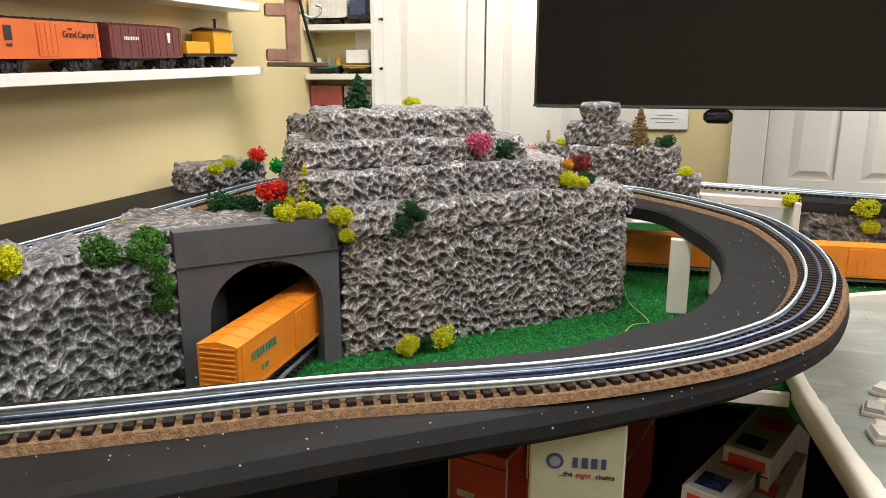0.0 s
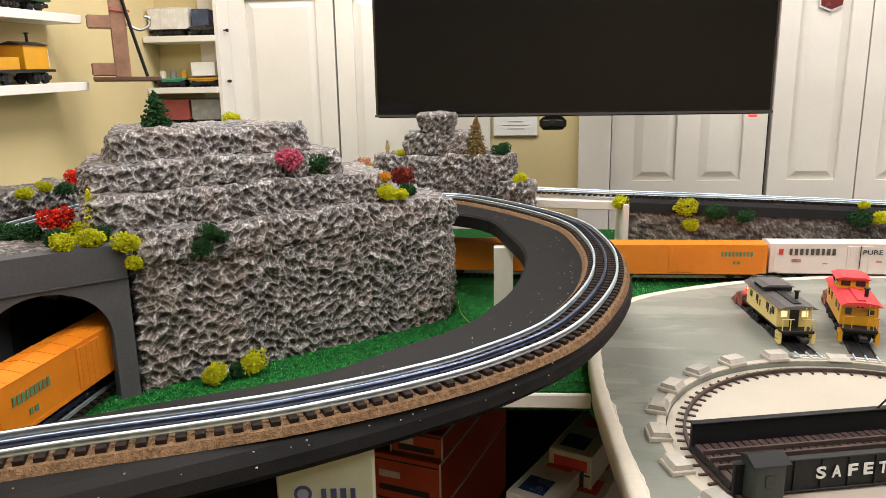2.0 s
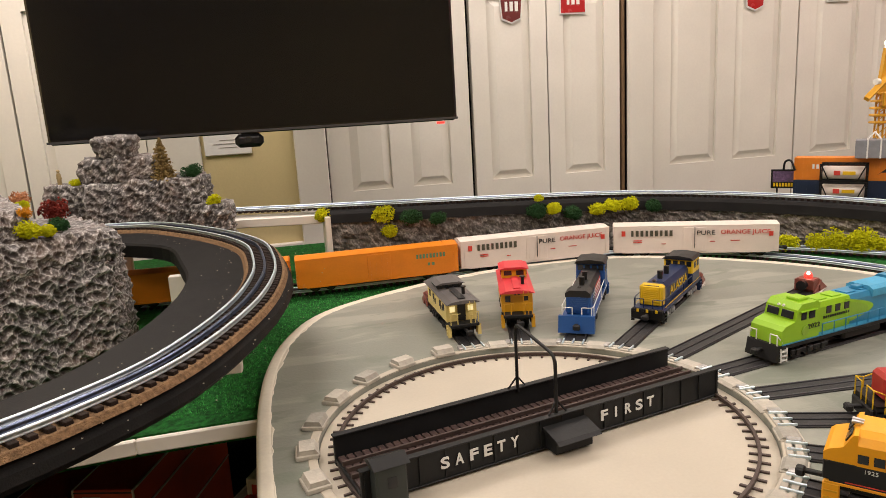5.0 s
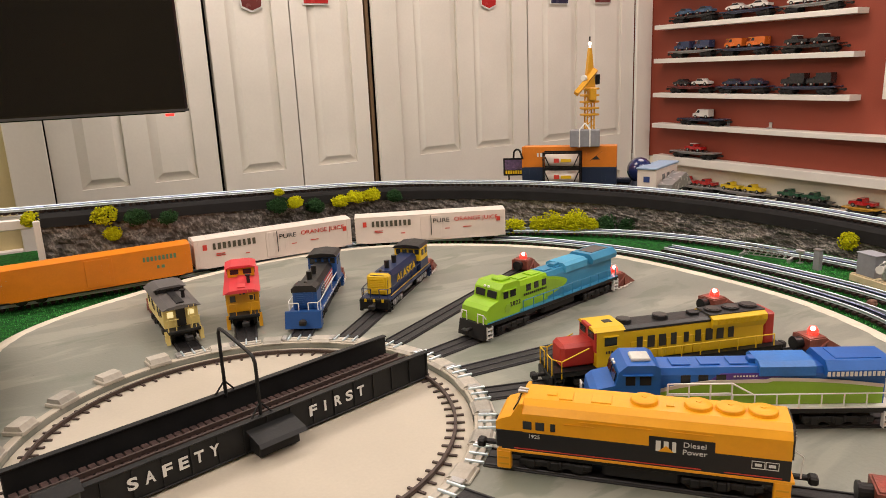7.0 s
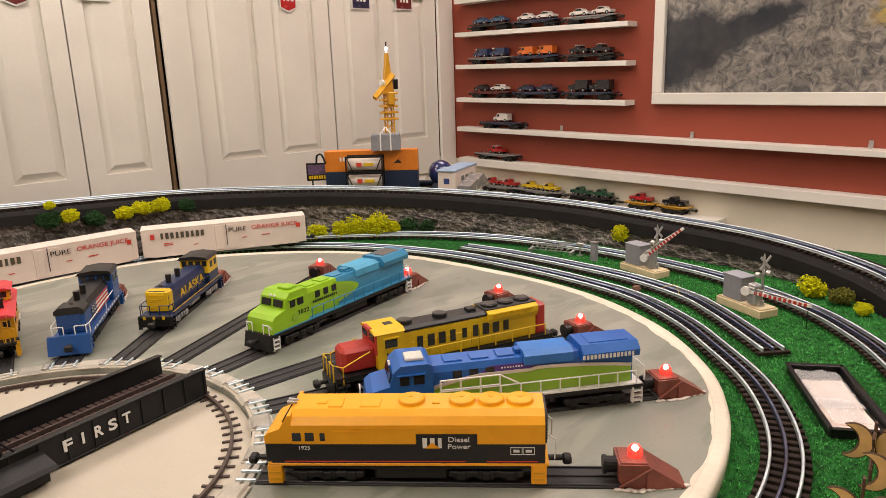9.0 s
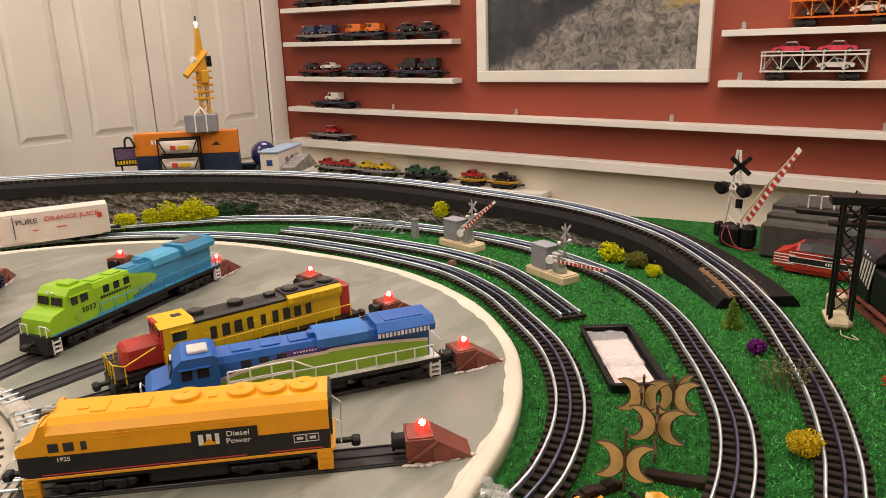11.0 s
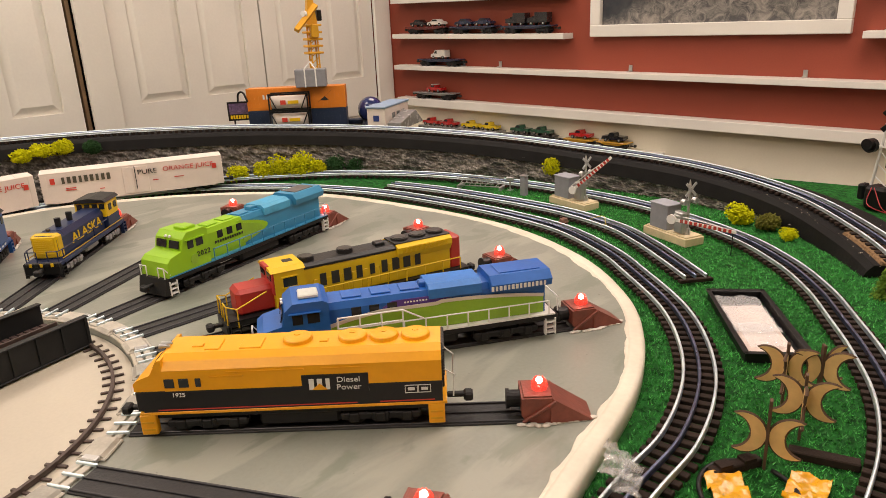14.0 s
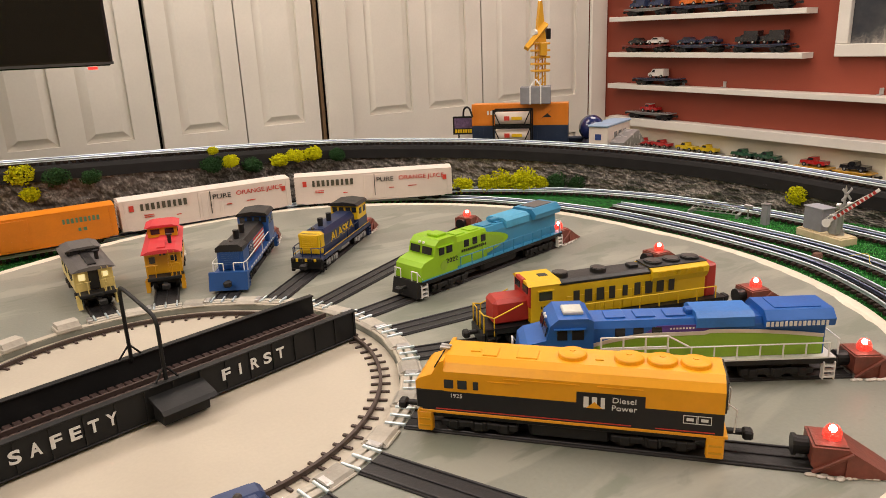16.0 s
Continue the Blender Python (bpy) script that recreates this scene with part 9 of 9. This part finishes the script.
for z in (0.032, 0.155):
    part("arm", G().box(-0.045, 0, z, 0.06, 0.038, 0.034, 0.002), COPPER, st)
    # the arm is solid: a near-black plate paints the opening's shade
    part("arm_mouth", G().box(-0.0755, 0, z, 0.002, 0.03, 0.027), SHADE_BLACK, st, "dark plate painted as the shaded tube opening")
part("hook", G().tube(spline([(0.02, -0.02, 0.15), (0.05, -0.02, 0.135), (0.075, -0.02, 0.145), (0.08, -0.02, 0.165), (0.065, -0.02, 0.17)], 0.005), 0.004, 8), SILVER, st, smooth=True)
part("rod", G().tube([Vector((0.06, -0.025, 0.012)), Vector((0.03, -0.025, 0.14)), Vector((0.005, -0.025, 0.26))], 0.0045, 8), BLACK_PLASTIC, st, "black slanting rod")
part("wire_wrap", G().tube(spline([(-0.02, -0.022, 0.185), (0.02, -0.022, 0.18), (0.03, 0.0, 0.186), (-0.02, -0.022, 0.192)], 0.005), 0.0018, 6), RED_PAINT, st)

# ---- back right corner ----
CONT_ORANGE = material("container_orange", (0.72, 0.22, 0.015), 0.45, var=0.06, scale=30, bump=0.05)
CONT_NAVY = material("container_navy", (0.015, 0.03, 0.07), 0.45, var=0.1, scale=30, bump=0.05)
YARD_Z = 0.048
single("riser_block", G().box(0.05, 0, (YARD_Z - GRASS_Z) / 2, 0.44, 0.17, YARD_Z - GRASS_Z, 0.003), FOAM_BLACK, "black foam pad behind the incline under the containers", "foam pad", pose(1.262, 0.882, GRASS_Z, 0, 0, -47))
cm = pose(1.250, 0.884, YARD_Z + 0.0005, 0, 0, -47) @ Matrix.Scale(0.757, 4)


def container(m, mat, L, H, label):
    ob = thing("shipping_container", label, "container", m, "stacked containers")
    part("body", G().box(0, 0, H / 2, L, 0.06, H, 0.001), mat, ob)
    for x in (-L / 2 + 0.003, L / 2 - 0.003):
        part("corner_post", G().box(x, -0.029, H / 2, 0.007, 0.004, H + 0.001), mat, ob)
    for k in range(24):
        part("corrugation", G().box(-L / 2 + 0.012 + (L - 0.024) * k / 23, -0.0303, H / 2, 0.005, 0.001, H - 0.01), mat, ob)
    return ob


container(cm, CONT_NAVY, 0.375, 0.083, "navy blue model shipping container")
co = container(cm @ pose(0, 0, 0.0835), CONT_ORANGE, 0.375, 0.083, "orange model shipping container on a navy one")
bars("logo_bar", -0.13, -0.06, 0.042, 0.058, 5, LETTER_WHITE, co, pose(0, -0.0312, 0), 0.0008)
part("arrow", G().prism([(0.08, 0.02), (0.14, 0.07), (0.11, 0.045), (0.125, 0.03), (0.09, 0.03)], -0.0318, -0.031, axis=1), LETTER_BLACK, co)
for k, z in enumerate((0.0, 0.0655)):
    tk = thing("tank_container", "white tank in a black container frame", "container", cm @ pose(-0.02, -0.065, z + 0.02), "stacked containers")
    part("tank", G().cyl((-0.066, 0, 0.031), (0.066, 0, 0.031), 0.024, n=24), TRAIN_WHITE, tk, smooth=True)
    for x in (-0.072, 0.072):
        for y in (-0.027, 0.027):
            part("frame_post", G().box(x, y, 0.0325, 0.005, 0.005, 0.065), BLACK_PLASTIC, tk)
    for y in (-0.027, 0.027):
        for zz in (0.003, 0.062):
            part("frame_rail", G().box(0, y, zz, 0.148, 0.005, 0.006), BLACK_PLASTIC, tk)
        for x in (-1, 1):
            part("frame_brace", G().tube([Vector((x * 0.07, y, 0.06)), Vector((x * 0.045, y, 0.004))], 0.0022, 5), BLACK_PLASTIC, tk)
    part("logo_mark", G().box(-0.02, -0.0245, 0.032, 0.02, 0.003, 0.016), PANTONE_RED, tk)
    part("logo_mark", G().box(0.018, -0.0245, 0.032, 0.04, 0.003, 0.012), RR_YELLOW, tk)
single("riser_block", G().box(0, 0, 0.01, 0.16, 0.06, 0.02, 0.002), BLACK_PLASTIC, "low black block under the tank containers", "block", cm @ pose(-0.02, -0.065, 0))
bb = thing("billboard", "small dark billboard with purple and yellow print", "billboard", cm @ pose(-0.215, -0.02, 0, 0, 0, 6))
part("panel", G().box(0, 0, 0.085, 0.105, 0.006, 0.072, 0.001), BLACK_PLASTIC, bb)
part("poster", G().box(0, -0.0036, 0.094, 0.092, 0.001, 0.04), material("purple_print", (0.2, 0.12, 0.25), 0.5, var=0.5, scale=90), bb)
for k in range(9):
    part("print_bar", G().box(-0.04 + k * 0.01, -0.0038, 0.063, 0.007, 0.001, 0.014), RR_YELLOW, bb)
part("leg", G().box(-0.03, 0, 0.025, 0.006, 0.006, 0.05).box(0.03, 0, 0.025, 0.006, 0.006, 0.05), BLACK_PLASTIC, bb)
part("lamp", G().tube(spline([(-0.01, 0, 0.12), (-0.005, -0.005, 0.15), (0.015, -0.02, 0.155), (0.03, -0.03, 0.12)], 0.006), 0.004, 7), BLACK_PLASTIC, bb, smooth=True)
# tower crane with a hanging grey block
CRANE = material("crane_yellow", (0.75, 0.38, 0.02), 0.4, var=0.08)
cr = thing("tower_crane", "yellow toy tower crane with a folded jib and beacon", "crane", cm @ pose(0.078, 0.012, 0.1675, 0, 0, 27))
for dx in (-0.014, 0.014):
    for dy in (-0.014, 0.014):
        part("mast_post", G().box(dx, dy, 0.11, 0.005, 0.005, 0.22), CRANE, cr)
for k in range(9):
    z = 0.01 + k * 0.024
    part("mast_brace", G().tube([Vector((-0.014, -0.014, z)), Vector((0.014, -0.014, z + 0.022))], 0.002, 5).tube([Vector((-0.014, 0.014, z)), Vector((-0.014, -0.014, z + 0.022))], 0.002, 5), CRANE, cr)
for z in (0.12, 0.145, 0.17, 0.195, 0.22):
    part("platform", G().box(0, 0, z, 0.062, 0.056, 0.008, 0.002), CRANE, cr)
part("cab", G().box(0.0, -0.026, 0.20, 0.03, 0.026, 0.05, 0.004), CRANE, cr)
part("tower_head", G().prism([(-0.02, 0.225), (0.02, 0.225), (0.004, 0.375), (-0.004, 0.375)], -0.012, 0.012, axis=1), CRANE, cr)
part("jib", G().tube([Vector((0.02, -0.01, 0.29)), Vector((-0.075, -0.05, 0.205))], 0.013, 4), CRANE, cr)
part("counterweight", G().box(0.035, 0.01, 0.255, 0.018, 0.022, 0.04, 0.003), BLACK_PLASTIC, cr)
part("spotlight", G().cyl((-0.03, -0.03, 0.262), (-0.042, -0.036, 0.262), 0.011, n=12), WHITE_TRIM, cr)
part("beacon", G().cyl((0, 0, 0.375), (0, 0, 0.385), 0.004, n=8).ball((0, 0, 0.392), 0.007, n=10, k=6), material("beacon_glow", (1.0, 0.75, 0.6), 0.3, emit=4.0, var=0.0), cr, "lit white beacon")
part("beacon_tip", G().cyl((0, 0, 0.399), (0, 0, 0.418), 0.003, n=6), BLACK_PLASTIC, cr)
hb = thing("concrete_block", "grey toy concrete block hung in white slings", "block", cm @ pose(0.065, -0.03, 0.1675, 0, 0, 4))
part("block", G().box(0, 0, 0.032, 0.115, 0.075, 0.064, 0.002), GREY_PLASTIC, hb)
for x in (-0.02, 0.02):
    part("sling", G().box(x, 0, 0.0325, 0.005, 0.077, 0.067, 0.0005), WHITE_TRIM, hb)
    part("sling_top", G().tube([Vector((x, -0.03, 0.066)), Vector((0, 0, 0.09)), Vector((x, 0.03, 0.066))], 0.0024, 5), WHITE_TRIM, hb)
# blue globe and pale trailer house
gl = thing("globe_lamp", "glossy dark blue ball on a stand", "ball", cm @ pose(0.275, 0.045, 0))
part("ball", G().ball((0, 0, 0.062), 0.05, n=28, k=18), material("gloss_navy", (0.02, 0.03, 0.12), 0.12, var=0.1, bump=0.0, coat=0.5), gl, smooth=True)
part("stand", G().cyl((0, 0, 0), (0, 0, 0.02), 0.04, 0.03, n=18).box(-0.10, 0.05, 0.012, 0.14, 0.03, 0.02, 0.004), CONT_NAVY, gl)
th = thing("trailer_house", "pale toy trailer with a light blue roof", "toy building", cm @ pose(0.325, -0.03, 0, 0, 0, 70))
part("body", G().box(0.06, 0, 0.04, 0.24, 0.075, 0.08, 0.002), TRAIN_WHITE, th)
part("roof", G().box(0.06, 0, 0.083, 0.25, 0.082, 0.008, 0.002), material("pale_blue_roof", (0.3, 0.42, 0.6), 0.45, var=0.08), th)
part("window", G().box(-0.0605, 0.0, 0.042, 0.001, 0.024, 0.022), material("window_blue", (0.05, 0.08, 0.25), 0.2), th)
for k in range(3):
    part("side_mark", G().box(0.02 + k * 0.05, -0.0378, 0.045, 0.03, 0.001, 0.02), PAINTS["grey"], th)
part("ramp", G().prism([(-0.06, 0.0), (-0.06, 0.025), (0.10, 0.055), (0.18, 0.0)], -0.10, -0.045, axis=1), PAINTS["grey"], th)

# keystone and shield signs on the closet doors
for x, z, c, shp in ((0.550, 0.694, "maroon", 0), (0.780, 0.710, "red", 1), (1.515, 0.708, "red", 0), (1.88, 0.722, "navy", 1), (2.126, 0.728, "maroon", 1)):
    sg = thing("wall_sign", "%s enamel heritage sign on a closet door" % c, "sign", pose(x, YB - 0.0005, z), "door signs")
    o = [(-0.045, 0.06), (0.045, 0.06), (0.036, -0.045), (0.0, -0.06), (-0.036, -0.045)] if shp == 0 else [(-0.05, 0.05), (0.05, 0.05), (0.05, -0.05), (-0.05, -0.05)]
    part("rim", G().prism(o, -0.003, 0.0, axis=1), WHITE_TRIM, sg)
    part("face", G().prism([(a * 0.9, b * 0.9) for a, b in o], -0.0045, -0.003, axis=1), PAINTS[c], sg)
    bars("print_bar", -0.028, 0.028, -0.018, 0.014, 3, WHITE_TRIM, sg, pose(0, -0.005, 0), 0.001)

# ---- under the table ----
BOX_ORANGE = material("box_orange", (0.5, 0.07, 0.02), 0.55, var=0.12, scale=20)
BOX_WHITE = material("box_white", (0.6, 0.54, 0.47), 0.6, var=0.12, scale=20)


def carton(m, sx, sy, sz, mat, label, marks):
    ob = thing("carton", label, "box", m, "boxes under the table")
    part("body", G().box(0, 0, sz / 2, sx, sy, sz, 0.002), mat, ob)
    for s in (-1, 1):
        part("edge_tape", G().box(s * sx / 2, 0, sz - 0.001, 0.003, sy + 0.001, 0.003), CREAM_LINE, ob)
        part("edge_tape", G().box(s * sx / 2, -sy / 2, sz / 2, 0.003, 0.003, sz), CREAM_LINE, ob)
    if mat is BOX_WHITE:
        for k in range(3):
            part("top_print", G().box(-0.005 + 0.008 * (k % 2), -sy * 0.36 + sy * 0.3 * k, sz + 0.0006, sx * 0.6, sy * 0.16, 0.001), PAINTS["dblue"] if k == 0 else PANTONE_RED, ob)
    for k in range(1, 3):
        part("lid_seam", G().box(0, -sy / 2 - 0.0004, sz * (0.06 if k == 1 else 0.9), sx, 0.001, 0.003), LETTER_BLACK, ob)
    for x, z, w, h, c in marks:
        part("label_patch", G().box(x, -sy / 2 - 0.0006, z, w, 0.001, h), c, ob)
    return ob


ZS = -0.567
pl = single("pale_board", G().box(0, 0, -0.10, 0.086, 0.010, 0.20, 0.002), material("pale_green_card", (0.62, 0.66, 0.5), 0.6, var=0.05), "pale green printed card hanging under the deck", "cardboard", pose(-0.620, -0.231, DZ - 0.040, 0, 0, 6))
part("emblem_ring", G().cyl((-0.020, -0.0052, -0.047), (-0.020, -0.0060, -0.047), 0.0078, n=24), material("print_blue", (0.08, 0.1, 0.25), 0.5), pl)
part("emblem_core", G().cyl((-0.020, -0.0060, -0.047), (-0.020, -0.0064, -0.047), 0.005, n=20), material("print_pale_blue", (0.35, 0.4, 0.5), 0.5), pl)
bars("name_bar", -0.006, 0.028, -0.0525, -0.0425, 4, material("print_blue", (0.08, 0.1, 0.25), 0.5), pl, pose(0, -0.0056, 0), 0.0008)
lettering("word", "...the", 0.0066, LETTER_BLACK, pl, pose(-0.010, -0.0056, -0.0595, 90, 0, 0))
lettering("word", "right", 0.0072, PANTONE_RED, pl, pose(0.006, -0.0056, -0.0600, 90, 0, 0))
lettering("word", "choice", 0.0066, LETTER_BLACK, pl, pose(0.0255, -0.0056, -0.0605, 90, 0, 0))
for x, y, z, sx, sy, sz in ((-0.61, 0.665, -0.567, 0.17, 0.40, 0.18), (-0.605, 0.655, -0.386, 0.155, 0.42, 0.10), (-0.586, 0.643, -0.285, 0.11, 0.38, 0.05), (-0.79, 0.565, -0.567, 0.13, 0.30, 0.26)):
    carton(pose(x, y, z, 0, 0, -17), sx, sy, sz, BOX_ORANGE, "orange-red model train carton with cream edges under the table", [(0, sz * 0.3, sx * 0.7, 0.012, LETTER_BLACK), (-sx * 0.2, sz * 0.6, sx * 0.3, 0.014, BOX_WHITE)])
for k, (x, y, sz, tr) in enumerate(((-0.36, 0.385, 0.33, -28), (-0.32, 0.365, 0.30, -24), (-0.29, 0.485, 0.36, -26))):
    carton(pose(x, y, ZS, 0, 0, tr), 0.075, 0.30, sz, BOX_WHITE, "white model car carton with red print under the table", [(0, sz - 0.02, 0.06, 0.02, PANTONE_RED), (0, sz - 0.05, 0.05, 0.045, PAINTS["dblue"]), (0, sz - 0.12, 0.06, 0.05, PANTONE_RED), (0, sz - 0.2, 0.05, 0.05, PANTONE_RED)])
single("cable_loop", G().tube(spline([(0, 0, 0), (0.01, -0.01, 0.12), (0.0, -0.02, 0.22), (-0.015, 0, 0.28)], 0.01), 0.004, 7), WHITE_TRIM, "white cable hanging before the cartons", "cable", pose(-0.56, 0.02, -0.42), smooth=True)
single("yellow_panel", G().box(0, 0, 0.2, 0.03, 0.2, 0.4, 0.003), GOLDF, "yellow carton standing under the board", "box", pose(-0.19, 0.09, -0.567))
